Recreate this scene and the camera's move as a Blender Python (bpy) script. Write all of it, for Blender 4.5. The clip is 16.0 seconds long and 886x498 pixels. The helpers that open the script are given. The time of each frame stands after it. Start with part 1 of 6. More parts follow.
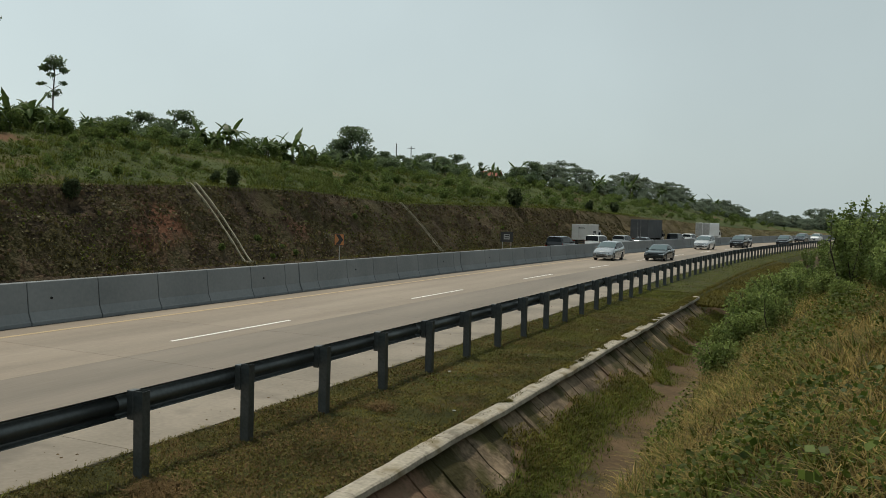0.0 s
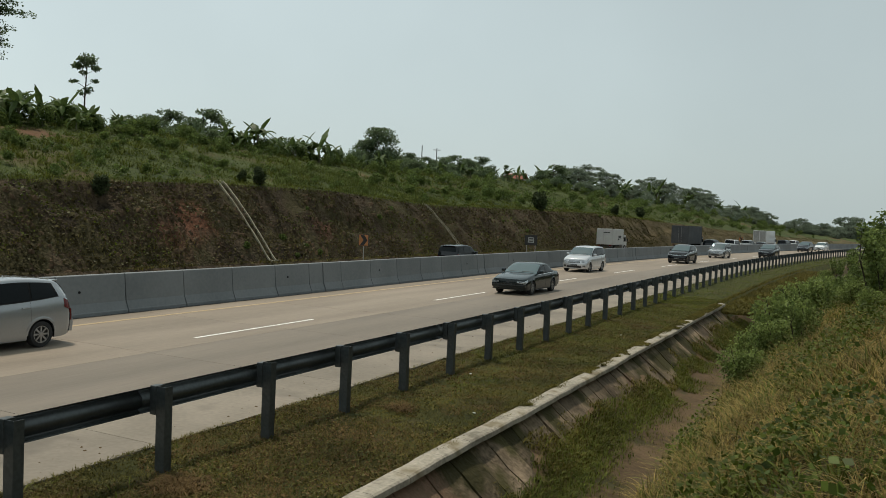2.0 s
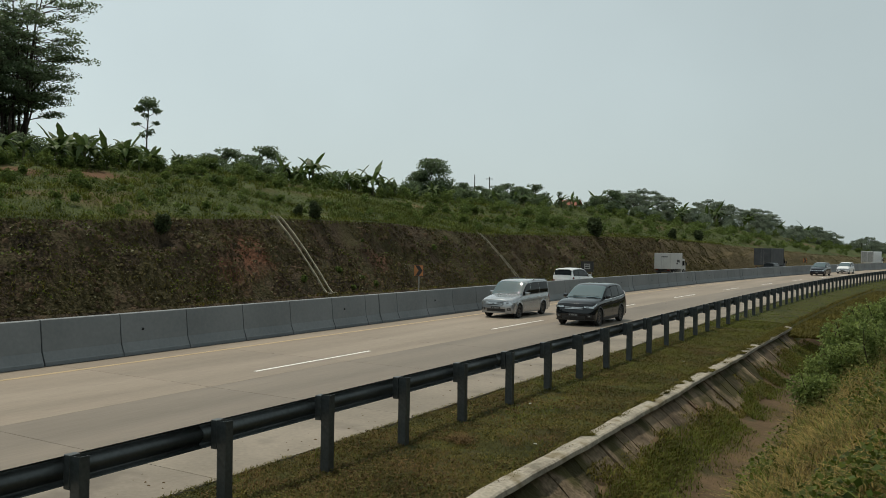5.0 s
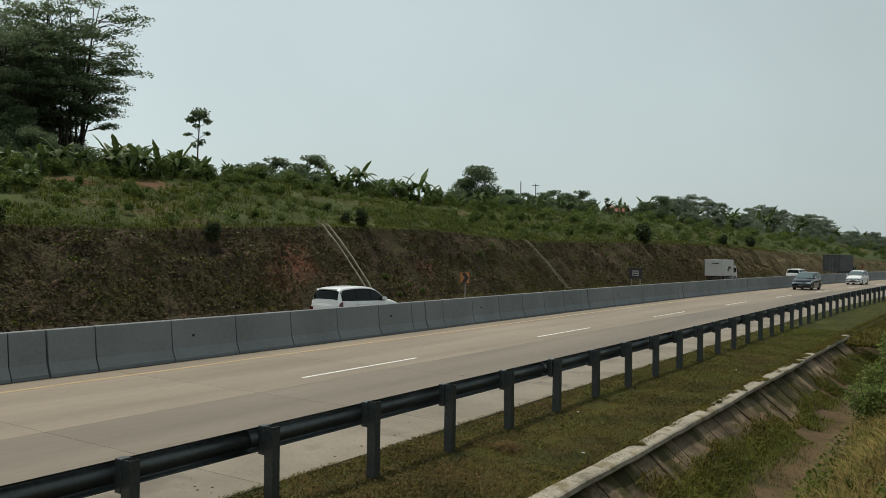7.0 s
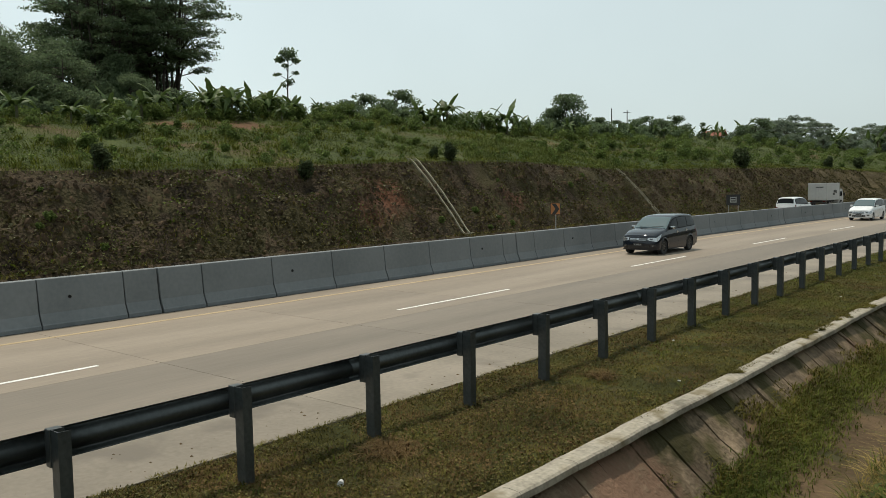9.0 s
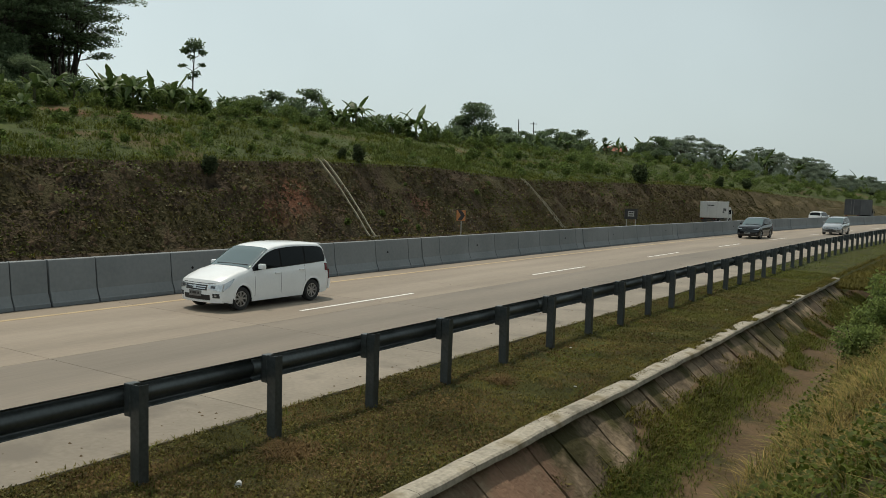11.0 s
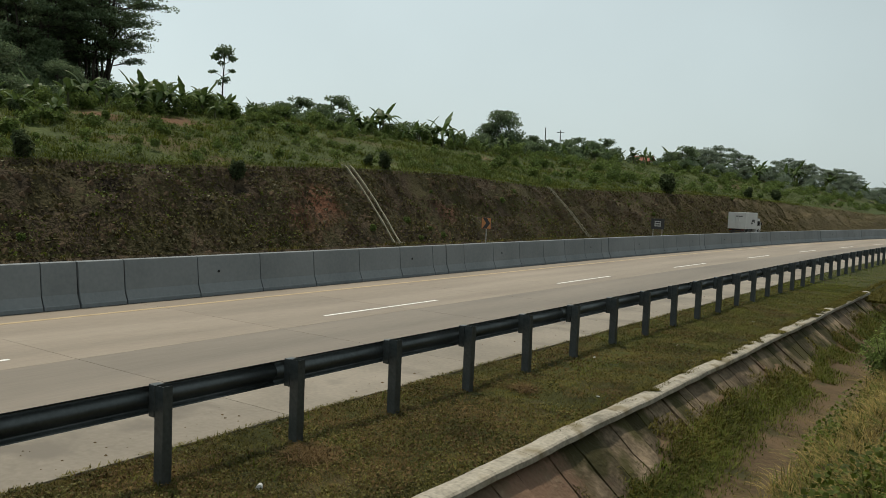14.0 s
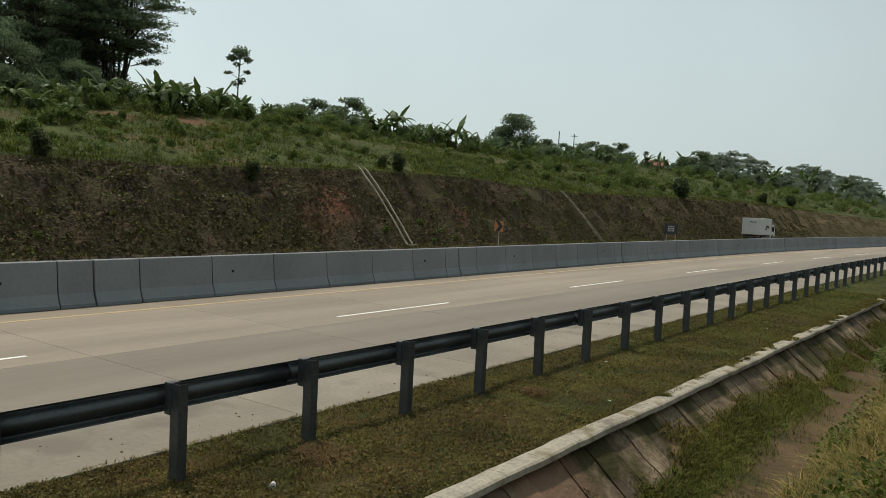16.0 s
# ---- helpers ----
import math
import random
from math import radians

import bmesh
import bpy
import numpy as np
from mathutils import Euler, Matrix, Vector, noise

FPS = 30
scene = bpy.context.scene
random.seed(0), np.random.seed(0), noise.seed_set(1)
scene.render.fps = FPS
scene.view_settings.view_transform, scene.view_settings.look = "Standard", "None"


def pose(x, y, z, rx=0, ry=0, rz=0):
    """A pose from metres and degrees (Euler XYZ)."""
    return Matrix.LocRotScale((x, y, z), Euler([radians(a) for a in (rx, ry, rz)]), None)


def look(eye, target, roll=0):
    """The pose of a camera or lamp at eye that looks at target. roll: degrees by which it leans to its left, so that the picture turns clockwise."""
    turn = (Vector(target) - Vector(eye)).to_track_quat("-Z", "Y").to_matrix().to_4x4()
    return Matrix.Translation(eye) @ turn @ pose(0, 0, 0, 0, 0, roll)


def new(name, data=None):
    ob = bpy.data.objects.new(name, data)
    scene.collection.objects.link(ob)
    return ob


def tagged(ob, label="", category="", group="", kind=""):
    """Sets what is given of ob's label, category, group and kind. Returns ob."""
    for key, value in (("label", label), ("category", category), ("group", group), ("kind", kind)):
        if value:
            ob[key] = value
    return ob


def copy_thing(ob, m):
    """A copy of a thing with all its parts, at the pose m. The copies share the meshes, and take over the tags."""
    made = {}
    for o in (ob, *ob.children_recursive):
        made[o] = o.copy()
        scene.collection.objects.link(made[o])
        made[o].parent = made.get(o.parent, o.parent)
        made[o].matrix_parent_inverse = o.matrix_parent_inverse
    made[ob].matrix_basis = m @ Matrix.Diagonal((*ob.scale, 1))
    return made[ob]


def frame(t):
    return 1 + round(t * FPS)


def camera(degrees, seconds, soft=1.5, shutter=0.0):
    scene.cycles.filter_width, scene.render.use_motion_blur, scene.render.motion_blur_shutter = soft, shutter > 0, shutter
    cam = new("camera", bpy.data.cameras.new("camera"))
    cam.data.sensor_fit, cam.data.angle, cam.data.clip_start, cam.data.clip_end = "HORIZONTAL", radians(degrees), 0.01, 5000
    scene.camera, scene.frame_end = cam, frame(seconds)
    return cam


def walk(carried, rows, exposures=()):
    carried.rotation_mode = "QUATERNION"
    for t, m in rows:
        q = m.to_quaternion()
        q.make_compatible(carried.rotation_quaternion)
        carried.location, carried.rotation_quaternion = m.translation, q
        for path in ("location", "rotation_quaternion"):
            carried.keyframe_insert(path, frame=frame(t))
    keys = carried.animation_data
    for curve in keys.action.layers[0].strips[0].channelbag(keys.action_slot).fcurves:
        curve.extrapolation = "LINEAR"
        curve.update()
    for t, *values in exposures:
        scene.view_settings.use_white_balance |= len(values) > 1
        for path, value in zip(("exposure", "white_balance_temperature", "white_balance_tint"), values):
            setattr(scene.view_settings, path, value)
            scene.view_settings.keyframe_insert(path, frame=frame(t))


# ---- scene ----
cam = camera(57.42, 16.0, soft=0.8)
PATH = [
    (0.0, pose(0.018, -0.015, 3.225, 87.75, -1.33, 25.11)),
    (0.5, pose(0.053, -0.052, 3.222, 87.77, -2.01, 25.31)),
    (1.0, pose(0.045, -0.020, 3.222, 87.85, -2.10, 25.77)),
    (1.5, pose(0.027, -0.021, 3.215, 87.84, -2.21, 26.27)),
    (2.0, pose(0.028, 0.000, 3.222, 87.84, -2.27, 26.85)),
    (2.5, pose(0.030, 0.021, 3.223, 87.90, -1.99, 27.01)),
    (3.0, pose(-0.004, 0.032, 3.212, 87.95, -1.44, 27.18)),
    (3.5, pose(0.021, 0.031, 3.218, 88.30, -1.22, 27.69)),
    (6.0, pose(-0.039, 0.107, 3.195, 90.41, -0.74, 32.36)),
    (6.5, pose(-0.036, 0.115, 3.187, 90.43, -0.84, 32.84)),
    (7.0, pose(-0.047, 0.135, 3.196, 90.30, -0.56, 33.97)),
    (7.5, pose(-0.011, 0.145, 3.178, 90.07, 0.05, 36.94)),
    (8.0, pose(-0.047, 0.113, 3.157, 88.22, 1.28, 43.79)),
    (8.5, pose(-0.004, 0.094, 3.185, 86.56, 1.52, 45.37)),
    (9.0, pose(-0.022, 0.061, 3.180, 85.59, 1.09, 40.26)),
    (9.5, pose(-0.021, 0.022, 3.192, 85.35, -0.03, 36.33)),
    (10.0, pose(-0.003, -0.015, 3.190, 85.51, -1.36, 33.69)),
    (12.5, pose(0.008, -0.056, 3.179, 86.24, -1.92, 34.28)),
    (13.0, pose(0.011, -0.062, 3.182, 86.25, -1.82, 35.27)),
    (13.5, pose(0.008, -0.051, 3.179, 86.30, -2.23, 35.43)),
    (14.0, pose(0.026, -0.041, 3.179, 86.35, -2.18, 35.50)),
    (14.5, pose(0.041, -0.063, 3.187, 86.40, -2.48, 35.56)),
    (15.0, pose(0.046, -0.090, 3.186, 86.45, -2.60, 35.66)),
    (15.5, pose(0.042, -0.093, 3.183, 86.42, -2.80, 36.18)),
    (16.0, pose(0.049, -0.108, 3.184, 86.49, -2.76, 36.40)),
]
walk(cam, PATH, exposures=[(0.0, -0.15), (7.2, -0.20), (8.0, -0.17), (8.5, 0.06), (9.4, 0.05), (10.2, -0.09), (12.5, -0.06), (13.5, -0.05), (16.0, -0.08)])

# ---------------------------------------------------------------- light
SUN_TO = Vector((-0.34, 0.10, 1.0)).normalized()
sun_data = bpy.data.lights.new("sun", "SUN")
sun_data.energy, sun_data.angle, sun_data.color = 3.1, radians(1.6), (1.0, 0.92, 0.78)
sun = new("sun", sun_data)
sun.matrix_world = look(SUN_TO * 200, (0, 0, 0))

world = bpy.data.worlds.new("hazy_sky")
scene.world = world
world.use_nodes = True
wn, wl = world.node_tree.nodes, world.node_tree.links
wn.clear()
w_out, w_bg = wn.new("ShaderNodeOutputWorld"), wn.new("ShaderNodeBackground")
w_sky, w_mix = wn.new("ShaderNodeTexSky"), wn.new("ShaderNodeMix")
w_sky.sky_type, w_sky.sun_disc = "NISHITA", False
w_sky.sun_elevation, w_sky.sun_rotation = math.asin(SUN_TO.z), math.atan2(SUN_TO.x, SUN_TO.y)
w_sky.air_density, w_sky.dust_density, w_sky.ozone_density = 1.0, 4.0, 1.0
w_mix.data_type, w_mix.inputs[0].default_value = "RGBA", 0.80
w_mix.inputs[7].default_value = (6.5, 7.6, 7.55, 1)
wl.new(w_sky.outputs[0], w_mix.inputs[6])
w_dir, w_cloud, w_tone = wn.new("ShaderNodeTexCoord"), wn.new("ShaderNodeTexNoise"), wn.new("ShaderNodeHueSaturation")
w_cloud.inputs["Scale"].default_value, w_cloud.inputs["Detail"].default_value = 3.2, 4
w_range = wn.new("ShaderNodeMapRange")
w_range.inputs[3].default_value, w_range.inputs[4].default_value = 0.94, 1.15
wl.new(w_dir.outputs["Generated"], w_cloud.inputs["Vector"])
wl.new(w_cloud.outputs[0], w_range.inputs[0])
w_dot, w_side, w_prod = wn.new("ShaderNodeVectorMath"), wn.new("ShaderNodeMapRange"), wn.new("ShaderNodeMath")
w_dot.operation, w_prod.operation = "DOT_PRODUCT", "MULTIPLY"
w_dot.inputs[1].default_value = (0.80, 0.60, 0.0)
w_side.inputs[1].default_value, w_side.inputs[2].default_value, w_side.inputs[3].default_value, w_side.inputs[4].default_value = -0.3, 1.0, 1.10, 0.80
wl.new(w_dir.outputs["Generated"], w_dot.inputs[0])
wl.new(w_dot.outputs["Value"], w_side.inputs[0])
wl.new(w_side.outputs[0], w_prod.inputs[0])
wl.new(w_range.outputs[0], w_prod.inputs[1])
wl.new(w_prod.outputs[0], w_tone.inputs["Value"])
wl.new(w_mix.outputs[2], w_tone.inputs["Color"])
wl.new(w_tone.outputs[0], w_bg.inputs[0])
w_bg.inputs[1].default_value = 0.10
wl.new(w_bg.outputs[0], w_out.inputs[0])
scene.view_settings.exposure = 0.0

# ---------------------------------------------------------------- materials
def material(name, dark, light, scale=4.0, fine=40.0, rough=0.8, metal=0.0, bump=0.3, depth=0.02, stretch=(1, 1, 1),
             vary=0.0, island=0.0, spot=None, spot_scale=0.6, spot_at=0.55, coat=0.0, sheer=0.0, scars=()):
    """Two scales of noise between a dark and a light colour, with fine relief. spot: a third colour in large patches."""
    m = bpy.data.materials.new(name)
    dark, light = tuple(0.63 * v for v in dark), tuple(0.63 * v for v in light)
    m.use_nodes = True
    n, l = m.node_tree.nodes, m.node_tree.links
    b = n["Principled BSDF"]
    tc, mp = n.new("ShaderNodeTexCoord"), n.new("ShaderNodeMapping")
    mp.inputs["Scale"].default_value = stretch
    l.new(tc.outputs["Object"], mp.inputs[0])

    def noise_at(s, detail):
        t = n.new("ShaderNodeTexNoise")
        t.inputs["Scale"].default_value, t.inputs["Detail"].default_value = s, detail
        l.new(mp.outputs[0], t.inputs["Vector"])
        return t
    big, small = noise_at(scale, 5), noise_at(fine, 3)
    add = n.new("ShaderNodeMath")
    add.operation = "MULTIPLY_ADD"
    add.inputs[1].default_value = 0.45
    l.new(small.outputs[0], add.inputs[0])
    half = n.new("ShaderNodeMath")
    half.operation = "MULTIPLY_ADD"
    half.inputs[1].default_value, half.inputs[2].default_value = 0.9, -0.15
    l.new(big.outputs[0], half.inputs[0])
    l.new(half.outputs[0], add.inputs[2])
    ramp = n.new("ShaderNodeValToRGB")
    ramp.color_ramp.elements[0].position, ramp.color_ramp.elements[1].position = 0.3, 0.72
    ramp.color_ramp.elements[0].color, ramp.color_ramp.elements[1].color = (*dark, 1), (*light, 1)
    l.new(add.outputs[0], ramp.inputs[0])
    colour = ramp.outputs[0]
    if spot:
        patch = noise_at(spot_scale, 6)
        edge = n.new("ShaderNodeMapRange")
        edge.inputs[1].default_value, edge.inputs[2].default_value = spot_at, spot_at + 0.12
        l.new(patch.outputs[0], edge.inputs[0])
        mix = n.new("ShaderNodeMix")
        mix.data_type = "RGBA"
        mix.inputs[7].default_value = (*spot, 1)
        l.new(edge.outputs[0], mix.inputs[0])
        l.new(colour, mix.inputs[6])
        colour = mix.outputs[2]
    for centre, radius, tone in scars:
        far = n.new("ShaderNodeVectorMath")
        far.operation = "DISTANCE"
        far.inputs[1].default_value = centre
        l.new(tc.outputs["Object"], far.inputs[0])
        rag = n.new("ShaderNodeMath")
        rag.operation = "MULTIPLY_ADD"
        rag.inputs[1].default_value = radius * 2.2
        l.new(add.outputs[0], rag.inputs[0])
        l.new(far.outputs["Value"], rag.inputs[2])
        edge = n.new("ShaderNodeMapRange")
        edge.inputs[1].default_value, edge.inputs[2].default_value = radius * 2.2, radius * 1.5
        l.new(rag.outputs[0], edge.inputs[0])
        mix = n.new("ShaderNodeMix")
        mix.data_type = "RGBA"
        mix.inputs[7].default_value = (*tone, 1)
        l.new(edge.outputs[0], mix.inputs[0])
        l.new(colour, mix.inputs[6])
        colour = mix.outputs[2]
    for amount, node, out in ((vary, "ShaderNodeObjectInfo", "Random"), (island, "ShaderNodeNewGeometry", "Random Per Island")):
        if amount:
            src = n.new(node)
            rng = n.new("ShaderNodeMapRange")
            rng.inputs[3].default_value, rng.inputs[4].default_value = 1 - amount, 1 + amount
            l.new(src.outputs[out], rng.inputs[0])
            hsv = n.new("ShaderNodeHueSaturation")
            l.new(rng.outputs[0], hsv.inputs["Value"])
            l.new(colour, hsv.inputs["Color"])
            colour = hsv.outputs[0]
    l.new(colour, b.inputs["Base Color"])
    b.inputs["Roughness"].default_value, b.inputs["Metallic"].default_value = rough, metal
    b.inputs["Coat Weight"].default_value = coat
    b.inputs["Coat Roughness"].default_value = 0.05
    if sheer:
        b.inputs["Specular IOR Level"].default_value = 0.12
        tr, ms = n.new("ShaderNodeBsdfTranslucent"), n.new("ShaderNodeMixShader")
        l.new(colour, tr.inputs[0])
        ms.inputs[0].default_value = sheer
        l.new(b.outputs[0], ms.inputs[1])
        l.new(tr.outputs[0], ms.inputs[2])
        l.new(ms.outputs[0], n["Material Output"].inputs[0])
    if rough > 0.88:
        b.inputs["Specular IOR Level"].default_value = 0.15
    if bump:
        bp = n.new("ShaderNodeBump")
        bp.inputs["Strength"].default_value, bp.inputs["Distance"].default_value = bump, depth
        l.new(add.outputs[0], bp.inputs["Height"])
        l.new(bp.outputs[0], b.inputs["Normal"])
    return m


def glass_material(name, tint, rough=0.03):
    m = bpy.data.materials.new(name)
    m.use_nodes = True
    b = m.node_tree.nodes["Principled BSDF"]
    b.inputs["Base Color"].default_value = (*tint, 1)
    b.inputs["Roughness"].default_value, b.inputs["IOR"].default_value = rough, 1.5
    b.inputs["Specular IOR Level"].default_value = 0.32
    return m


def lamp_material(name, colour, strength):
    m = bpy.data.materials.new(name)
    m.use_nodes = True
    b = m.node_tree.nodes["Principled BSDF"]
    b.inputs["Base Color"].default_value = (*colour, 1)
    b.inputs["Emission Color"].default_value, b.inputs["Emission Strength"].default_value = (*colour, 1), strength
    return m


M_FIELD = material("field_grass", (0.04, 0.055, 0.015), (0.10, 0.125, 0.035), 0.25, 3.0, 0.9, bump=0.8, depth=0.25, spot=(0.09, 0.06, 0.03), spot_scale=0.12, spot_at=0.56,
                   scars=(((-52.4, 38.3, 8.0), 3.0, (0.105, 0.052, 0.028)), ((-53.2, 32.4, 7.8), 2.2, (0.10, 0.05, 0.028)), ((-50.0, 79.0, 7.5), 3.0, (0.10, 0.065, 0.03))))
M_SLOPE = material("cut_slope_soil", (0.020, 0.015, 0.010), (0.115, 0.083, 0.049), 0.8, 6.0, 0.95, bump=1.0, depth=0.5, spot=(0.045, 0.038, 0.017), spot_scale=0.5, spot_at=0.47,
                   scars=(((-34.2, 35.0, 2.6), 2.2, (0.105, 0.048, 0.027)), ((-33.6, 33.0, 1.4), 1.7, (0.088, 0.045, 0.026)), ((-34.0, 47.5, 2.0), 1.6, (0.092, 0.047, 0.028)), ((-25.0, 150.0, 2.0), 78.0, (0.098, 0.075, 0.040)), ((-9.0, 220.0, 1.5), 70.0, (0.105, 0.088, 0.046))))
M_VERGE = material("verge_turf", (0.030, 0.034, 0.010), (0.092, 0.098, 0.026), 0.8, 9.0, 0.95, bump=0.8, depth=0.05, spot=(0.06, 0.045, 0.02), spot_scale=1.1, spot_at=0.54)
M_DITCH = material("ditch_earth", (0.076, 0.052, 0.028), (0.185, 0.124, 0.070), 0.9, 12.0, 0.95, bump=0.6, depth=0.04, spot=(0.045, 0.042, 0.018), spot_scale=1.3, spot_at=0.57)
M_BANK = material("bank_soil", (0.024, 0.020, 0.008), (0.085, 0.065, 0.025), 0.7, 10.0, 0.95, bump=0.8, depth=0.06)
M_BASE = material("road_base", (0.07, 0.06, 0.05), (0.13, 0.11, 0.09), 2.0, 20.0, 0.95)
M_SLAB = material("worn_concrete_slab", (0.245, 0.195, 0.142), (0.38, 0.309, 0.232), 0.5, 14.0, 0.75, bump=0.25, depth=0.01, stretch=(1.6, 0.16, 1), vary=0.05)
M_LANE = material("trafficked_concrete", (0.165, 0.135, 0.100), (0.265, 0.218, 0.165), 0.5, 14.0, 0.7, bump=0.25, depth=0.01, stretch=(1.6, 0.12, 1), vary=0.04)
M_SHOULDER = material("pale_shoulder_concrete", (0.215, 0.182, 0.136), (0.35, 0.297, 0.229), 0.6, 12.0, 0.8, bump=0.3, depth=0.012, vary=0.06, spot=(0.125, 0.105, 0.08), spot_scale=0.9, spot_at=0.56)
M_BARRIER = material("cast_barrier_concrete", (0.185, 0.202, 0.208), (0.265, 0.282, 0.288), 0.5, 9.0, 0.8, bump=0.12, depth=0.01, vary=0.07)
M_KERB = material("weathered_kerb_concrete", (0.20, 0.172, 0.125), (0.62, 0.555, 0.44), 1.6, 18.0, 0.85, bump=0.6, depth=0.015, spot=(0.15, 0.12, 0.07), spot_scale=1.6, spot_at=0.53)
M_STONE = material("mortared_ditch_stone", (0.085, 0.065, 0.042), (0.36, 0.27, 0.18), 1.6, 14.0, 0.95, bump=1.0, depth=0.06, vary=0.35, spot=(0.045, 0.04, 0.016), spot_scale=1.1, spot_at=0.47,
                   scars=(((-4.3, 8.6, -0.5), 1.2, (0.165, 0.102, 0.068)), ((-4.3, 19.0, -0.5), 0.6, (0.13, 0.085, 0.055))))
M_WHITE_LINE = material("white_line_paint", (0.9, 0.89, 0.84), (1.2, 1.18, 1.12), 3.0, 30.0, 0.6, bump=0.1)
M_YELLOW_LINE = material("faded_yellow_line_paint", (0.47, 0.345, 0.18), (0.63, 0.47, 0.26), 3.0, 30.0, 0.6, bump=0.1)
M_GALV = material("dull_galvanised_steel", (0.055, 0.064, 0.064), (0.135, 0.147, 0.147), 1.4, 22.0, 0.42, metal=0.55, bump=0.12, depth=0.004, vary=0.08)
M_DARK = material("dark_gap", (0.012, 0.012, 0.012), (0.03, 0.03, 0.03), 3.0, 30.0, 0.9, bump=0.0)
M_CHUTE = material("chute_mortar", (0.33, 0.30, 0.22), (0.55, 0.50, 0.38), 1.2, 14.0, 0.9, bump=0.4, depth=0.02)
M_BARK = material("grey_bark", (0.035, 0.028, 0.02), (0.12, 0.10, 0.08), 2.0, 16.0, 0.95, bump=0.8, depth=0.03, stretch=(1, 1, 0.3))
M_LEAF = material("broad_leaf_foliage", (0.115, 0.168, 0.092), (0.235, 0.305, 0.155), 0.5, 4.0, 0.5, bump=0.0, island=0.35, sheer=0.5)
# shrub green, darkened so that one shrub can stand for a hollow's shade
M_DARK_LEAF = material("dark_shrub_and_hollow_foliage", (0.045, 0.065, 0.028), (0.10, 0.13, 0.055), 0.7, 6.0, 0.7, bump=0.0, island=0.35, sheer=0.3)
# distance haze over the far woods is put into this paler, bluer base colour
M_HAZE_LEAF = material("haze_tinted_far_foliage", (0.20, 0.25, 0.185), (0.32, 0.385, 0.27), 0.3, 3.0, 0.6, bump=0.0, island=0.3, sheer=0.5)
M_SHRUB = material("shrub_foliage", (0.085, 0.135, 0.036), (0.22, 0.285, 0.075), 0.7, 6.0, 0.6, bump=0.0, island=0.4, sheer=0.4)
M_BUSH = material("bank_bush_foliage", (0.125, 0.185, 0.052), (0.35, 0.425, 0.125), 0.7, 6.0, 0.55, bump=0.0, island=0.5, sheer=0.45)
M_BANANA = material("banana_leaf", (0.05, 0.092, 0.026), (0.15, 0.205, 0.062), 0.9, 8.0, 0.45, bump=0.15, depth=0.02, island=0.3, sheer=0.3, vary=0.2)
M_BANANA_STEM = material("banana_stem", (0.07, 0.08, 0.03), (0.17, 0.16, 0.07), 2.0, 14.0, 0.7, bump=0.3)
M_GRASS = material("green_grass_blades", (0.060, 0.086, 0.014), (0.20, 0.22, 0.038), 0.5, 5.0, 0.7, bump=0.0, island=0.4, sheer=0.25)
M_TALL = material("pale_reed_blades", (0.070, 0.100, 0.022), (0.17, 0.205, 0.050), 0.4, 4.0, 0.8, bump=0.0, island=0.3, sheer=0.25)
M_TURF = material("short_turf_blades", (0.070, 0.066, 0.015), (0.213, 0.180, 0.040), 0.8, 7.0, 0.8, bump=0.0, island=0.4, sheer=0.2, spot=(0.075, 0.068, 0.022), spot_scale=0.7, spot_at=0.58)
M_STRAW = material("dry_grass_blades", (0.155, 0.113, 0.033), (0.45, 0.335, 0.115), 0.5, 5.0, 0.7, bump=0.0, island=0.55, sheer=0.25)
M_WEED = material("weed_leaves", (0.048, 0.072, 0.010), (0.145, 0.175, 0.024), 0.7, 6.0, 0.55, bump=0.0, island=0.4, sheer=0.3)
M_SLOPE_WEED = material("slope_weed_leaves", (0.055, 0.050, 0.020), (0.135, 0.112, 0.045), 0.4, 5.0, 0.8, bump=0.0, island=0.3, sheer=0.2)
M_CLOVER = material("clover_leaves", (0.052, 0.056, 0.014), (0.225, 0.195, 0.056), 0.9, 8.0, 0.6, bump=0.0, island=0.55, sheer=0.25)
M_CREEPER = material("creeper_leaves", (0.045, 0.078, 0.013), (0.145, 0.195, 0.035), 0.8, 7.0, 0.45, bump=0.0, island=0.4, sheer=0.35)
# the pale tone paints in the small highlights on the slope's weeds
M_PALE_LEAF = material("pale_slope_leaves", (0.10, 0.095, 0.05), (0.24, 0.225, 0.13), 0.8, 7.0, 0.6, bump=0.0, island=0.5, sheer=0.2)
M_CUT_GRASS = material("dry_cutting_grass", (0.085, 0.075, 0.032), (0.215, 0.19, 0.085), 0.2, 3.0, 0.8, bump=0.0, island=0.4, sheer=0.3)
M_CLOD = material("slope_clods", (0.036, 0.025, 0.016), (0.145, 0.098, 0.058), 0.5, 7.0, 0.95, bump=0.0, island=0.5)
M_DRY_TURF = material("withered_turf_blades", (0.095, 0.062, 0.024), (0.235, 0.152, 0.064), 0.9, 8.0, 0.9, bump=0.0, island=0.4, sheer=0.15)

# ---------------------------------------------------------------- helpers of this scene
def bend(y):
    """How far the road has swung to its right at y metres ahead."""
    if y < 35:
        return 0.0
    if y < 420:
        return (y - 35) ** 2 / 1400
    return 385 ** 2 / 1400 + (y - 420) * 0.55


def heading(y):
    return math.degrees(math.atan2(bend(y + 0.5) - bend(y - 0.5), 1.0))


def at(s, y, z):
    return Vector((s + bend(y), y, z))


def lay(s, y, z, turn=0.0):
    return pose(s + bend(y), y, z, 0, 0, -heading(y) + turn)


def thing(name, label, category, group="", kind=""):
    return tagged(new(name), label, category, group, kind)


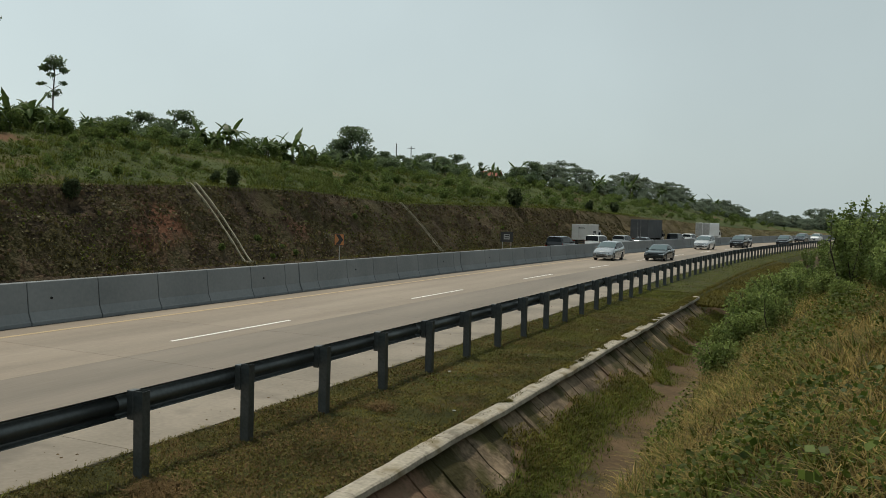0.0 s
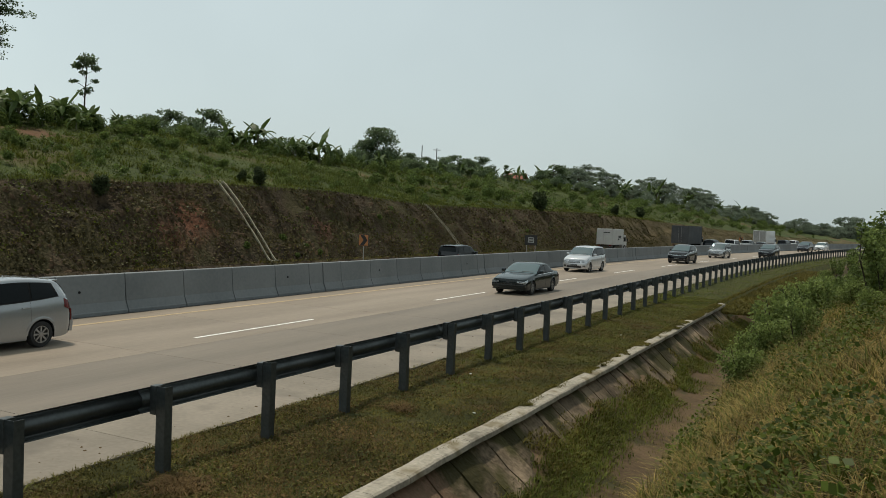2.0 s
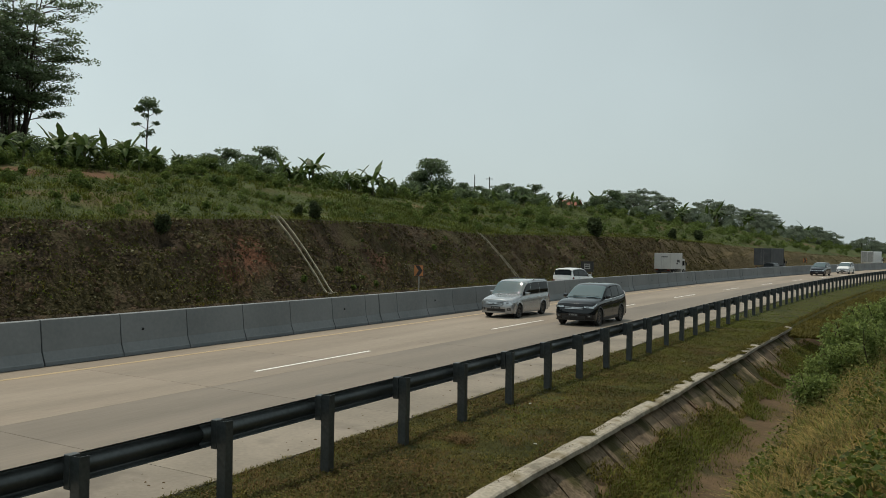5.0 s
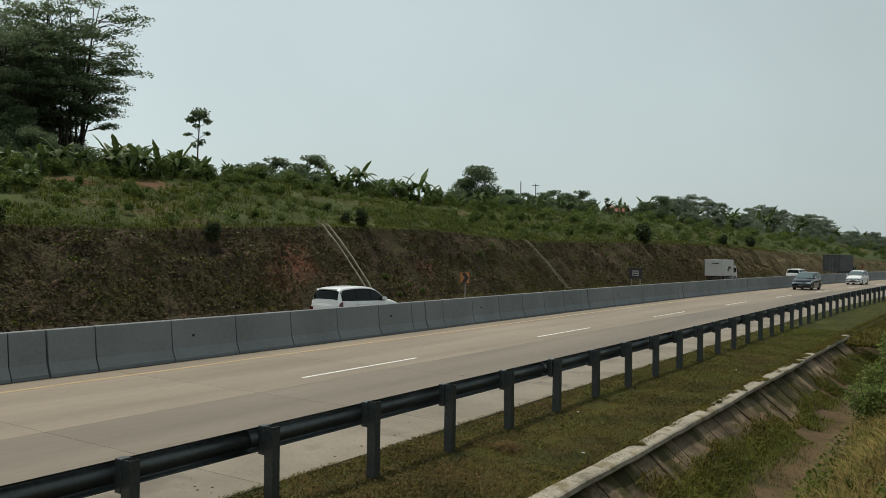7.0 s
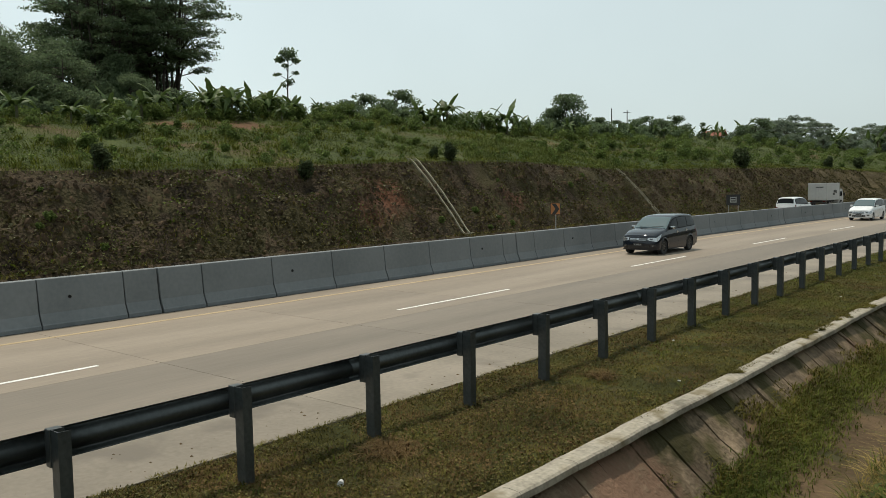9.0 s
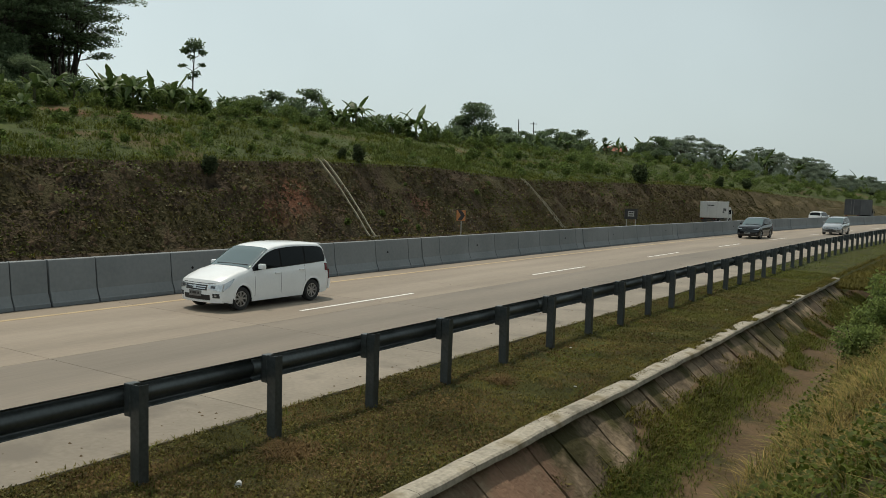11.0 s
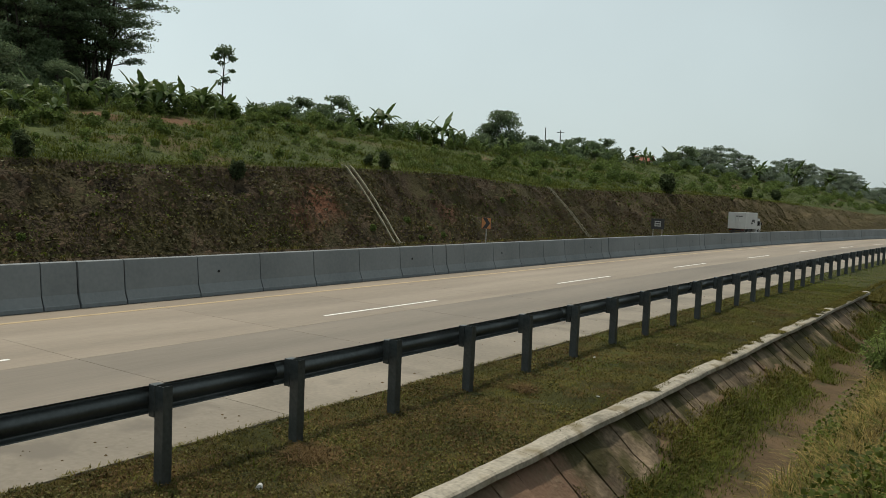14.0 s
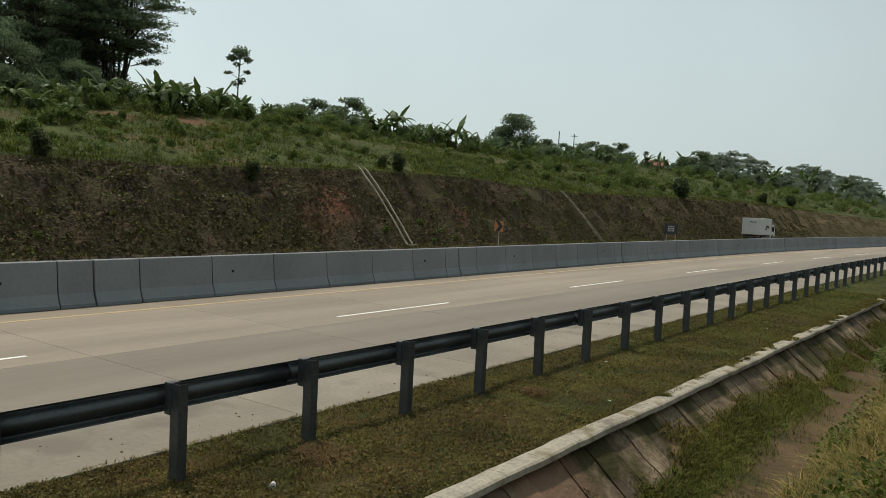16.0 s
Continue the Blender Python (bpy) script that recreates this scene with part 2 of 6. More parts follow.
def mesh_of(name, verts, faces, mats, index=None, smooth=False):
    me = bpy.data.meshes.new(name)
    me.from_pydata([tuple(v) for v in verts], [], [tuple(f) for f in faces])
    for m in (mats if isinstance(mats, (list, tuple)) else [mats]):
        me.materials.append(m)
    if index is not None:
        me.polygons.foreach_set("material_index", index)
    if smooth:
        me.polygons.foreach_set("use_smooth", [True] * len(me.polygons))
    me.update()
    return me


def part(name, bm, mat, parent=None, label="", smooth=False):
    """Links a bmesh (or a finished mesh) as one mesh object under a thing or a part."""
    if isinstance(bm, bpy.types.Mesh):
        me = bm
    else:
        bmesh.ops.recalc_face_normals(bm, faces=bm.faces)
        me = bpy.data.meshes.new(name)
        bm.to_mesh(me)
        bm.free()
        for m in (mat if isinstance(mat, (list, tuple)) else [mat]):
            me.materials.append(m)
        if smooth:
            me.polygons.foreach_set("use_smooth", [True] * len(me.polygons))
            me.set_sharp_from_angle(angle=radians(40))
    ob = new(name, me)
    ob.parent = parent
    if label:
        ob["label"] = label
    return ob


def box(bm, cx, cy, cz, sx, sy, sz, bevel=0.0):
    g = bmesh.ops.create_cube(bm, size=1.0, matrix=Matrix.Translation((cx, cy, cz)) @ Matrix.Diagonal((sx, sy, sz, 1)))
    if bevel:
        bmesh.ops.bevel(bm, geom=list({e for v in g["verts"] for e in v.link_edges}), offset=bevel, segments=2, affect="EDGES", profile=0.6)
    return bm


def rod(bm, a, b, r0, r1=None, n=8):
    a, b = Vector(a), Vector(b)
    m = Matrix.Translation((a + b) / 2) @ (b - a).to_track_quat("Z", "Y").to_matrix().to_4x4()
    bmesh.ops.create_cone(bm, cap_ends=True, segments=n, radius1=r0, radius2=r0 if r1 is None else r1, depth=(b - a).length, matrix=m)
    return bm


def sweep(profile, ys, closed=True, jitter=0.0, lift=None):
    """A profile of (s, z) drawn along the road past the given ys. Returns verts and faces."""
    n, verts, faces = len(profile), [], []
    for y in ys:
        for s, z in profile:
            k = jitter * (noise.noise((s * 3, y * 1.7, z * 3 + 5)))
            verts.append(at(s + k, y, z + (lift(s, y) if lift else 0) + k * 0.6))
    for i in range(len(ys) - 1):
        for j in range(n if closed else n - 1):
            a, b = i * n + j, i * n + (j + 1) % n
            faces.append((a, b, b + n, a + n))
    if closed:
        faces += [tuple(range(n - 1, -1, -1)), tuple(range((len(ys) - 1) * n, len(ys) * n))]
    return verts, faces


# ---------------------------------------------------------------- the ground, one sheet to the horizon
def piece(v, pts):
    for (a, za), (b, zb) in zip(pts, pts[1:]):
        if v <= b:
            return za + (zb - za) * max(0.0, (v - a)) / (b - a)
    return pts[-1][1]


CREST = [(-700, 7.0), (-40, 8.0), (20, 8.6), (45, 10.2), (65, 10.4), (85, 9.9), (130, 10.8), (160, 10.2), (200, 9.8), (225, 8.4), (262, 4.6), (290, 2.8), (360, 2.0), (1600, 0.0)]
CUT_TOP = [(-700, 4.0), (10, 4.15), (25, 4.3), (40, 4.9), (52, 5.0), (67, 4.4), (92, 4.7), (113, 4.7), (135, 4.2), (160, 3.5), (195, 2.3), (260, 1.0), (1600, 0.5)]


def wob(x, y, scale, amount, seed=0.0):
    return noise.noise((x * scale + seed, y * scale - seed, seed * 0.37)) * amount


def ground(s, y):
    top, crest = piece(y, CUT_TOP), piece(y, CREST)
    if s < -62:
        d = min(-62 - s, 200)
        return crest + d * 0.035 + wob(s, y, 0.06, 1.0, 3) * min(1, d / 10)
    if s < -36.3:
        k = (s + 62) / 25.7
        return crest + (top - crest) * (k ** 1.12) + wob(s, y, 0.12, 0.7, 9) * math.sin(k * math.pi) + wob(s, y, 0.5, 0.14, 4)
    if s < -32:
        k = (s + 36.3) / 4.3
        z = top + (0.12 - top) * (0.82 * k + 0.18 * k * k)
        calm = min(1.0, ((y - 40.0) / 1.5) ** 2, ((y - 66.5) / 1.3) ** 2)
        bite = calm * math.sin(min(1.0, k * 1.15) * math.pi) if k < 0.87 else 0
        gully = max(0.0, noise.noise((y * 0.22, s * 0.12, 7.7)) - 0.1) * -1.1
        for hy, hk, hd in ((29.8, 0.2, 1.5), (26.6, 0.16, 0.5), (49.0, 0.36, 1.3), (52.5, 0.45, 1.4), (56.0, 0.55, 0.5), (70.5, 0.45, 0.7), (13.0, 0.25, 0.6), (88.0, 0.5, 0.6)):
            gully -= hd * math.exp(-((y - hy) / 1.0) ** 2 - ((k - hk) / 0.13) ** 2)
        return z + bite * (wob(s * 1.4, y, 0.5, 0.8, 2) + wob(s, y, 1.4, 0.36, 6) + 0.7 * max(0.0, noise.noise((s * 0.9, y * 0.16, 12.5)) - 0.05) + gully)
    if s < -31.2:
        return 0.10 + wob(s, y, 1.2, 0.05, 1)
    if s < -8.25:
        return -0.30
    if s < -5.02:
        return -0.035 - 0.03 * (s + 8.2) + wob(s, y, 0.9, 0.045, 5) + wob(s, y, 3.5, 0.02, 8)
    if s < -4.45:
        return -0.75
    if s < -2.75:
        k = (s + 4.45) / 1.7
        silt = 0.20 * min(1.0, max(0.0, (y - 8.5) / 4)) * max(0.0, 1 - k / 0.75) * (1 + 1.4 * noise.noise((y * 0.45, 3.5, 1.5)))
        return -0.75 - 0.25 * min(1, k / 0.42) + max(0.0, silt) + wob(s, y, 1.4, 0.04, 3)
    z = piece(s, [(-2.75, -0.95), (-2.40, -0.46), (-2.1, -0.25), (0, 1.45), (1.4, 2.05), (5, 2.7), (12, 3.0), (400, 3.5)])
    return z + wob(s, y, 0.5, 0.16, 2) * min(1, (s + 2.75) / 1.0)


def build_ground():
    S = [-1400, -900, -600, -400, -280, -220, -170, -140, -120, -105, -95, -88, -82, -77, -72, -68, -65, -62]
    S += list(np.arange(-60, -36.4, 1.6)) + [-36.6, -36.3] + list(np.arange(-36.0, -32, 0.33)) + [-32.0, -31.6, -31.2, -31.19, -26, -20, -14, -8.26, -8.25]
    S += list(np.arange(-8.0, -5.03, 0.33)) + [-5.02, -5.01, -4.46, -4.45, -4.2, -3.95, -3.72, -3.4, -3.1, -2.76, -2.75, -2.6, -2.45, -2.2]
    S += list(np.arange(-1.8, 3.1, 0.45)) + [4, 5, 8, 12, 20, 40, 80, 150, 300, 700, 1400]
    Y = [-1500, -900, -500, -300, -160, -80, -40, -20, -10] + list(np.arange(-6, 40, 0.5)) + list(np.arange(40, 110, 0.9)) + list(np.arange(110, 200, 2.5)) + list(np.arange(200, 300, 7)) + [310, 340, 380, 430, 500, 620, 800, 1100, 1500]
    verts, faces, idx = [], [], []
    for y in Y:
        for s in S:
            verts.append(at(s, y, ground(s, y)))
    w = len(S)
    for i in range(len(Y) - 1):
        for j in range(w - 1):
            a = i * w + j
            faces.append((a, a + 1, a + w + 1, a + w))
            s = (S[j] + S[j + 1]) / 2
            idx.append(0 if s < -36.4 else 1 if s < -31.2 else 5 if s < -8.25 else 2 if s < -4.46 else 3 if s < -2.3 else 4)
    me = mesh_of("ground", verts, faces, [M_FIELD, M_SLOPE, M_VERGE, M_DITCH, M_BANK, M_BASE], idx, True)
    tagged(new("ground", me), "grassy hillside, bare cut slope, turf verge and earth ditch", "ground", kind="structure")


build_ground()

# ---------------------------------------------------------------- roads: one concrete carriageway on each side of the median
LONG = list(np.arange(-460, -12, 40)) + list(np.arange(-12, 150, 5.0)) + list(np.arange(150, 420, 12)) + [420, 520, 700]
road = thing("road_near", "worn pale concrete carriageway with sawn joints", "road", kind="structure")
far_road = thing("road_far", "pale concrete carriageway beyond the median barrier", "road", kind="structure")


def slab(s0, s1, y0, y1, mat, parent, gap=0.005):
    b, ys = 0.004, [y0 + gap, y1 - gap]
    prof = [(s0 + gap, -0.3), (s0 + gap, -b), (s0 + gap + b, 0), (s1 - gap - b, 0), (s1 - gap, -b), (s1 - gap, -0.3)]
    if y1 - y0 > 20:
        ys = list(np.linspace(y0 + gap, y1 - gap, 6))
    v, f = sweep(prof, ys)
    return part("slab", mesh_of("slab", v, f, mat), mat, parent)


for y0, y1 in zip(LONG, LONG[1:]):
    slab(-19.35, -13.72, y0, y1, M_SLAB, road)
    slab(-13.72, -10.85, y0, y1, M_LANE, road)
    slab(-10.85, -8.22, y0, y1, M_SHOULDER, road)
    slab(-31.2, -20.05, y0, y1, M_SLAB, far_road)


def strip(name, s, w, y0, y1, mat, parent, label="", z=0.004):
    ys = [y0, y1] if y1 - y0 < 6 else list(np.arange(y0, y1, 4.0)) + [y1]
    v, f = sweep([(s - w / 2, z - 0.003), (s - w / 2, z), (s + w / 2, z), (s + w / 2, z - 0.003)], ys)
    return part(name, mesh_of(name, v, f, mat), mat, parent, label)


strip("yellow_line", -18.2, 0.16, -60, 400, M_YELLOW_LINE, road, "faded yellow edge line")
strip("yellow_line", -21.4, 0.13, -60, 400, M_YELLOW_LINE, far_road, "faded yellow edge line")
strip("white_line", -28.6, 0.13, -60, 400, M_WHITE_LINE, far_road, "white edge line")
for k in range(-5, 28):
    strip("lane_dash", -14.47, 0.105, 15.2 + 13 * k, 20.15 + 13 * k, M_WHITE_LINE, road, "white lane dash")
    strip("lane_dash", -25.0, 0.13, 14.0 + 13 * k, 19.0 + 13 * k, M_WHITE_LINE, far_road, "white lane dash")

# ---------------------------------------------------------------- median barrier of cast units
barrier = thing("median_barrier", "grey cast concrete median barrier with joints between units", "barrier", kind="structure")
STEPS = [1.35, 2.4, 2.4, 2.4, 2.35, 2.4, 2.15, 0.95]
HALF = [(0.33, 0.0), (0.325, 0.09), (0.30, 0.12), (0.20, 0.36), (0.125, 1.10), (0.115, 1.165), (0.09, 1.18)]


def barrier_unit(y0, y1, drop, gap=0.009):
    prof = [(-19.70 + a, z) for a, z in HALF] + [(-19.70 - a, z) for a, z in reversed(HALF)]
    ins = [(-19.70 + (s + 19.70) * 0.97, z * 0.995) for s, z in prof]
    v, f = [], []
    rings = [(y0 + gap, ins), (y0 + gap + 0.012, prof), (y1 - gap - 0.012, prof), (y1 - gap, ins)]
    n = len(prof)
    for y, p in rings:
        v += [at(s + drop, y, z) for s, z in p]
    for i in range(3):
        for j in range(n):
            a, b = i * n + j, i * n + (j + 1) % n
            f.append((a, b, b + n, a + n))
    f += [tuple(range(n - 1, -1, -1)), tuple(range(3 * n, 4 * n))]
    return part("barrier_unit", mesh_of("barrier_unit", v, f, M_BARRIER), M_BARRIER, barrier)


rng = random.Random(5)
y, k = 11.38 - 16.4 * 5, 0
while y < 300:
    step = STEPS[k % 8]
    u = barrier_unit(y, y + step, rng.uniform(-0.003, 0.003) + (0.02 if k % 8 == 0 else 0.0), 0.034 if k % 8 == 0 else 0.016)
    if k % 4 == 2 and -30 < y < 130:
        bm = bmesh.new()
        yy = y + 0.75
        rod(bm, at(-19.70 + 0.12, yy, 0.70), at(-19.70 + 0.178, yy, 0.70), 0.04, n=12)
        part("lifting_hole", bm, M_DARK, u, "dark lifting hole")
    y, k = y + step, k + 1
v, f = sweep([(-19.70 + a, z) for a, z in HALF] + [(-19.70 - a, z) for a, z in reversed(HALF)], list(np.arange(300, 700, 20)))
part("far_run", mesh_of("far_run", v, f, M_BARRIER), M_BARRIER, barrier)

M_GRIME = material("wet_grime", (0.03, 0.027, 0.023), (0.085, 0.075, 0.06), 2.5, 25.0, 0.85, bump=0.3)
v, f = [], []
GRIME_Y = list(np.arange(-20, 160, 0.4))
for gy in GRIME_Y:
    wide = 0.05 + 0.13 * max(0.0, 0.35 + noise.noise((gy * 0.45, 1.5, 2.5)) + 0.6 * noise.noise((gy * 2.1, 4.5, 2.5)))
    v += [at(-19.34, gy, 0.0045), at(-19.34 + wide, gy, 0.0045)]
for i in range(len(GRIME_Y) - 1):
    f.append((2 * i, 2 * i + 1, 2 * i + 3, 2 * i + 2))
part("grime_streak", mesh_of("grime_streak", v, f, M_GRIME), M_GRIME, road, "dark grime washed along the barrier's foot")

# ---------------------------------------------------------------- guardrail of posts, spacers and corrugated rail
guardrail = thing("guardrail", "dull galvanised steel guardrail on posts beside the turf verge", "guardrail")
WAVE = [(0.0, 0.0), (0.02, -0.008), (0.06, -0.022), (0.08, -0.036), (0.08, -0.046), (0.062, -0.064), (0.034, -0.088), (0.014, -0.112), (0.004, -0.136), (0.0, -0.156)]
WAVE = WAVE + [(a, -0.312 - z) for a, z in reversed(WAVE[:-1])]
RAIL_S, RAIL_Z = -7.60, 1.005


def post_mesh():
    bm = bmesh.new()
    pts = [(-0.075, -0.06), (-0.075, 0.06), (-0.068, 0.06), (-0.068, -0.052), (0.068, -0.052), (0.068, 0.06), (0.075, 0.06), (0.075, -0.06)]
    low = [bm.verts.new((x, y, -0.5)) for x, y in pts]
    top = [bm.verts.new((x, y, 1.035)) for x, y in pts]
    for i in range(8):
        bm.faces.new((low[i], low[(i + 1) % 8], top[(i + 1) % 8], top[i]))
    bm.faces.new(top)
    bm.faces.new(low[::-1])
    me = bpy.data.meshes.new("post")
    bmesh.ops.recalc_face_normals(bm, faces=bm.faces)
    bm.to_mesh(me)
    bm.free()
    me.materials.append(M_GALV)
    return me


def spacer_mesh():
    bm = bmesh.new()
    box(bm, 0, 0, 0, 0.10, 0.13, 0.36, 0.01)
    rod(bm, (0.045, 0.03, 0.08), (0.062, 0.03, 0.08), 0.014, n=6)
    me = bpy.data.meshes.new("spacer")
    bm.to_mesh(me)
    bm.free()
    me.materials.append(M_GALV)
    return me


POST, SPACER = post_mesh(), spacer_mesh()
POST_Y = [7.296 + 2.0 * k for k in range(-8, 70)]
for py in POST_Y:
    p = part("post", POST, M_GALV, guardrail)
    p.matrix_basis = lay(-7.40, py, 0) @ pose(0, 0, rng.uniform(-0.012, 0.012), rng.uniform(-0.6, 0.6), rng.uniform(-0.6, 0.6), rng.uniform(-3, 3))
    q = part("spacer", SPACER, M_GALV, guardrail)
    q.matrix_basis = lay(-7.53, py, 0.85)
for i in range(0, len(POST_Y) - 2, 2):
    y0, y1 = POST_Y[i] - 0.16, POST_Y[i + 2] + 0.16
    prof = [(RAIL_S - 0.0 - a, RAIL_Z + z) for a, z in WAVE] + [(RAIL_S + 0.004 - a, RAIL_Z + z) for a, z in reversed(WAVE)]
    off = 0.004 if (i // 2) % 2 else 0.0
    v, f = sweep([(s - off, z) for s, z in prof], [y0, (y0 * 2 + y1) / 3, (y0 + y1 * 2) / 3, y1])
    part("rail", mesh_of("rail", v, f, M_GALV, smooth=True), M_GALV, guardrail)

# ---------------------------------------------------------------- drain: cast kerb, pitched stone wall, far lip
drain = thing("roadside_drain", "stone-lined roadside drain with a weathered concrete kerb", "drain", kind="structure")


def wear(s, y):
    return wob(s, y, 2.2, 0.018, 4) + wob(s, y, 0.35, 0.022, 8)


y = -8.0
while y < 36:
    step = rng.uniform(0.85, 1.15)
    prof = [(-5.02, -0.3), (-5.01, 0.0), (-4.98, 0.022), (-4.86, 0.026), (-4.74, 0.015), (-4.71, -0.005), (-4.70, -0.075), (-4.88, -0.09), (-4.95, -0.3)]
    v, f = sweep(prof, list(np.linspace(y + 0.004, y + step - 0.004, 5)), jitter=0.02, lift=wear)
    part("kerb_block", mesh_of("kerb_block", v, f, M_KERB), M_KERB, drain)
    y += step
y = -6.0
while y < 36:
    step = rng.uniform(0.42, 0.85)
    proud = rng.choice((0.0, 0.02, 0.04, 0.09))
    w = 0.17 if proud > 0.06 else step
    low = rng.uniform(-0.05, 0.07)
    lean = [-4.86 + 1.06 * k + proud * (0.4 + 0.6 * k) + rng.uniform(-0.012, 0.012) for k in (0, 0.2, 0.42, 0.62, 0.82, 1.0)]
    prof = [(-4.97, -0.40)] + [(x, -0.11 - 0.90 * k + 0.02 * low) for x, k in zip(lean, (0, 0.2, 0.42, 0.62, 0.82, 1.0))] + [(-4.2, -1.1)]
    v, f = sweep(prof, list(np.linspace(y + 0.014, y + w - 0.014, 5)), jitter=0.03)
    part("pitching_stone", mesh_of("pitching_stone", v, f, M_STONE), M_STONE, drain)
    y += w
y = -6.0
while y < 9.4:
    step = rng.uniform(0.8, 1.3)
    v, f = sweep([(-2.90, -1.0), (-2.80, -0.50), (-2.76, -0.45), (-2.64, -0.44), (-2.56, -0.5), (-2.5, -1.0)], list(np.linspace(y + 0.006, y + step - 0.006, 4)), jitter=0.05)
    part("lip_block", mesh_of("lip_block", v, f, M_KERB), M_KERB, drain)
    y += step

# ---------------------------------------------------------------- signs, chutes, house, poles, litter
M_POLE = material("painted_steel_pole", (0.35, 0.35, 0.34), (0.55, 0.55, 0.53), 3.0, 20.0, 0.5, metal=0.4, bump=0.05)
M_SIGN_RED = material("faded_orange_sign_face", (0.50, 0.19, 0.06), (0.62, 0.26, 0.085), 2.0, 25.0, 0.5, bump=0.0)
M_SIGN_BLACK = material("black_sign_film", (0.012, 0.012, 0.012), (0.03, 0.03, 0.03), 3.0, 30.0, 0.5, bump=0.0)
M_SIGN_WHITE = material("grey_white_sign_face", (0.22, 0.22, 0.21), (0.34, 0.34, 0.33), 2.0, 25.0, 0.5, bump=0.0)
M_TILE = material("red_clay_roof", (0.20, 0.055, 0.03), (0.34, 0.11, 0.06), 1.0, 12.0, 0.85, bump=0.4)
M_PLASTER = material("house_plaster", (0.42, 0.40, 0.36), (0.6, 0.58, 0.52), 1.0, 12.0, 0.9)
M_PAPER = material("paper_cup_white", (0.6, 0.6, 0.58), (0.8, 0.8, 0.78), 4.0, 30.0, 0.6, bump=0.0)
M_TRAMPLED = material("dry_clipping_heap", (0.09, 0.06, 0.03), (0.20, 0.13, 0.07), 4.0, 30.0, 0.95, bump=0.6)


def make_chute(y, top_s, label, gap=0.27, wall=0.04):
    t = thing("slope_chute", label, "drainage chute")
    for name, dy in (("edge_wall", -gap), ("edge_wall", gap)):
        v, f, ring = [], [], 0
        steps = [-31.6 + (top_s + 31.6) * i / 16 for i in range(17)]
        for s in steps:
            z = ground(s, y)
            w = wall + 0.01 * noise.noise((s * 2, y, dy))
            z += 0.15 + 0.05 * noise.noise((s * 1.5, y + dy, 3))
            v += [at(s, y + dy - w, z - 0.75), at(s, y + dy - w, z), at(s, y + dy + w, z), at(s, y + dy + w, z - 0.75)]
        for i in range(16):
            for j in range(4):
                a, b = i * 4 + j, i * 4 + (j + 1) % 4
                f.append((a, b, b + 4, a + 4))
        f += [(3, 2, 1, 0), (64, 65, 66, 67)]
        part(name, mesh_of(name, v, f, M_CHUTE), M_CHUTE, t)
    v, f = [], []
    for s in steps:
        z = ground(s, y)
        v += [at(s, y - gap + wall, z - 0.02), at(s, y + gap - wall, z - 0.02), at(s, y + gap - wall, z - 0.6), at(s, y - gap + wall, z - 0.6)]
    for i in range(16):
        for j in range(4):
            a, b = i * 4 + j, i * 4 + (j + 1) % 4
            f.append((a, b, b + 4, a + 4))
    part("channel_bed", mesh_of("channel_bed", v, f, M_SLOPE), M_SLOPE, t, "earth-filled bed")
    return t


make_chute(40.0, -36.7, "pale mortar drainage chute down the cut slope")
make_chute(66.5, -36.5, "narrow weathered drainage chute down the cut slope", 0.17, 0.015)


def plate(bm, pts, y, t):
    """A flat plate with the outline pts in x and z, t thick, its face at y."""
    a = [bm.verts.new((x, y, z)) for x, z in pts]
    b = [bm.verts.new((x, y + t, z)) for x, z in pts]
    bm.faces.new(a)
    bm.faces.new(b[::-1])
    for i in range(len(pts)):
        j = (i + 1) % len(pts)
        bm.faces.new((a[i], b[i], b[j], a[j]))
    return bm


def rect(w, h, z):
    return [(-w / 2, z - h / 2), (w / 2, z - h / 2), (w / 2, z + h / 2), (-w / 2, z + h / 2)]


chevron = thing("chevron_sign", "orange bend sign with a black arrow on a post", "road sign")
bm = bmesh.new()
rod(bm, (0, 0.03, -0.3), (0, 0.03, 1.75), 0.035, n=10)
part("post", bm, M_POLE, chevron)
part("sign_face", plate(bmesh.new(), rect(0.74, 0.82, 1.48), -0.03, 0.025), M_SIGN_BLACK, chevron, "black board")
part("border", plate(bmesh.new(), rect(0.68, 0.76, 1.48), -0.036, 0.004), M_SIGN_RED, chevron, "orange field")
part("arrow", plate(bmesh.new(), [(-0.26, 1.12), (0.04, 1.12), (0.30, 1.48), (0.04, 1.84), (-0.26, 1.84), (0.0, 1.48)], -0.042, 0.004), M_SIGN_BLACK, chevron, "black arrow")
chevron.matrix_basis = lay(-30.8, 48.4, 0, 14)
chevron_b = copy_thing(chevron, lay(-30.8, 164.0, 0, 8))

marker = thing("distance_marker", "dark-framed pale marker board with two rows of bars", "road sign")
for x in (-0.45, 0.45):
    bm = bmesh.new()
    rod(bm, (x, 0.04, -0.3), (x, 0.04, 1.7), 0.035, n=8)
    part("post", bm, M_POLE, marker)
part("board", plate(bmesh.new(), rect(1.3, 1.05, 1.2), -0.03, 0.03), M_SIGN_BLACK, marker, "dark board")
part("panel", plate(bmesh.new(), rect(0.62, 0.55, 1.22), -0.036, 0.004), M_POLE, marker, "pale panel")
for z in (1.34, 1.10):
    part("bar", plate(bmesh.new(), rect(0.45, 0.10, z), -0.041, 0.003), M_SIGN_BLACK, marker)
marker.matrix_basis = lay(-30.8, 78.5, 0.15, 12)

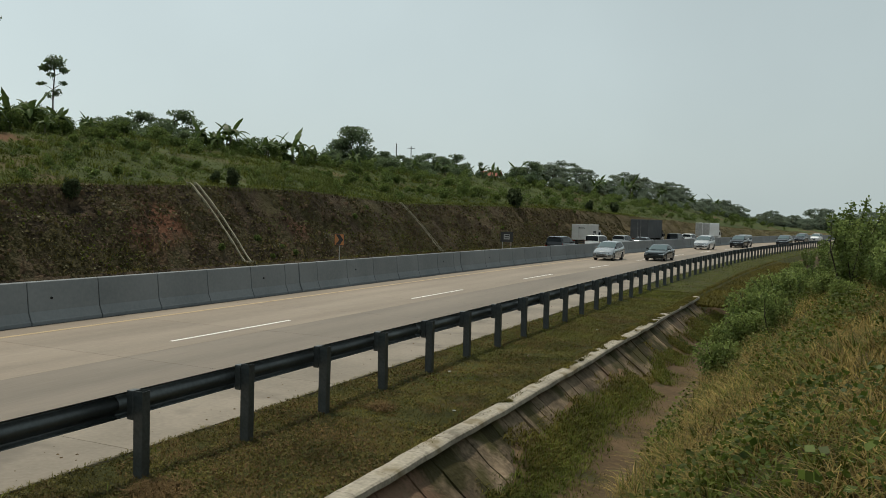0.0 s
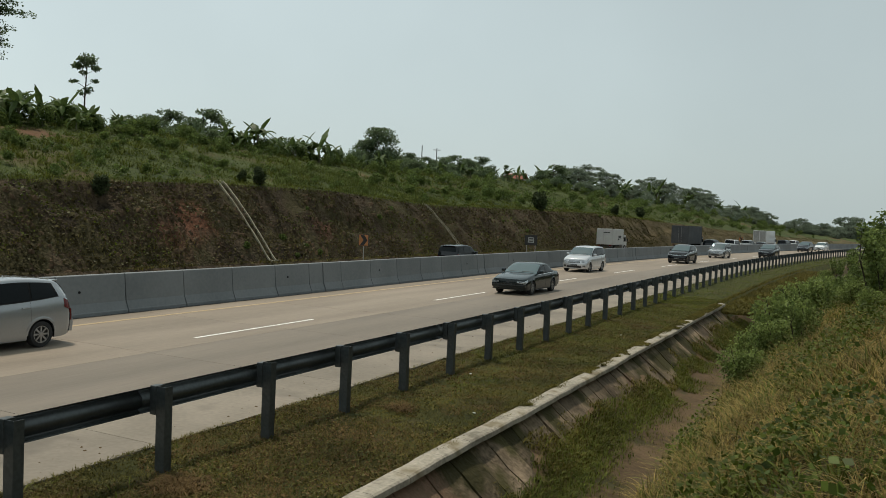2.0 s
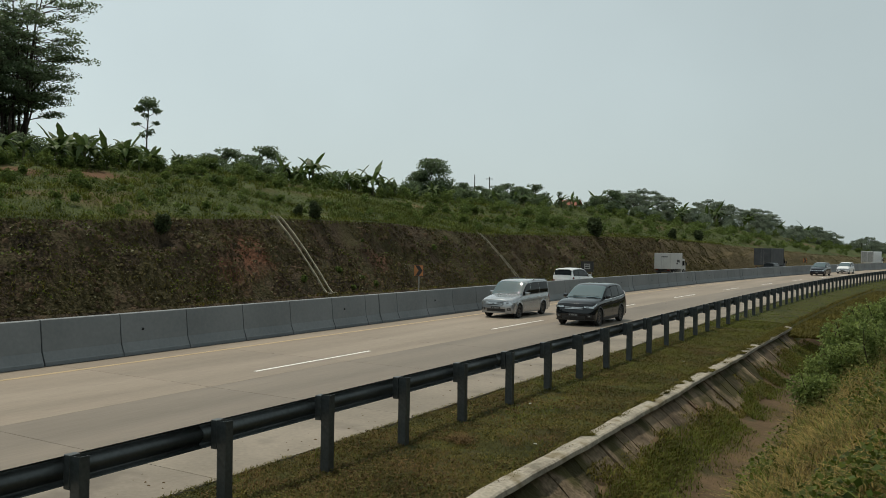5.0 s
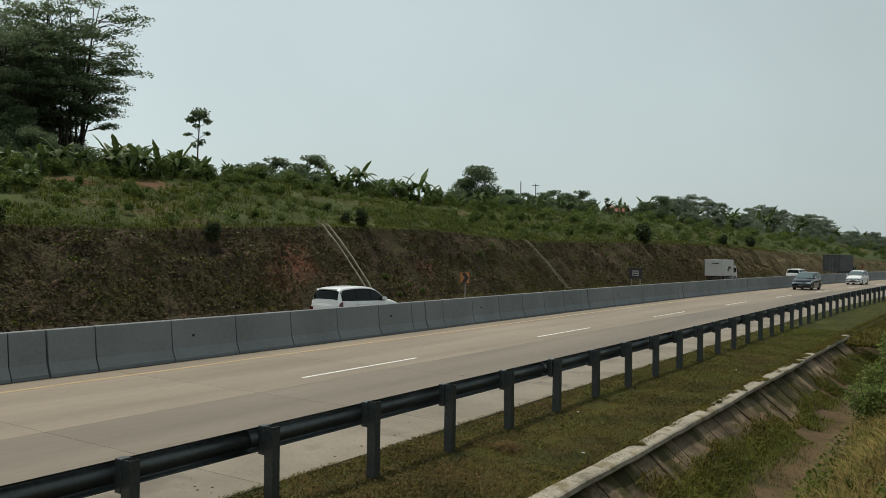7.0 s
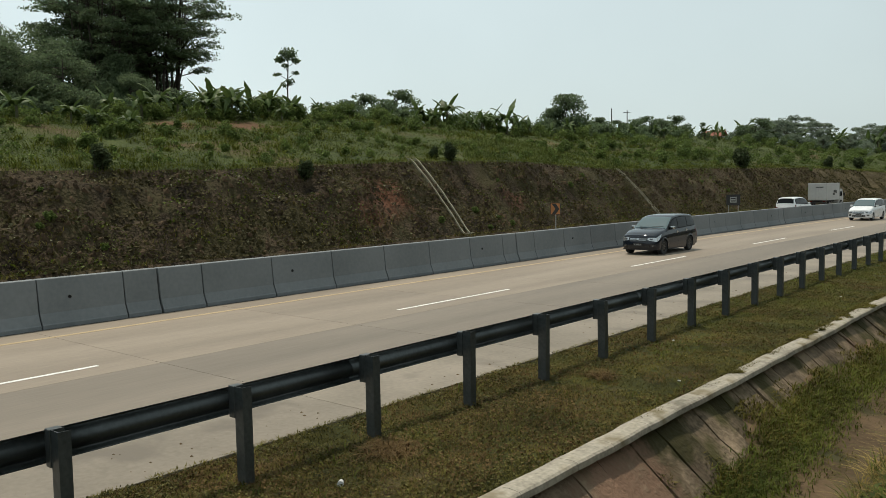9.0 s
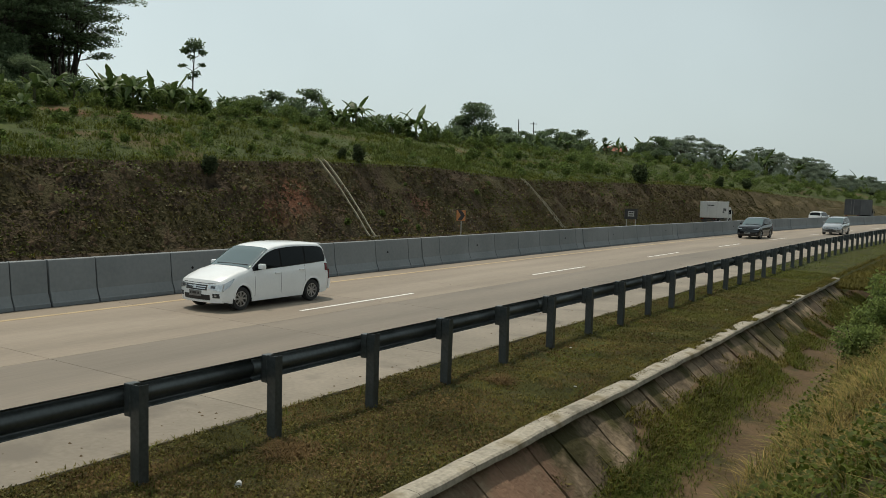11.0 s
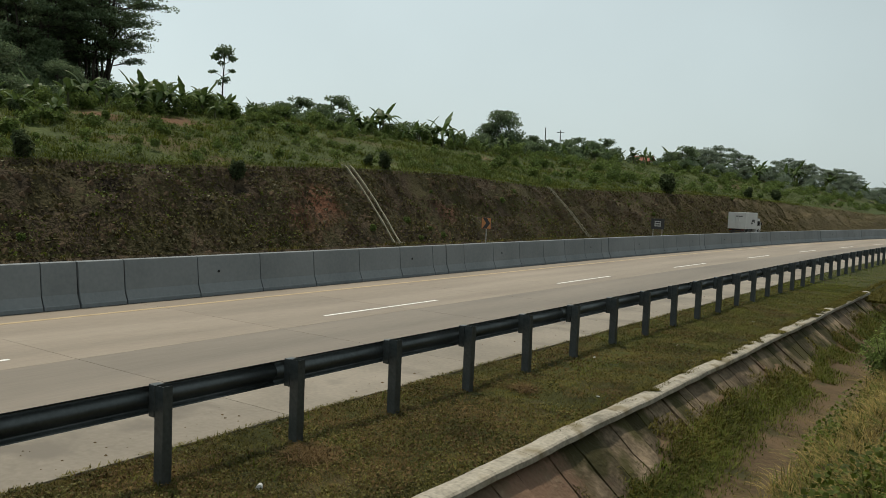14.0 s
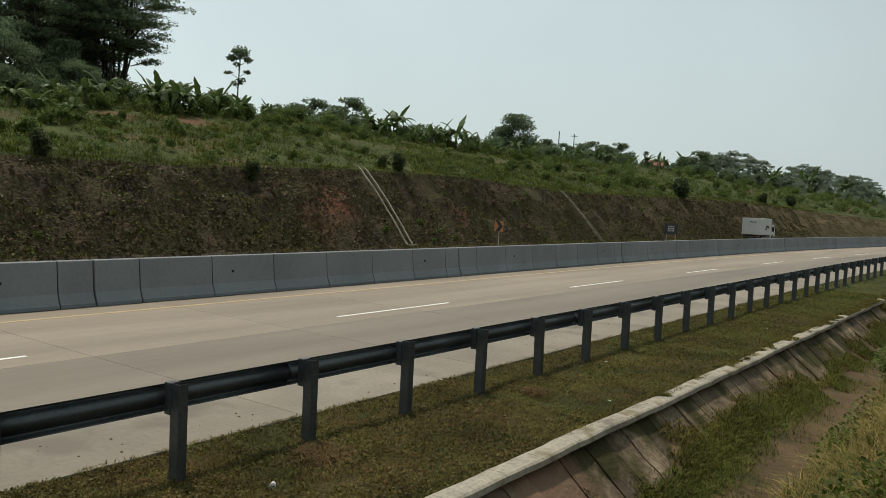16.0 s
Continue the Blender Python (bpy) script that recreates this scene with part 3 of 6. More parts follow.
house = thing("house", "small house with a red tiled roof behind the trees", "house")
bm = bmesh.new()
box(bm, 0, 0, 1.4, 5.6, 7.6, 2.8, 0.03)
part("wall", bm, M_PLASTER, house)
bm = bmesh.new()
prof = [(-3.5, 2.6), (0, 4.3), (3.5, 2.6), (3.5, 2.75), (0, 4.46), (-3.5, 2.75)]
a, b = [bm.verts.new((x, -4.4, z)) for x, z in prof], [bm.verts.new((x, 4.4, z)) for x, z in prof]
for i in range(6):
    bm.faces.new((a[i], a[(i + 1) % 6], b[(i + 1) % 6], b[i]))
bm.faces.new(a[::-1])
bm.faces.new(b)
part("roof", bm, M_TILE, house, "red clay tiles")
for yy in (-2.2, 0.2, 2.4):
    bm = bmesh.new()
    box(bm, 2.81, yy, 1.6, 0.05, 1.0, 1.1, 0.01)
    w = part("window", bm, M_SIGN_BLACK, house)
    bm = bmesh.new()
    box(bm, 2.84, yy, 1.02, 0.14, 1.2, 0.06, 0.01)
    part("sill", bm, M_PLASTER, w)
house.matrix_basis = pose(-74 + bend(158), 158, ground(-74, 158) - 0.3, 0, 0, -85)
house.scale = (0.62, 0.5, 0.72)

for s, y, h, arm in ((-75, 131.5, 5.3, True), (-73, 124.0, 5.2, False)):
    p = thing("utility_pole", "thin utility pole on the crest of the hill", "pole")
    bm = bmesh.new()
    rod(bm, (0, 0, -0.5), (0, 0, h), 0.11, 0.07, 8)
    part("shaft", bm, M_BARK, p)
    if arm:
        bm = bmesh.new()
        box(bm, 0, 0, h - 0.35, 1.3, 0.1, 0.1, 0.01)
        part("crossarm", bm, M_BARK, p)
    p.matrix_basis = pose(s + bend(y), y, ground(s, y), 0, 0, 25)

cup = thing("paper_cup", "crushed white paper cup lying on the turf", "litter")
bm = bmesh.new()
rod(bm, (0, -0.045, 0.038), (0, 0.045, 0.036), 0.036, 0.028, 14)
part("cup_wall", bm, M_PAPER, cup)
bm = bmesh.new()
bmesh.ops.create_cone(bm, cap_ends=False, segments=14, radius1=0.039, radius2=0.039, depth=0.006, matrix=pose(0, -0.045, 0.038, 90, 0, 0))
part("rim", bm, M_PAPER, cup)
cup.matrix_basis = pose(-6.54, 5.92, ground(-6.54, 5.92) + 0.01, 0, 0, 40)
for i, (s, y) in enumerate([(-7.06, 15.6), (-6.3, 18.5), (-5.6, 12.6), (-6.0, 24.0)]):
    sc = thing("paper_scrap", "crumpled pale scrap of paper on the turf", "litter")
    bm = bmesh.new()
    bmesh.ops.create_icosphere(bm, subdivisions=2, radius=0.032)
    for v in bm.verts:
        v.co += Vector(noise.noise_vector(v.co * 18 + Vector((i, 0, 0)))) * 0.02
        v.co.z *= 0.5
    part("scrap", bm, M_PAPER, sc)
    sc.matrix_basis = pose(s, y, ground(s, y) + 0.02, 0, 0, i * 40)

# grit and leaf scraps on the shoulder
gen = np.random.default_rng(17)
verts, faces = [], []
for k in range(170):
    s, y, q = -8.3 - abs(gen.normal()) * 0.9, 2.5 + 36 * gen.random() ** 1.5, 0.006 + 0.018 * gen.random() ** 3
    b = len(verts)
    for dx, dy, dz in ((-1, -0.6, 0), (0.8, -0.9, 0), (1.1, 0.7, 0), (-0.7, 1, 0), (0.1, 0.1, 0.8)):
        a = gen.random() * 0.4 + 0.8
        verts.append(at(s + dx * q * a, y + dy * q * a, 0.001 + dz * q))
    faces += [(b, b + 1, b + 4), (b + 1, b + 2, b + 4), (b + 2, b + 3, b + 4), (b + 3, b, b + 4)]
tagged(new("shoulder_grit", mesh_of("shoulder_grit", verts, faces, M_TRAMPLED)), "brown grit and leaf scraps on the shoulder", "grit", kind="stuff")

# ---------------------------------------------------------------- vegetation
def quads(name, P, U, V, mat, kind_label=None, category="", parent=None, label=""):
    """One mesh of many small rhombic leaves: centres P, half-lengths U, half-widths V."""
    n = len(P)
    verts = np.empty((n, 4, 3))
    verts[:, 0], verts[:, 1], verts[:, 2], verts[:, 3] = P - U, P + V - U * 0.1, P + U, P - V - U * 0.1
    me = bpy.data.meshes.new(name)
    me.vertices.add(n * 4)
    me.vertices.foreach_set("co", verts.reshape(-1))
    me.loops.add(n * 4)
    me.loops.foreach_set("vertex_index", np.arange(n * 4))
    me.polygons.add(n)
    me.polygons.foreach_set("loop_start", np.arange(0, n * 4, 4))
    me.materials.append(mat)
    me.update(calc_edges=True)
    ob = new(name, me)
    ob.parent = parent
    if label:
        ob["label"] = label
    if kind_label:
        tagged(ob, kind_label, category, kind="stuff")
    return ob


def unit_rows(v):
    return v / np.maximum(np.linalg.norm(v, axis=1, keepdims=True), 1e-6)


def leaf_cloud(gen, blobs, n, size, flat=0.5, shell=0.55):
    """Leaves in the given blobs (centre, radii), denser near their skin, with uneven outlines."""
    vol = np.array([r[0] * r[1] * r[2] for _, r in blobs]) ** 0.8
    pick = gen.choice(len(blobs), n, p=vol / vol.sum())
    C, R = np.array([c for c, _ in blobs])[pick], np.array([r for _, r in blobs])[pick]
    d = unit_rows(gen.normal(size=(n, 3)))
    rad = shell + (1 - shell) * gen.random((n, 1)) ** 0.7 + gen.normal(size=(n, 1)) * 0.07
    P = C + d * R * rad
    N = unit_rows(gen.normal(size=(n, 3)) + np.array([0, 0, flat * 2]))
    U = unit_rows(np.cross(N, gen.normal(size=(n, 3))))
    V = np.cross(N, U)
    s = size * (0.6 + 0.8 * gen.random((n, 1)))
    return P, U * s, V * s * 0.55


def limb(bm, a, b, r0, r1, gen, bendy=0.08, segs=3, n=6):
    a, b = Vector(a), Vector(b)
    pts = [a.lerp(b, i / segs) for i in range(segs + 1)]
    for p in pts[1:-1]:
        p += Vector(gen.normal(size=3) * (b - a).length * bendy * 0.5)
    for i in range(segs):
        ra, rb = r0 + (r1 - r0) * i / segs, r0 + (r1 - r0) * (i + 1) / segs
        rod(bm, pts[i], pts[i + 1], ra, rb, n)
    return pts


def make_tree(seed, h, spread, label, trunk_share=0.45, layers=5, leaves=2600, leaf=0.22, mat=None, trunk_r=None, flat=0.5, blob=0.34, stems=1, bare=0.0, skirt=0):
    """A tapered trunk with forking limbs that carry clumps of leaves."""
    gen = np.random.default_rng(seed)
    t = thing("tree", label, "tree")
    bm, blobs = bmesh.new(), []
    r = trunk_r or h * 0.018
    for k in range(stems):
        ox, oy = (0, 0) if stems == 1 else gen.normal(size=2) * spread * 0.35
        top = Vector((ox + gen.normal() * h * 0.05, oy + gen.normal() * h * 0.05, h * 0.86))
        pts = limb(bm, (ox * 0.6, oy * 0.6, -0.3), top, r, r * 0.35, gen, 0.05, 4)
        for i in range(layers):
            f = trunk_share + (0.95 - trunk_share) * (i + 0.5 * gen.random()) / layers
            base = Vector((ox * 0.6, oy * 0.6, 0)).lerp(top, min(f / 0.9, 1) * 0.9)
            base.z = h * f * 0.86
            reach = spread * (0.55 + 0.45 * math.sin(math.pi * min(1, 0.25 + 0.75 * (f - trunk_share) / (1.02 - trunk_share)))) * (0.7 + 0.5 * gen.random())
            for j in range(3):
                a = gen.random() * 6.283
                tip = base + Vector((math.cos(a) * reach, math.sin(a) * reach, h * (0.05 + 0.08 * gen.random())))
                limb(bm, base, tip, r * 0.38, r * 0.10, gen, 0.12, 3, 5)
                q = spread * blob * (0.7 + 0.6 * gen.random())
                blobs.append((tuple(tip), (q, q, q * (0.62 if flat < 0.8 else 0.34))))
                mid = base.lerp(tip, 0.6)
                if gen.random() > bare:
                    q *= 0.8
                    blobs.append((tuple(mid + Vector((0, 0, q * 0.3))), (q, q, q * (0.6 if flat < 0.8 else 0.3))))
        for j in range(skirt):
            a, q = gen.random() * 6.283, spread * blob * 0.9
            blobs.append(((math.cos(a) * spread * 0.55, math.sin(a) * spread * 0.55, q * (0.3 + 0.9 * gen.random())), (q, q, q * 0.8)))
        q = spread * blob
        blobs.append((tuple(top + Vector((0, 0, h * 0.05))), (q, q, h * 0.10)))
    part("trunk", bm, M_BARK, t, "grey trunk and limbs")
    P, U, V = leaf_cloud(gen, blobs, int(leaves * 1.4), leaf, flat, 0.4)
    quads("crown", P, U, V, mat or M_LEAF, parent=t, label="uneven leafy crown")
    return t


def make_airy_tree(seed, h, spread, stems, label):
    """Slender trunks that fan out from one place and carry flat, layered sprays of small leaves with gaps between."""
    gen = np.random.default_rng(seed)
    t = thing("tree", label, "tree")
    bm, blobs = bmesh.new(), []
    for k in range(stems):
        a = k * 6.283 / stems + gen.random() * 0.6
        foot = Vector((math.cos(a), math.sin(a), 0)) * spread * 0.16
        lean = spread * (0.25 + 0.35 * gen.random())
        top = Vector((math.cos(a) * lean, math.sin(a) * lean, h * (0.80 + 0.18 * gen.random())))
        limb(bm, foot - Vector((0, 0, 0.4)), top, 0.15, 0.04, gen, 0.03, 4)
        for i in range(9):
            f = 0.34 + 0.64 * (i + 0.6 * gen.random()) / 9
            base = foot.lerp(top, f)
            base.z = h * 0.9 * f
            reach = spread * (0.30 + 0.38 * math.sin(math.pi * min(1.0, 0.12 + 0.95 * (f - 0.3)))) * (0.55 + 0.75 * gen.random())
            for j in range(2):
                b = a + gen.normal() * 1.1
                tip = base + Vector((math.cos(b) * reach, math.sin(b) * reach, h * (0.02 + 0.05 * gen.random())))
                limb(bm, base, tip, 0.045, 0.014, gen, 0.10, 3, 5)
                q = 0.62 + 0.65 * gen.random()
                blobs.append((tuple(tip), (q * 1.25, q * 1.25, q * 0.26)))
                blobs.append((tuple(base.lerp(tip, 0.68) + Vector((0, 0, 0.12))), (q * 0.85, q * 0.85, q * 0.2)))
        blobs.append((tuple(top), (0.9, 0.9, 0.4)))
    part("trunk", bm, M_BARK, t, "slender grey trunks and limbs")
    P, U, V = leaf_cloud(gen, blobs, stems * 2700, 0.13, 0.8, 0.15)
    quads("crown", P, U, V, M_LEAF, parent=t, label="layered airy crown")
    return t


def make_bush(seed, h, w, leaves, leaf, label, mat=None, upright=False):
    gen = np.random.default_rng(seed)
    t = thing("bush", label, "bush")
    bm, blobs = bmesh.new(), []
    for k in range(11 if upright else 7):
        a, q = gen.random() * 6.283, w * (0.15 + 0.75 * gen.random())
        top = Vector((math.cos(a) * q, math.sin(a) * q, h * (0.55 + 0.45 * gen.random())))
        limb(bm, (math.cos(a) * q * 0.3, math.sin(a) * q * 0.3, -0.15), top, 0.025, 0.008, gen, 0.15, 3, 5)
        if upright:
            for i in range(4):
                f = 0.35 + 0.22 * i
                blobs.append(((top.x * (0.4 + f * 0.6), top.y * (0.4 + f * 0.6), top.z * f), (w * 0.19, w * 0.19, h * 0.13)))
            blobs.append((tuple(top), (w * 0.06, w * 0.06, h * 0.16)))
        else:
            blobs.append((tuple(top * 0.78), (w * 0.42, w * 0.42, h * 0.30)))
            blobs.append((tuple(top * 0.42), (w * 0.45, w * 0.45, h * 0.30)))
    part("stem", bm, M_BARK, t)
    P, U, V = leaf_cloud(gen, blobs, leaves, leaf, 0.35, 0.35)
    quads("leafage", P, U, V, mat or M_SHRUB, parent=t, label="dense small leaves")
    return t


def banana_leaf(length, width, droop, torn, gen):
    """A long blade folded at its midrib, arching over, torn along its edge."""
    n, v, f = 9, [], []
    for i in range(n + 1):
        u = i / n
        x = length * (0.82 * u - 0.10 * droop * u * u)
        z = length * (0.85 * u - 0.70 * droop * u * u)
        w = width * (math.sin(math.pi * min(1, 0.08 + 0.95 * u)) ** 0.6) * (0.12 if u < 0.12 else 1)
        wl, wr = w * (1 - torn * gen.random()), w * (1 - torn * gen.random())
        v += [(x, wl, z - wl * 0.25), (x, 0, z + 0.03), (x, -wr, z - wr * 0.25)]
    for i in range(n):
        a = i * 3
        f += [(a, a + 1, a + 4, a + 3), (a + 1, a + 2, a + 5, a + 4)]
    return mesh_of("leaf", v, f, M_BANANA)


def make_banana(seed, h, n=10):
    gen = np.random.default_rng(seed)
    t = thing("banana_plant", "banana plant with arching torn green leaves", "plant", "banana plants on the hillside")
    bm = bmesh.new()
    limb(bm, (0, 0, -0.2), (gen.normal() * 0.04, gen.normal() * 0.04, h * 0.38), h * 0.04, h * 0.026, gen, 0.03, 3, 8)
    part("stem", bm, M_BANANA_STEM, t)
    for i in range(n):
        me = banana_leaf(h * (0.50 + 0.30 * gen.random()), h * (0.092 + 0.03 * gen.random()), 0.35 + 1.5 * (i / n) ** 0.8 + 0.25 * gen.random(), 0.5, gen)
        ob = part("leaf", me, M_BANANA, t)
        ob.matrix_basis = pose(0, 0, h * (0.30 + 0.08 * gen.random()), 0, -32 + 30 * gen.random() + 10 * i / n, i * 137.5 + gen.random() * 30)
    return t


def stand(ob, s, y, turn=0.0, size=1.0, sink=0.05):
    m = pose(s + bend(y), y, ground(s, y) - sink, 0, 0, turn)
    ob.matrix_basis = m
    ob.scale = (size, size, size)
    return ob


def repeat(ob, s, y, turn, size=1.0, label=""):
    c = copy_thing(ob, pose(s + bend(y), y, ground(s, y) - 0.05, 0, 0, turn))
    c.scale = (size, size, size)
    if label:
        c["label"] = label
    return c


def blades(name, label, gen, S, Y, Z, height, width, lean, mat, segs=2, ways=None):
    """Grass: one thin tapering, arching blade for each foot point."""
    n = len(S)
    X = S + np.array([bend(v) for v in Y])
    a = gen.random(n) * 6.283 if ways is None else ways
    h = height * (0.55 + 0.75 * gen.random(n))
    w = width * (0.7 + 0.6 * gen.random(n))
    ln = lean * (0.3 + gen.random(n))
    dx, dy = np.cos(a), np.sin(a)
    verts = np.empty((n, segs * 2 + 1, 3))
    for i in range(segs + 1):
        u = i / segs
        cx, cy, cz = X + dx * h * ln * u * u, Y + dy * h * ln * u * u, Z + h * (u - 0.35 * ln * u * u)
        if i == segs:
            verts[:, segs * 2] = np.stack([cx, cy, cz], 1)
        else:
            ww = w * (1 - 0.45 * u)
            verts[:, i * 2] = np.stack([cx - dy * ww, cy + dx * ww, cz], 1)
            verts[:, i * 2 + 1] = np.stack([cx + dy * ww, cy - dx * ww, cz], 1)
    k = segs * 2 + 1
    base = np.arange(n)[:, None] * k
    loops, starts, tot = [], [], 0
    quad = np.concatenate([np.array([[2 * i, 2 * i + 1, 2 * i + 3, 2 * i + 2]]) for i in range(segs - 1)], 0) if segs > 1 else np.empty((0, 4), int)
    lq = (base[:, None, :] + quad[None]).reshape(-1) if segs > 1 else np.empty(0, int)
    lt = (base + np.array([[2 * segs - 2, 2 * segs - 1, 2 * segs]])).reshape(-1)
    nq, nt = n * (segs - 1), n
    me = bpy.data.meshes.new(name)
    me.vertices.add(n * k)
    me.vertices.foreach_set("co", verts.reshape(-1))
    me.loops.add(len(lq) + len(lt))
    me.loops.foreach_set("vertex_index", np.concatenate([lq, lt]).astype(np.int32))
    me.polygons.add(nq + nt)
    me.polygons.foreach_set("loop_start", np.concatenate([np.arange(nq) * 4, nq * 4 + np.arange(nt) * 3]).astype(np.int32))
    me.materials.append(mat)
    me.update(calc_edges=True)
    return tagged(new(name, me), label, "grass", kind="stuff")


def scatter(gen, n, s0, s1, y0, y1, keep=None, near=1.0):
    """Foot points over a stretch of the ground, denser at its near end where near > 1."""
    S = s0 + (s1 - s0) * gen.random(n)
    Y = y0 + (y1 - y0) * gen.random(n) ** near
    if keep is not None:
        ok = np.array([keep(a, b) for a, b in zip(S, Y)])
        S, Y = S[ok], Y[ok]
    return S, Y, np.array([ground(a, b) for a, b in zip(S, Y)])


def patchy(scale, cut, seed):
    return lambda s, y: noise.noise((s * scale, y * scale, seed)) > cut


def not_bare(s, y):
    """False on the bare red earth of the hillside."""
    x = s + bend(y)
    rag = 0.62 + 0.9 * noise.noise((x * 0.9, y * 0.9, 4.4)) + 0.6 * noise.noise((x * 2.6, y * 2.6, 1.4))
    return ((x + 52.4) / 2.4) ** 2 + ((y - 38.3) / 3.6) ** 2 > rag and ((x + 53.2) / 1.7) ** 2 + ((y - 32.4) / 2.5) ** 2 > rag and ((x + 50) / 2.2) ** 2 + ((y - 79) / 2.6) ** 2 > rag


def leaf_mat(name, label, gen, spots, small, large, low, high, mat, tilt=0.7):
    """Many small leaves at random tilts over the given foot points."""
    S, Y, Z = spots
    n = len(S)
    N = unit_rows(gen.normal(size=(n, 3)) * tilt + np.array([0.0, -0.1, 1.0]))
    U = unit_rows(np.cross(N, gen.normal(size=(n, 3))))
    sz = small + (large - small) * gen.random((n, 1)) ** 2
    P = np.stack([S + np.array([bend(v) for v in Y]), Y, Z + low + (high - low) * gen.random(n)], 1)
    return quads(name, P, U * sz, np.cross(N, U) * sz * 0.8, mat, label, "leaves")


def tufts(gen, n, per, s0, s1, y0, y1, keep=None, near=1.0, spread=0.10):
    """Foot points in tufts, with the way in which each blade leans: out from the middle of its tuft."""
    S, Y, _ = scatter(gen, n, s0, s1, y0, y1, keep, near)
    a, d = gen.random(len(S) * per) * 6.283, spread * gen.random(len(S) * per) ** 0.7
    S, Y = np.repeat(S, per) + np.cos(a) * d, np.repeat(Y, per) + np.sin(a) * d
    return S, Y, np.array([ground(p, q) for p, q in zip(S, Y)]), a + gen.normal(size=len(S)) * 0.5


G = np.random.default_rng(11)
S, Y, Z = scatter(G, 2600, -8.29, -8.18, 3.0, 40, patchy(1.4, -0.1, 33.5), 1.5)
blades("edge_turf", "turf creeping over the edge of the shoulder", G, S, Y, Z * 0 + 0.0, 0.045, 0.007, 1.8, M_TURF, 1)
# hillside grass, taller where it runs wild
S, Y, Z = scatter(G, 120000, -61, -36.2, -2, 150, lambda s, y: noise.noise((s * 0.22, y * 0.22, 1.5)) > -0.35 and not_bare(s, y), 1.35)
blades("hillside_grass", "rough green grass over the hillside", G, S, Y, Z, 0.26, 0.018, 1.3, M_TALL, 1)
S, Y, Z = scatter(G, 9000, -45, -37.0, 46, 74, patchy(0.3, 0.0, 4.5))
blades("tall_grass", "tall pale green reed grass above the cutting", G, S, Y, Z, 0.55, 0.022, 1.0, M_TALL, 3)
S, Y, Z = scatter(G, 16000, -37.2, -36.1, -4, 140)
blades("brow_grass", "grass hanging over the brow of the cutting", G, S, Y, Z, 0.26, 0.016, 1.2, M_GRASS)
S, Y, Z = scatter(G, 75000, -61, -36.3, -2, 170, lambda s, y: noise.noise((s * 0.3, y * 0.3, 21.5)) > -0.2 and not_bare(s, y), 1.25)
n = len(S)
N = unit_rows(G.normal(size=(n, 3)) * 0.7 + np.array([0.4, 0, 0.8]))
U = unit_rows(np.cross(N, G.normal(size=(n, 3))))
sz = 0.03 + 0.06 * G.random((n, 1)) ** 2
P = np.stack([S + np.array([bend(v) for v in Y]), Y, Z + 0.08 + 0.30 * G.random(n) ** 2], 1)
SW, YW, ZW, AW = tufts(G, 2600, 16, -60, -36.6, 4, 110, lambda s, y: noise.noise((s * 0.25, y * 0.25, 41.5)) > -0.1 and not_bare(s, y), 1.25, 0.22)
blades("hillside_tufts", "coarse grass tufts over the hillside", G, SW, YW, ZW, 0.50, 0.022, 1.1, M_GRASS, 2, AW)
quads("hillside_weeds", P, U * sz, np.cross(N, U) * sz * 0.7, M_WEED, "low leafy weeds over the hillside", "weeds")
# weeds that cling to the cut slope
S, Y, Z = scatter(G, 60000, -36.2, -31.5, -4, 130, patchy(0.4, -0.25, 2.5), 1.3)
n = len(S)
N = unit_rows(G.normal(size=(n, 3)) + np.array([0.7, 0, 0.7]))
U = unit_rows(np.cross(N, G.normal(size=(n, 3))))
sz = 0.04 + 0.12 * G.random((n, 1)) ** 3
P = np.stack([S + np.array([bend(v) for v in Y]), Y, Z + 0.06], 1)
quads("slope_weeds", P, U * sz, np.cross(N, U) * sz * 0.6, M_SLOPE_WEED, "withered low weeds on the cut slope", "weeds")
S, Y, Z = scatter(G, 52000, -36.4, -31.5, 62, 240, lambda s, y: noise.noise((s * 0.35, y * 0.16, 81.5)) + 0.4 * noise.noise((s * 1.2, y * 0.8, 3.5)) > 0.45 - 0.011 * (y - 62), 1.0)
blades("cutting_grass", "dry olive grass over the far stretch of the cutting", G, S, Y, Z, 0.20, 0.030, 1.4, M_CUT_GRASS, 1)
leaf_mat("slope_green_weeds", "green weeds in patches on the cut slope", G, scatter(G, 16000, -36.0, -31.4, 0, 100, lambda s, y: noise.noise((s * 0.3, y * 0.22, 91.5)) - 0.12 * (s + 33.5) * 0.2 > 0.16, 1.2), 0.03, 0.09, 0.04, 0.22, M_WEED, 0.9)
leaf_mat("slope_pale_leaves", "pale leaves of weeds on the cut slope, highlights put into their colour", G, scatter(G, 5200, -36.2, -31.6, -2, 90, patchy(0.5, -0.05, 5.5), 1.2), 0.03, 0.10, 0.05, 0.18, M_PALE_LEAF, 1.0)
verts, faces = [], []
for s, y, z in zip(*scatter(G, 6500, -36.1, -31.8, 0, 110, patchy(0.3, -0.25, 31.5), 1.25)):
    q, b = 0.05 + 0.17 * G.random() ** 2.2, len(verts)
    for k in range(5):
        a = k * 1.2566 + G.random() * 0.8
        verts.append(at(s + math.cos(a) * q * (0.6 + 0.5 * G.random()), y + math.sin(a) * q * (0.8 + 0.6 * G.random()), z - 0.06 + math.cos(a) * -q * 0.8))
    verts.append(at(s + q * (0.5 + 0.3 * G.random()), y + q * G.normal() * 0.2, z + q * 0.35))
    faces += [(b + k, b + (k + 1) % 5, b + 5) for k in range(5)]
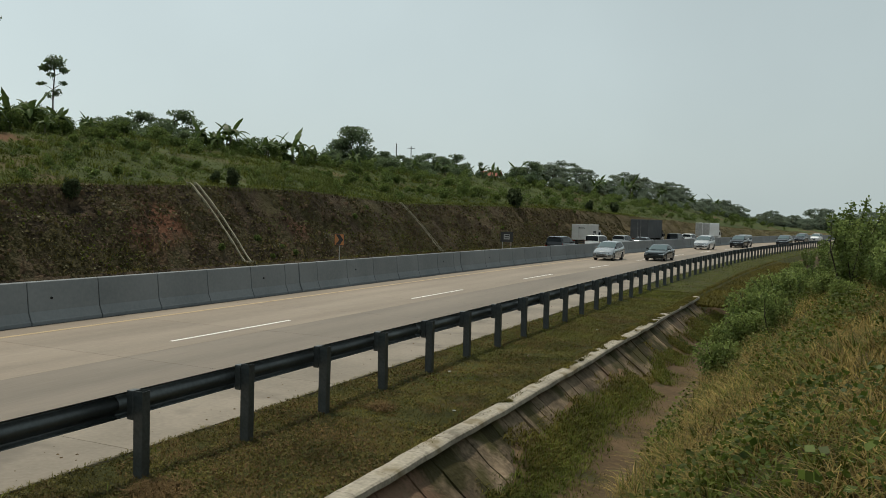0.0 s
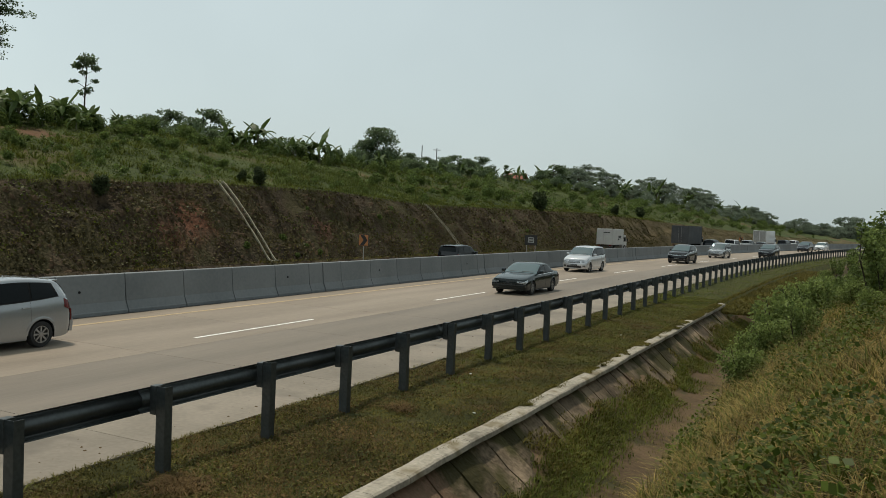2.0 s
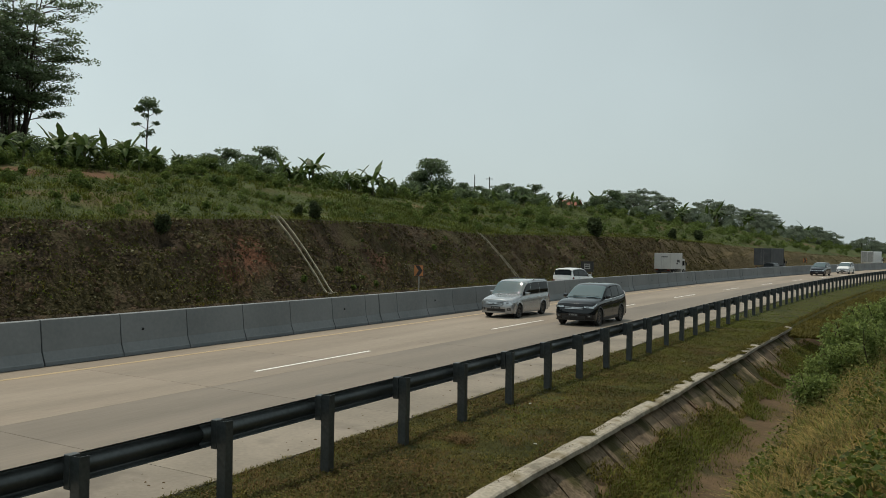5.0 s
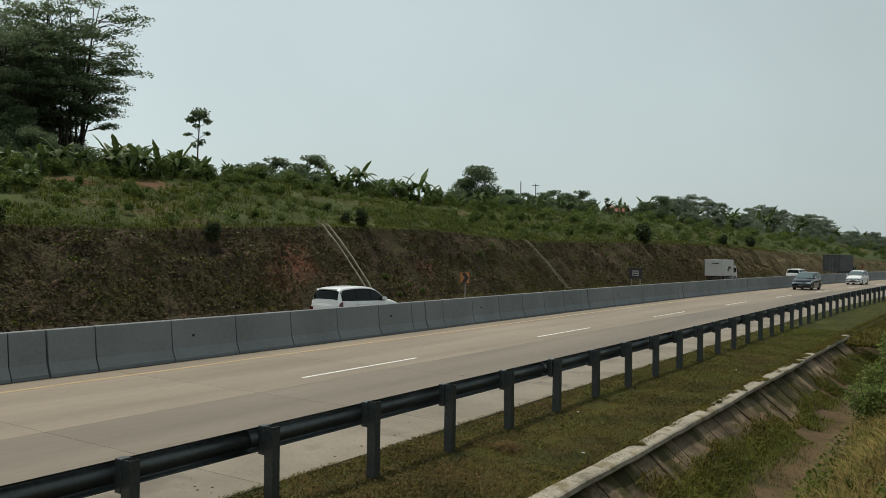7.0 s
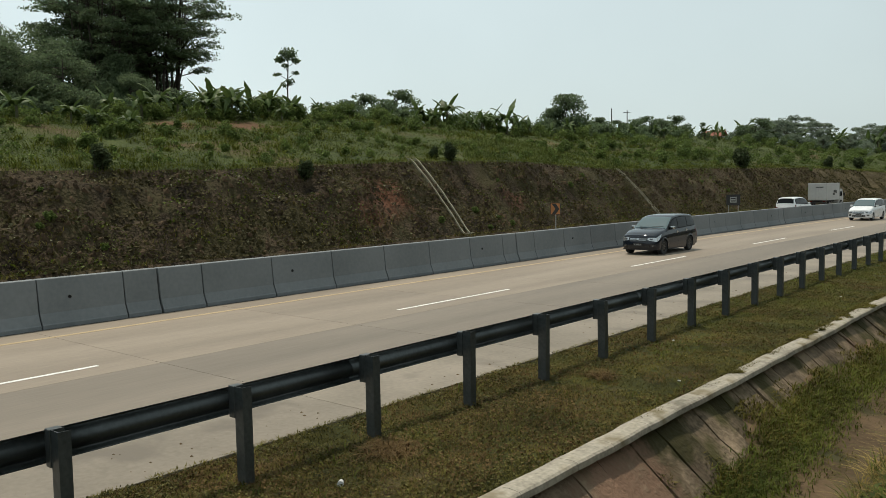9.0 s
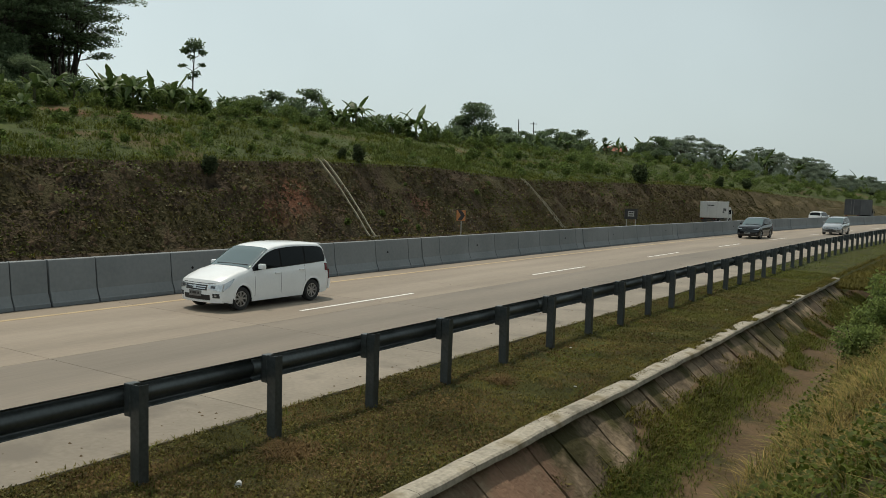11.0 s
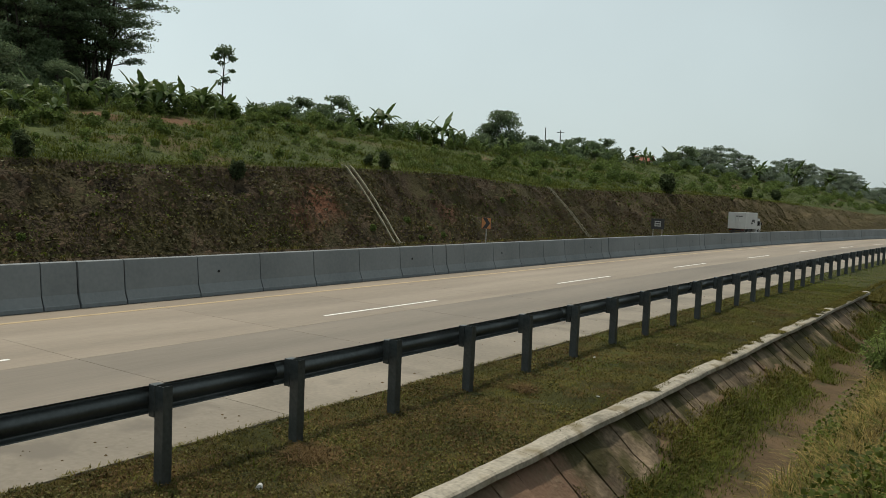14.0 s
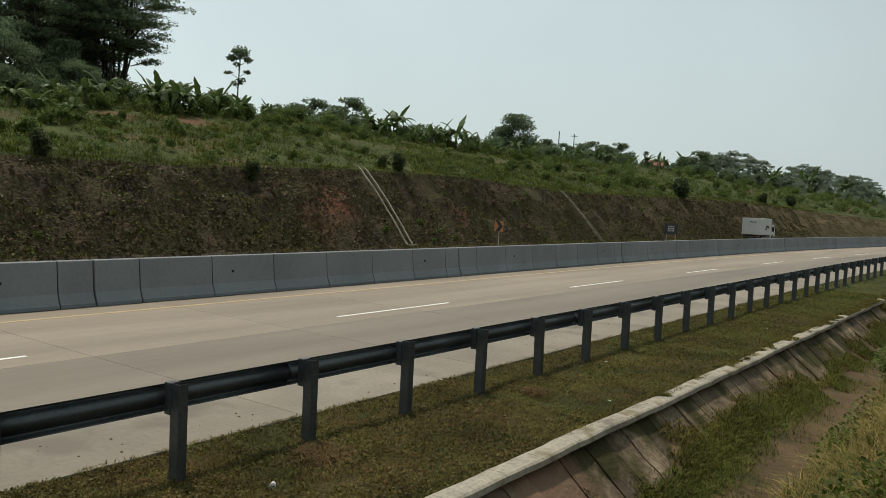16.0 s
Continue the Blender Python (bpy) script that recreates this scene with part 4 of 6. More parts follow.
tagged(new("slope_clods", mesh_of("slope_clods", verts, faces, M_CLOD)), "loose clods of brown earth on the cut slope", "earth", kind="stuff")
S, Y, Z = scatter(G, 9000, -33.2, -31.25, -4, 130, patchy(0.35, -0.1, 14.5), 1.3)
blades("foot_grass", "green grass along the foot of the cutting", G, S, Y, Z, 0.24, 0.02, 1.3, M_TURF)
# verge and drain
S, Y, Z = scatter(G, 150000, -8.24, -5.0, 3.2, 40, None, 1.7)
blades("verge_turf", "short dry and green turf of the verge", G, S, Y, Z, 0.052, 0.007, 1.4, M_TURF, 1)
S, Y, Z = scatter(G, 26000, -8.2, -5.0, 36, 130, None, 1.4)
blades("verge_turf_beyond", "short turf of the verge further on", G, S, Y, Z, 0.06, 0.012, 1.0, M_GRASS, 1)
S, Y, Z = scatter(G, 80000, -8.2, -5.0, 3.2, 30, lambda s, y: noise.noise((s * 0.7, y * 0.7, 12.5)) + 0.6 * noise.noise((s * 2.1, y * 2.1, 2.5)) > -0.15 + 0.03 * (y - 8), 1.8)
blades("verge_dry_turf", "withered brown turf in patches on the verge", G, S, Y, Z, 0.06, 0.007, 1.6, M_DRY_TURF, 1)
leaf_mat("verge_clover", "small clover leaves and dead leaf scraps in the turf", G, scatter(G, 90000, -8.2, -5.03, 3.2, 34, lambda s, y: noise.noise((s * 1.3, y * 1.3, 15.5)) + 0.5 * noise.noise((s * 4, y * 4, 2.5)) > -0.2, 1.8), 0.008, 0.022, 0.02, 0.05, M_CLOVER)
leaf_mat("verge_dead_leaves", "withered brown leaves lying in the turf", G, scatter(G, 30000, -8.2, -5.03, 3.2, 30, patchy(0.8, -0.05, 12.5), 1.7), 0.010, 0.026, 0.02, 0.05, M_DRY_TURF)
S, Y, Z = scatter(G, 42000, -8.2, -5.0, 13, 40, lambda s, y: noise.noise((s * 0.6, y * 0.6, 72.5)) > 0.35 - 0.03 * (y - 13), 1.1)
blades("verge_green_turf", "fresher yellow-green turf further along the verge", G, S, Y, Z, 0.06, 0.009, 1.2, M_GRASS, 1)
S, Y, Z = scatter(G, 2600, -8.2, -5.0, 3.2, 36, patchy(1.6, 0.22, 9.5), 1.4)
blades("verge_tufts", "scattered taller tufts on the verge", G, S, Y, Z, 0.13, 0.008, 1.1, M_GRASS)
n = 34000
Y = 6.0 + 32 * G.random(n) ** 1.4
S = -3.86 + 0.26 * G.normal(size=n) + 0.10 * np.sin(Y * 0.7)
ok = np.array([-4.4 < a < -3.1 and noise.noise((a * 0.9, b * 0.6, 6.5)) > -0.3 for a, b in zip(S, Y)])
S, Y = S[ok], Y[ok]
Z = np.array([ground(a, b) for a, b in zip(S, Y)])
m = len(S) * 3 // 4
blades("drain_grass", "green grass on the bed of the drain", G, S[:m], Y[:m], Z[:m], 0.13, 0.008, 1.2, M_GRASS)
blades("drain_turf", "short olive turf on the bed of the drain", G, S[m:], Y[m:], Z[m:], 0.08, 0.008, 1.4, M_TURF)
S, Y, Z = scatter(G, 9000, -3.4, -2.5, 5.0, 36, patchy(0.9, 0.0, 26.5), 1.3)
blades("path_turf", "thin withered turf on the earth beside the drain", G, S, Y, Z, 0.07, 0.006, 1.6, M_TURF, 1)
S, Y, Z = scatter(G, 24000, -5.2, -2.3, 35.4, 80, None, 1.3)
blades("drain_end_grass", "rough grass where the drain runs out", G, S, Y, np.maximum(Z, -0.3), 0.22, 0.014, 1.2, M_TURF)
S, Y, Z = scatter(G, 20000, -4.62, -3.75, 8.2, 36, lambda s, y: noise.noise((s * 0.9, y * 0.9, 8.5)) + 0.5 * noise.noise((s * 3, y * 3, 1.5)) + 0.5 * (s + 4.2) > 0.02, 1.2)
blades("kerb_weeds", "weeds growing through the drain's stone wall", G, S, Y, np.maximum(Z, -0.12 - 0.874 * (S + 4.88)) + 0.01, 0.10, 0.010, 1.3, M_TURF)
S, Y, Z = scatter(G, 4500, -5.06, -4.84, 9.5, 36, patchy(1.1, 0.0, 17.5))
blades("kerb_turf", "turf creeping over the kerb", G, S, Y, Z * 0 + 0.02, 0.05, 0.008, 1.5, M_TURF, 1)
S, Y, Z = scatter(G, 40000, -5.10, -4.70, 10.5, 36, lambda s, y: 0.5 * noise.noise((s * 0.8, y * 0.9, 3.3)) + 0.8 * noise.noise((s * 4.0, y * 3.2, 8.3)) > 0.12 + (s + 5.10) * 1.7 - max(0.0, y - 10.5) * 0.034)
blades("kerb_overgrowth", "turf mats that hide parts of the kerb", G, S, Y, Z * 0 + 0.025, 0.055, 0.010, 1.4, M_TURF, 1)


def clear(s, y):
    return s * s + y * y > 2.2


# the bank on which the viewer stands
S, Y, Z = scatter(G, 15000, -2.25, 6.5, 0.5, 34, clear, 1.5)
blades("bank_grass", "long green grass on the bank", G, S, Y, Z, 0.36, 0.007, 1.2, M_GRASS, 3)
S, Y, Z = scatter(G, 26000, -2.2, 6.5, 0.5, 32, lambda s, y: clear(s, y) and noise.noise((s * 0.5, y * 0.35, 2.2)) > -0.2, 1.4)
blades("bank_straw", "long dry straw-coloured grass on the bank", G, S, Y, Z, 0.34, 0.0050, 1.5, M_STRAW, 3)
S, Y, Z, A = tufts(G, 5600, 13, -2.25, 6.0, 1.5, 30, lambda s, y: clear(s, y) and noise.noise((s * 0.5, y * 0.35, 2.2)) > -0.25, 1.4, 0.09)
blades("bank_straw_tufts", "arching tufts of dry grass on the bank", G, S, Y, Z, 0.26, 0.0065, 1.5, M_STRAW, 3, A)
S, Y, Z, A = tufts(G, 2600, 13, -2.3, 6.0, 1.5, 30, lambda s, y: clear(s, y) and noise.noise((s * 0.6, y * 0.4, 52.2)) > -0.1, 1.4, 0.08)
blades("bank_green_tufts", "arching tufts of broad green grass on the bank", G, S, Y, Z, 0.25, 0.0085, 1.3, M_GRASS, 3, A)
S, Y, Z = scatter(G, 120000, -2.2, 6.0, 1.0, 30, lambda s, y: clear(s, y) and noise.noise((s * 0.55, y * 0.4, 7.2)) > 0.09, 1.5)
n = len(S)
N = unit_rows(G.normal(size=(n, 3)) * 0.6 + np.array([0, -0.2, 1.0]))
U = unit_rows(np.cross(N, G.normal(size=(n, 3))))
sz = 0.011 + 0.022 * G.random((n, 1))
P = np.stack([S + np.array([bend(v) for v in Y]), Y, Z + 0.08 + 0.40 * G.random(n)], 1)
quads("bank_weeds", P, U * sz, np.cross(N, U) * sz, M_WEED, "broad-leaved green weeds on the bank", "weeds")

leaf_mat("creeper_leaves", "large bright green creeper leaves on the bank", G, scatter(G, 5200, -0.6, 4.5, 3.5, 13.0, lambda s, y: clear(s, y) and noise.noise((s * 0.7, y * 0.5, 61.2)) > -0.02, 1.2), 0.016, 0.048, 0.12, 0.42, M_CREEPER, 0.8)

S = np.concatenate([-6.85 + G.normal(size=700) * 0.17, -6.7 + G.normal(size=300) * 0.12])
Y = np.concatenate([7.0 + G.normal(size=700) * 0.16, 12.0 + G.normal(size=300) * 0.12])
Z = np.array([ground(a, b) for a, b in zip(S, Y)])
blades("dry_clippings", "dry brown grass clippings on the verge", G, S, Y, Z + 0.02, 0.13, 0.006, 2.0, M_DRY_TURF, 2)

# bushes along the bank
bush_a = make_bush(31, 1.9, 1.0, 3000, 0.055, "leafy green roadside bush on the bank", M_BUSH, upright=True)
bush_b = make_bush(32, 1.5, 1.1, 4000, 0.055, "dense green roadside bush on the bank", M_BUSH)
bush_c = make_bush(33, 2.3, 0.9, 2300, 0.06, "tall slender leafy bush on the bank", M_BUSH, upright=True)
BUSHES = [bush_a, bush_b, bush_c]
for b in BUSHES:
    tagged(b, group="bushes on the bank")
BANK = [(1, -1.9, 18.3, 0.75), (1, -1.4, 20.5, 0.75), (0, -0.8, 19.0, 0.55), (1, -2.2, 23.5, 0.75), (0, -1.2, 24.0, 0.65), (2, 0.7, 22.0, 0.7), (2, 0.05, 24.5, 0.5), (0, -0.3, 22.5, 0.5), (1, -0.2, 26.0, 0.7), (0, 0.3, 27.0, 0.62), (1, 0.2, 20.5, 0.55), (1, -2.6, 33.0, 0.8), (1, -2.9, 36.5, 0.8), (1, 0.4, 18.5, 0.5), (0, 1.1, 17.0, 0.5), (1, -1.5, 22.5, 1.2), (1, -0.9, 25.0, 1.1), (0, 0.7, 20.0, 0.95), (2, 0.9, 24.0, 1.0),
        (1, 1.5, 18.0, 0.85), (2, 1.7, 21.5, 0.9), (1, -1.6, 27.5, 0.8), (1, -0.5, 28.0, 0.6), (2, 0.8, 29.0, 0.85), (0, -2.0, 31.5, 0.7), (1, -0.8, 33.0, 0.8), (2, 1.2, 34.0, 0.7),
        (1, -2.1, 37.0, 0.8), (1, -1.0, 40.0, 0.6), (2, 1.3, 42.0, 0.65), (1, -2.0, 46.0, 0.8), (0, -0.8, 51.0, 0.6), (1, -1.6, 58.0, 0.7), (0, -0.3, 66.0, 0.6), (1, -0.8, 76.0, 0.7),
        (0, 0.2, 88.0, 1.0), (1, -0.6, 100.0, 1.0), (2, 2.6, 24.5, 0.8), (0, 3.2, 20.0, 0.8), (2, 3.5, 28.0, 1.2), (1, 2.6, 32.0, 1.3)]
first = set()
for i, (k, s, y, q) in enumerate(BANK):
    if k not in first:
        first.add(k)
        stand(BUSHES[k], s, y, i * 47, q * 0.88)
    else:
        repeat(BUSHES[k], s, y, i * 47, q * 0.88)

# trees and plants on the hill
crest_bush = make_bush(43, 1.9, 1.3, 1700, 0.13, "dark leafy shrub along the crest", M_LEAF)
tagged(crest_bush, group="shrubs along the crest")
hill_bush = make_bush(41, 1.3, 1.0, 1500, 0.12, "low green shrub on the hillside")
tagged(hill_bush, group="shrubs on the hillside")
dark_bush = make_bush(42, 1.5, 0.8, 1500, 0.10, "dark shrub at the brow of the cutting, one in place of a shaded hollow", M_DARK_LEAF)

bananas = [make_banana(50 + i, 2.6, 11) for i in range(4)]
BANANAS = [(-58, 41.2, 2.8), (-59.5, 35.2, 2.5), (-60, 46.5, 2.4), (-59.5, 39.8, 2.4), (-52, 26.3, 1.5), (-52, 28.7, 1.6), (-58, 38.8, 2.2), (-60, 66.1, 2.5), (-58, 68.5, 3.2), (-58, 74.3, 2.4),
           (-58, 77.3, 2.2), (-57, 77.5, 3.3), (-57, 79.7, 2.4), (-60, 142.8, 3.8), (-60, 174.1, 3.5), (-60, 68.2, 2.2), (-60, 73.4, 2.1), (-60, 135.3, 2.0), (-59.5, 37.0, 2.2), (-59, 44.0, 2.3),
           (-59, 48.5, 2.2), (-59, 43.2, 2.0), (-58, 33.0, 2.2), (-59, 31.0, 2.0), (-56, 23.0, 2.2), (-58, 71.5, 2.0), (-59, 81.5, 2.0), (-56, 70.0, 1.7), (-60, 62.0, 1.4), (-59, 58.5, 1.1), (-60, 52.0, 1.5), (-61, 47.5, 2.6), (-60.5, 42.2, 2.6), (-58.5, 64.0, 1.5), (-59, 75.8, 1.9), (-57.5, 72.6, 1.8),
           (-53, 20.0, 1.6), (-60, 152.0, 2.8), (-60, 163.0, 3.0), (-58, 186.0, 3.2), (-58, 196.0, 3.0), (-57, 120.0, 2.0), (-58, 112.0, 2.0), (-57, 50.0, 1.6), (-58.5, 55.0, 1.4), (-57, 45.6, 1.5), (-60, 70.2, 2.2), (-58, 83.0, 1.8), (-60, 40.6, 2.9), (-57, 27.0, 1.8), (-57.5, 66.0, 1.9), (-60, 78.4, 2.4)]
BANANAS += [(-56 - 6 * (k * 0.37 % 1), 168 + 6.3 * k, 2.8 + 1.6 * (k * 0.61 % 1)) for k in range(15)] + [(-57 - 3 * (k * 0.43 % 1), 86 + 5.5 * k, 1.6 + 0.8 * (k * 0.7 % 1)) for k in range(9)]
for i, (s, y, h) in enumerate(BANANAS):
    s, y = (s * 0.968, y * 0.968) if 22 < y < 50 else (s, y)
    if i < 4:
        stand(bananas[i], s, y, i * 71, h / 1.95)
    else:
        repeat(bananas[i % 4], s, y, i * 71, h / 1.95)

# the tall stand of trees at the top of the hill
canopy = [make_airy_tree(61, 17.5, 6.2, 8, "tall airy tree with slender trunks and layered dark foliage"), make_airy_tree(62, 14.5, 4.6, 6, "airy dark tree with several slender trunks")]
stand(canopy[0], -76.5, 46.2, 10, 1.05)
stand(canopy[1], -75, 40.5, 80, 1.0)
for s, y, k, q in [(-78, 47.5, 1, 0.95), (-83, 46.5, 1, 1.15), (-74, 37.5, 1, 0.95), (-81, 42.0, 0, 0.95)]:
    repeat(canopy[k], s, y, s * 31 + y * 17, q)
dense = [make_tree(63, 8.5, 3.6, "dense dark green broadleaf tree", 0.10, 6, 12000, 0.12, blob=0.42, skirt=8), make_tree(64, 7.0, 3.3, "bushy dark green broadleaf tree", 0.06, 5, 11000, 0.12, blob=0.46, skirt=8)]
stand(dense[0], -72, 27.6, 0, 0.9)
stand(dense[1], -64, 30.0, 0, 0.75)
for s, y, k, q in [(-66, 22.3, 0, 0.92), (-80, 25.6, 0, 1.2), (-78, 35.3, 0, 1.15), (-72, 19.3, 0, 1.0), (-70, 33.5, 1, 1.0), (-66, 15.0, 0, 1.0), (-73, 37.5, 1, 1.05), (-68, 26.0, 1, 0.95), (-76, 14.0, 0, 1.2),
                   (-70, 8.0, 0, 1.1), (-82, 30, 0, 1.25), (-66, 36.5, 1, 0.62), (-74, 2, 0, 1.2), (-68, -6, 1, 1.2), (-78, 20, 0, 1.2), (-81, 44.5, 0, 1.25), (-82, 49.0, 1, 0.9), (-79, 40.0, 0, 1.2)]:
    repeat(dense[k], s, y, s * 13 + y * 29, q * (1.0 if y < 36 else 0.85))

# the slender tree that stands alone
gen = np.random.default_rng(71)
lone = thing("tree", "lone slender tree with a few leaf clumps", "tree")
bm = bmesh.new()
limb(bm, (0, 0, -0.3), (0.25, 0.1, 6.1), 0.09, 0.035, gen, 0.02, 5)
clumps = [((0.25, 0.1, 6.15), (0.85, 0.85, 0.62)), ((-0.55, 0.0, 5.7), (0.5, 0.5, 0.3)), ((0.95, 0.2, 5.5), (0.45, 0.45, 0.3)), ((-0.75, -0.1, 4.4), (0.42, 0.42, 0.16)), ((0.85, 0.3, 4.5), (0.38, 0.4, 0.18)),
          ((0.45, 0.0, 3.7), (0.45, 0.45, 0.34)), ((-0.3, 0.2, 3.5), (0.32, 0.32, 0.2)), ((0.15, -0.3, 5.1), (0.3, 0.3, 0.25))]
for c, _ in clumps:
    limb(bm, (0.15, 0.05, c[2] - 0.5), c, 0.03, 0.012, gen, 0.06, 2, 5)
part("trunk", bm, M_BARK, lone)
P, U, V = leaf_cloud(gen, clumps, 900, 0.13, 0.4, 0.2)
quads("crown", P, U, V, M_LEAF, parent=lone, label="sparse leaf clumps")
stand(lone, -70, 56.5, 20, 1.22)

# single trees along the crest
crest_tree = make_tree(65, 4.0, 2.2, "rounded broadleaf tree on the crest", 0.08, 5, 4600, 0.13, blob=0.44, skirt=6)
round_tree = make_tree(66, 4.7, 2.0, "full round-crowned green tree on the crest", 0.06, 6, 7500, 0.13, blob=0.58, skirt=10)
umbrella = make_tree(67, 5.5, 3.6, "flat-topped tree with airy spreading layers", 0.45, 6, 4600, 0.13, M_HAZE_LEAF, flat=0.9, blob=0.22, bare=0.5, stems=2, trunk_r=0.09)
stand(crest_tree, -72, 69.0, 30, 1.0)
stand(round_tree, -64, 99.2, 0, 1.2)
stand(umbrella, -72, 184.6, 0, 1.25)
for s, y, h in [(-70, 72.7, 4.4), (-71, 66.5, 3.0), (-64, 106.3, 2.6), (-66, 119.1, 2.8), (-66, 123.8, 3.4), (-66, 130.7, 3.6), (-56, 138.7, 4.4), (-66, 58.6, 1.4), (-66, 53.0, 1.5), (-66, 61.0, 1.8), (-65, 64.0, 1.8),
                (-64, 95.0, 2.0), (-66, 111.0, 2.6), (-66, 115, 2.4), (-66, 127, 3.0), (-60, 85.0, 1.8), (-60, 88.5, 1.6), (-62, 92, 1.8)]:
    repeat(crest_tree, s, y, s * 7 + y * 31, h / 4.0)
for s, y, h in [(-60, 150, 4.6), (-62, 160, 5.0), (-61, 170, 5.4), (-58, 192, 6.0), (-59, 213, 6.0), (-58, 248, 5.0), (-64, 201, 6.3), (-64, 219.4, 5.6), (-62, 222.6, 6.1), (-62, 241.8, 4.2), (-75, 184.2, 4.2), (-74, 178, 4.4), (-66, 209, 5.4), (-64, 232, 5.4), (-61, 256, 4.6)]:
    repeat(umbrella, s, y, s * 7 + y * 31, h / 6.2)
thin = copy_thing(lone, pose(-70 + bend(147.3), 147.3, ground(-70, 147.3), 0, 0, 130))
thin.scale = (0.6, 0.6, 0.55)

# woods that close the hill further along, and beyond the bend
gen = np.random.default_rng(72)
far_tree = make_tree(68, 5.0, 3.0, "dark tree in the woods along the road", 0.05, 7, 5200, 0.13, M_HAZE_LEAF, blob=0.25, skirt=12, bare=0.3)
tagged(far_tree, group="trees of the far woods")
spots = []
for k in range(58):
    y = 128 + 200 * gen.random() ** 0.9
    spots.append((-50 - 16 * gen.random() + (6 if y > 200 else 0), y, (0.45 + 0.42 * gen.random()) * (0.78 if y < 200 else 1.0)))
for k in range(46):
    y = 300 + 330 * gen.random()
    spots.append((-44 + 30 * gen.random() if gen.random() < 0.5 else -34 - 30 * gen.random(), y, 0.9 + 0.7 * gen.random()))


def open_view(s, y):
    """True where low growth leaves the house on the hill in sight."""
    return y < 158 and s < -44 and abs((s + bend(y)) / y + 0.403) < 0.03


spots = [p for p in spots if not open_view(p[0], p[1])]
for i, (s, y, q) in enumerate(spots):
    if y > 290 and s > -33:
        s = -33 - (s + 33) * 0.4 - 3
    if i == 0:
        stand(far_tree, s, y, 0, q)
    else:
        repeat(far_tree, s, y, i * 53, q)

# shrubs too many to count: the hedge along the crest and the scrub of the further hillside
def shrub_mass(name, label, spots, per, leaf, mat):
    blobs = []
    for s, y, q in spots:
        z = ground(s, y)
        q = q * 0.5 if open_view(s, y) else q
        for c in range(4):
            a, d = gen.random() * 6.283, q * 0.45 * gen.random()
            blobs.append(((s + bend(y) + math.cos(a) * d, y + math.sin(a) * d, z + q * (0.25 + 0.55 * gen.random())), (q * 0.42, q * 0.42, q * 0.36)))
    P, U, V = leaf_cloud(gen, blobs, len(spots) * per, leaf, 0.35, 0.4)
    quads(name, P, U, V, mat, label, "shrubs")


shrub_mass("crest_hedge", "dark leafy shrubs massed along the crest", [(-61.5 - 3.5 * gen.random(), 18 + 1.1 * i + gen.normal() * 0.4, 0.9 + 1.3 * gen.random() ** 2) for i in range(108)], 520, 0.12, M_LEAF)
shrub_mass("crest_scrub", "mixed scrub on the hillside above the cutting", [(-60 + 5 * gen.random(), 92 + 90 * gen.random(), 1.2 + 1.0 * gen.random()) for i in range(46)], 420, 0.13, M_LEAF)
shrub_mass("hillside_scrub", "green scrub scattered over the hillside", [(s, y, 0.35 + 0.8 * gen.random() ** 3) for s, y in ((-60 + 22 * gen.random(), 8 + 165 * gen.random() ** 1.1) for i in range(190)) if not_bare(s, y) and not_bare(s - 3, y * (s - 3) / s)], 170, 0.10, M_SHRUB)
shrub_mass("field_herbs", "leafy herbs in clumps over the hillside", [(s, y, 0.25 + 0.45 * gen.random() ** 2) for s, y in ((-60 + 23 * gen.random(), 10 + 95 * gen.random() ** 1.15) for i in range(520)) if not_bare(s, y)], 70, 0.07, M_SHRUB)
shrub_mass("far_hillside_scrub", "dense green scrub on the hillside further on", [(-58 + 20.5 * gen.random(), 82 + 156 * gen.random(), 0.7 + 1.0 * gen.random()) for i in range(280)], 220, 0.11, M_SHRUB)
shrub_mass("crest_undergrowth", "bright green undergrowth below the banana plants", [(-60.5 + 5.5 * gen.random(), 12 + 74 * gen.random(), 0.5 + 1.0 * gen.random() ** 2) for i in range(190)], 260, 0.09, M_SHRUB)
shrub_mass("far_crest_scrub", "haze-coloured scrub that closes the crest further along", [(-63 + 14 * gen.random(), 165 + 135 * gen.random(), 1.1 + 1.2 * gen.random()) for i in range(150)], 300, 0.13, M_HAZE_LEAF)
stand(crest_bush, -60, 24, 0, 0.9)

# shrubs over the field and at the brow
stand(hill_bush, -47, 33, 0, 0.7)
for i in range(34):
    s, y = -58 + 20 * gen.random(), 10 + 80 * gen.random()
    if not (not_bare(s, y) and not_bare(s - 3, y * (s - 3) / s)):
        continue
    repeat(hill_bush, s, y, i * 61, 0.3 + 0.5 * gen.random() ** 2)
stand(dark_bush, -36.6, 44.0, 0, 0.85)
# the one at y 30.2 takes the place of a dark, shaded hollow
for s, y, q in [(-36.5, 93.2, 1.5), (-36.5, 18.6, 0.8), (-35.7, 30.2, 0.75), (-37.2, 43.0, 0.6), (-36.6, 9.0, 0.7), (-37.5, 95.5, 1.2), (-58.5, 44.5, 0.8), (-50, 25.0, 0.6), (-37, 120, 1.1), (-38, 133, 1.2)]:
    repeat(dark_bush, s, y, s * 19 + y * 37, q)
for i in range(26):
    repeat(hill_bush, -35.5 + 3.4 * gen.random(), 5 + 110 * gen.random(), i * 61, 0.16 + 0.18 * gen.random(), "small weed clump on the cut slope")

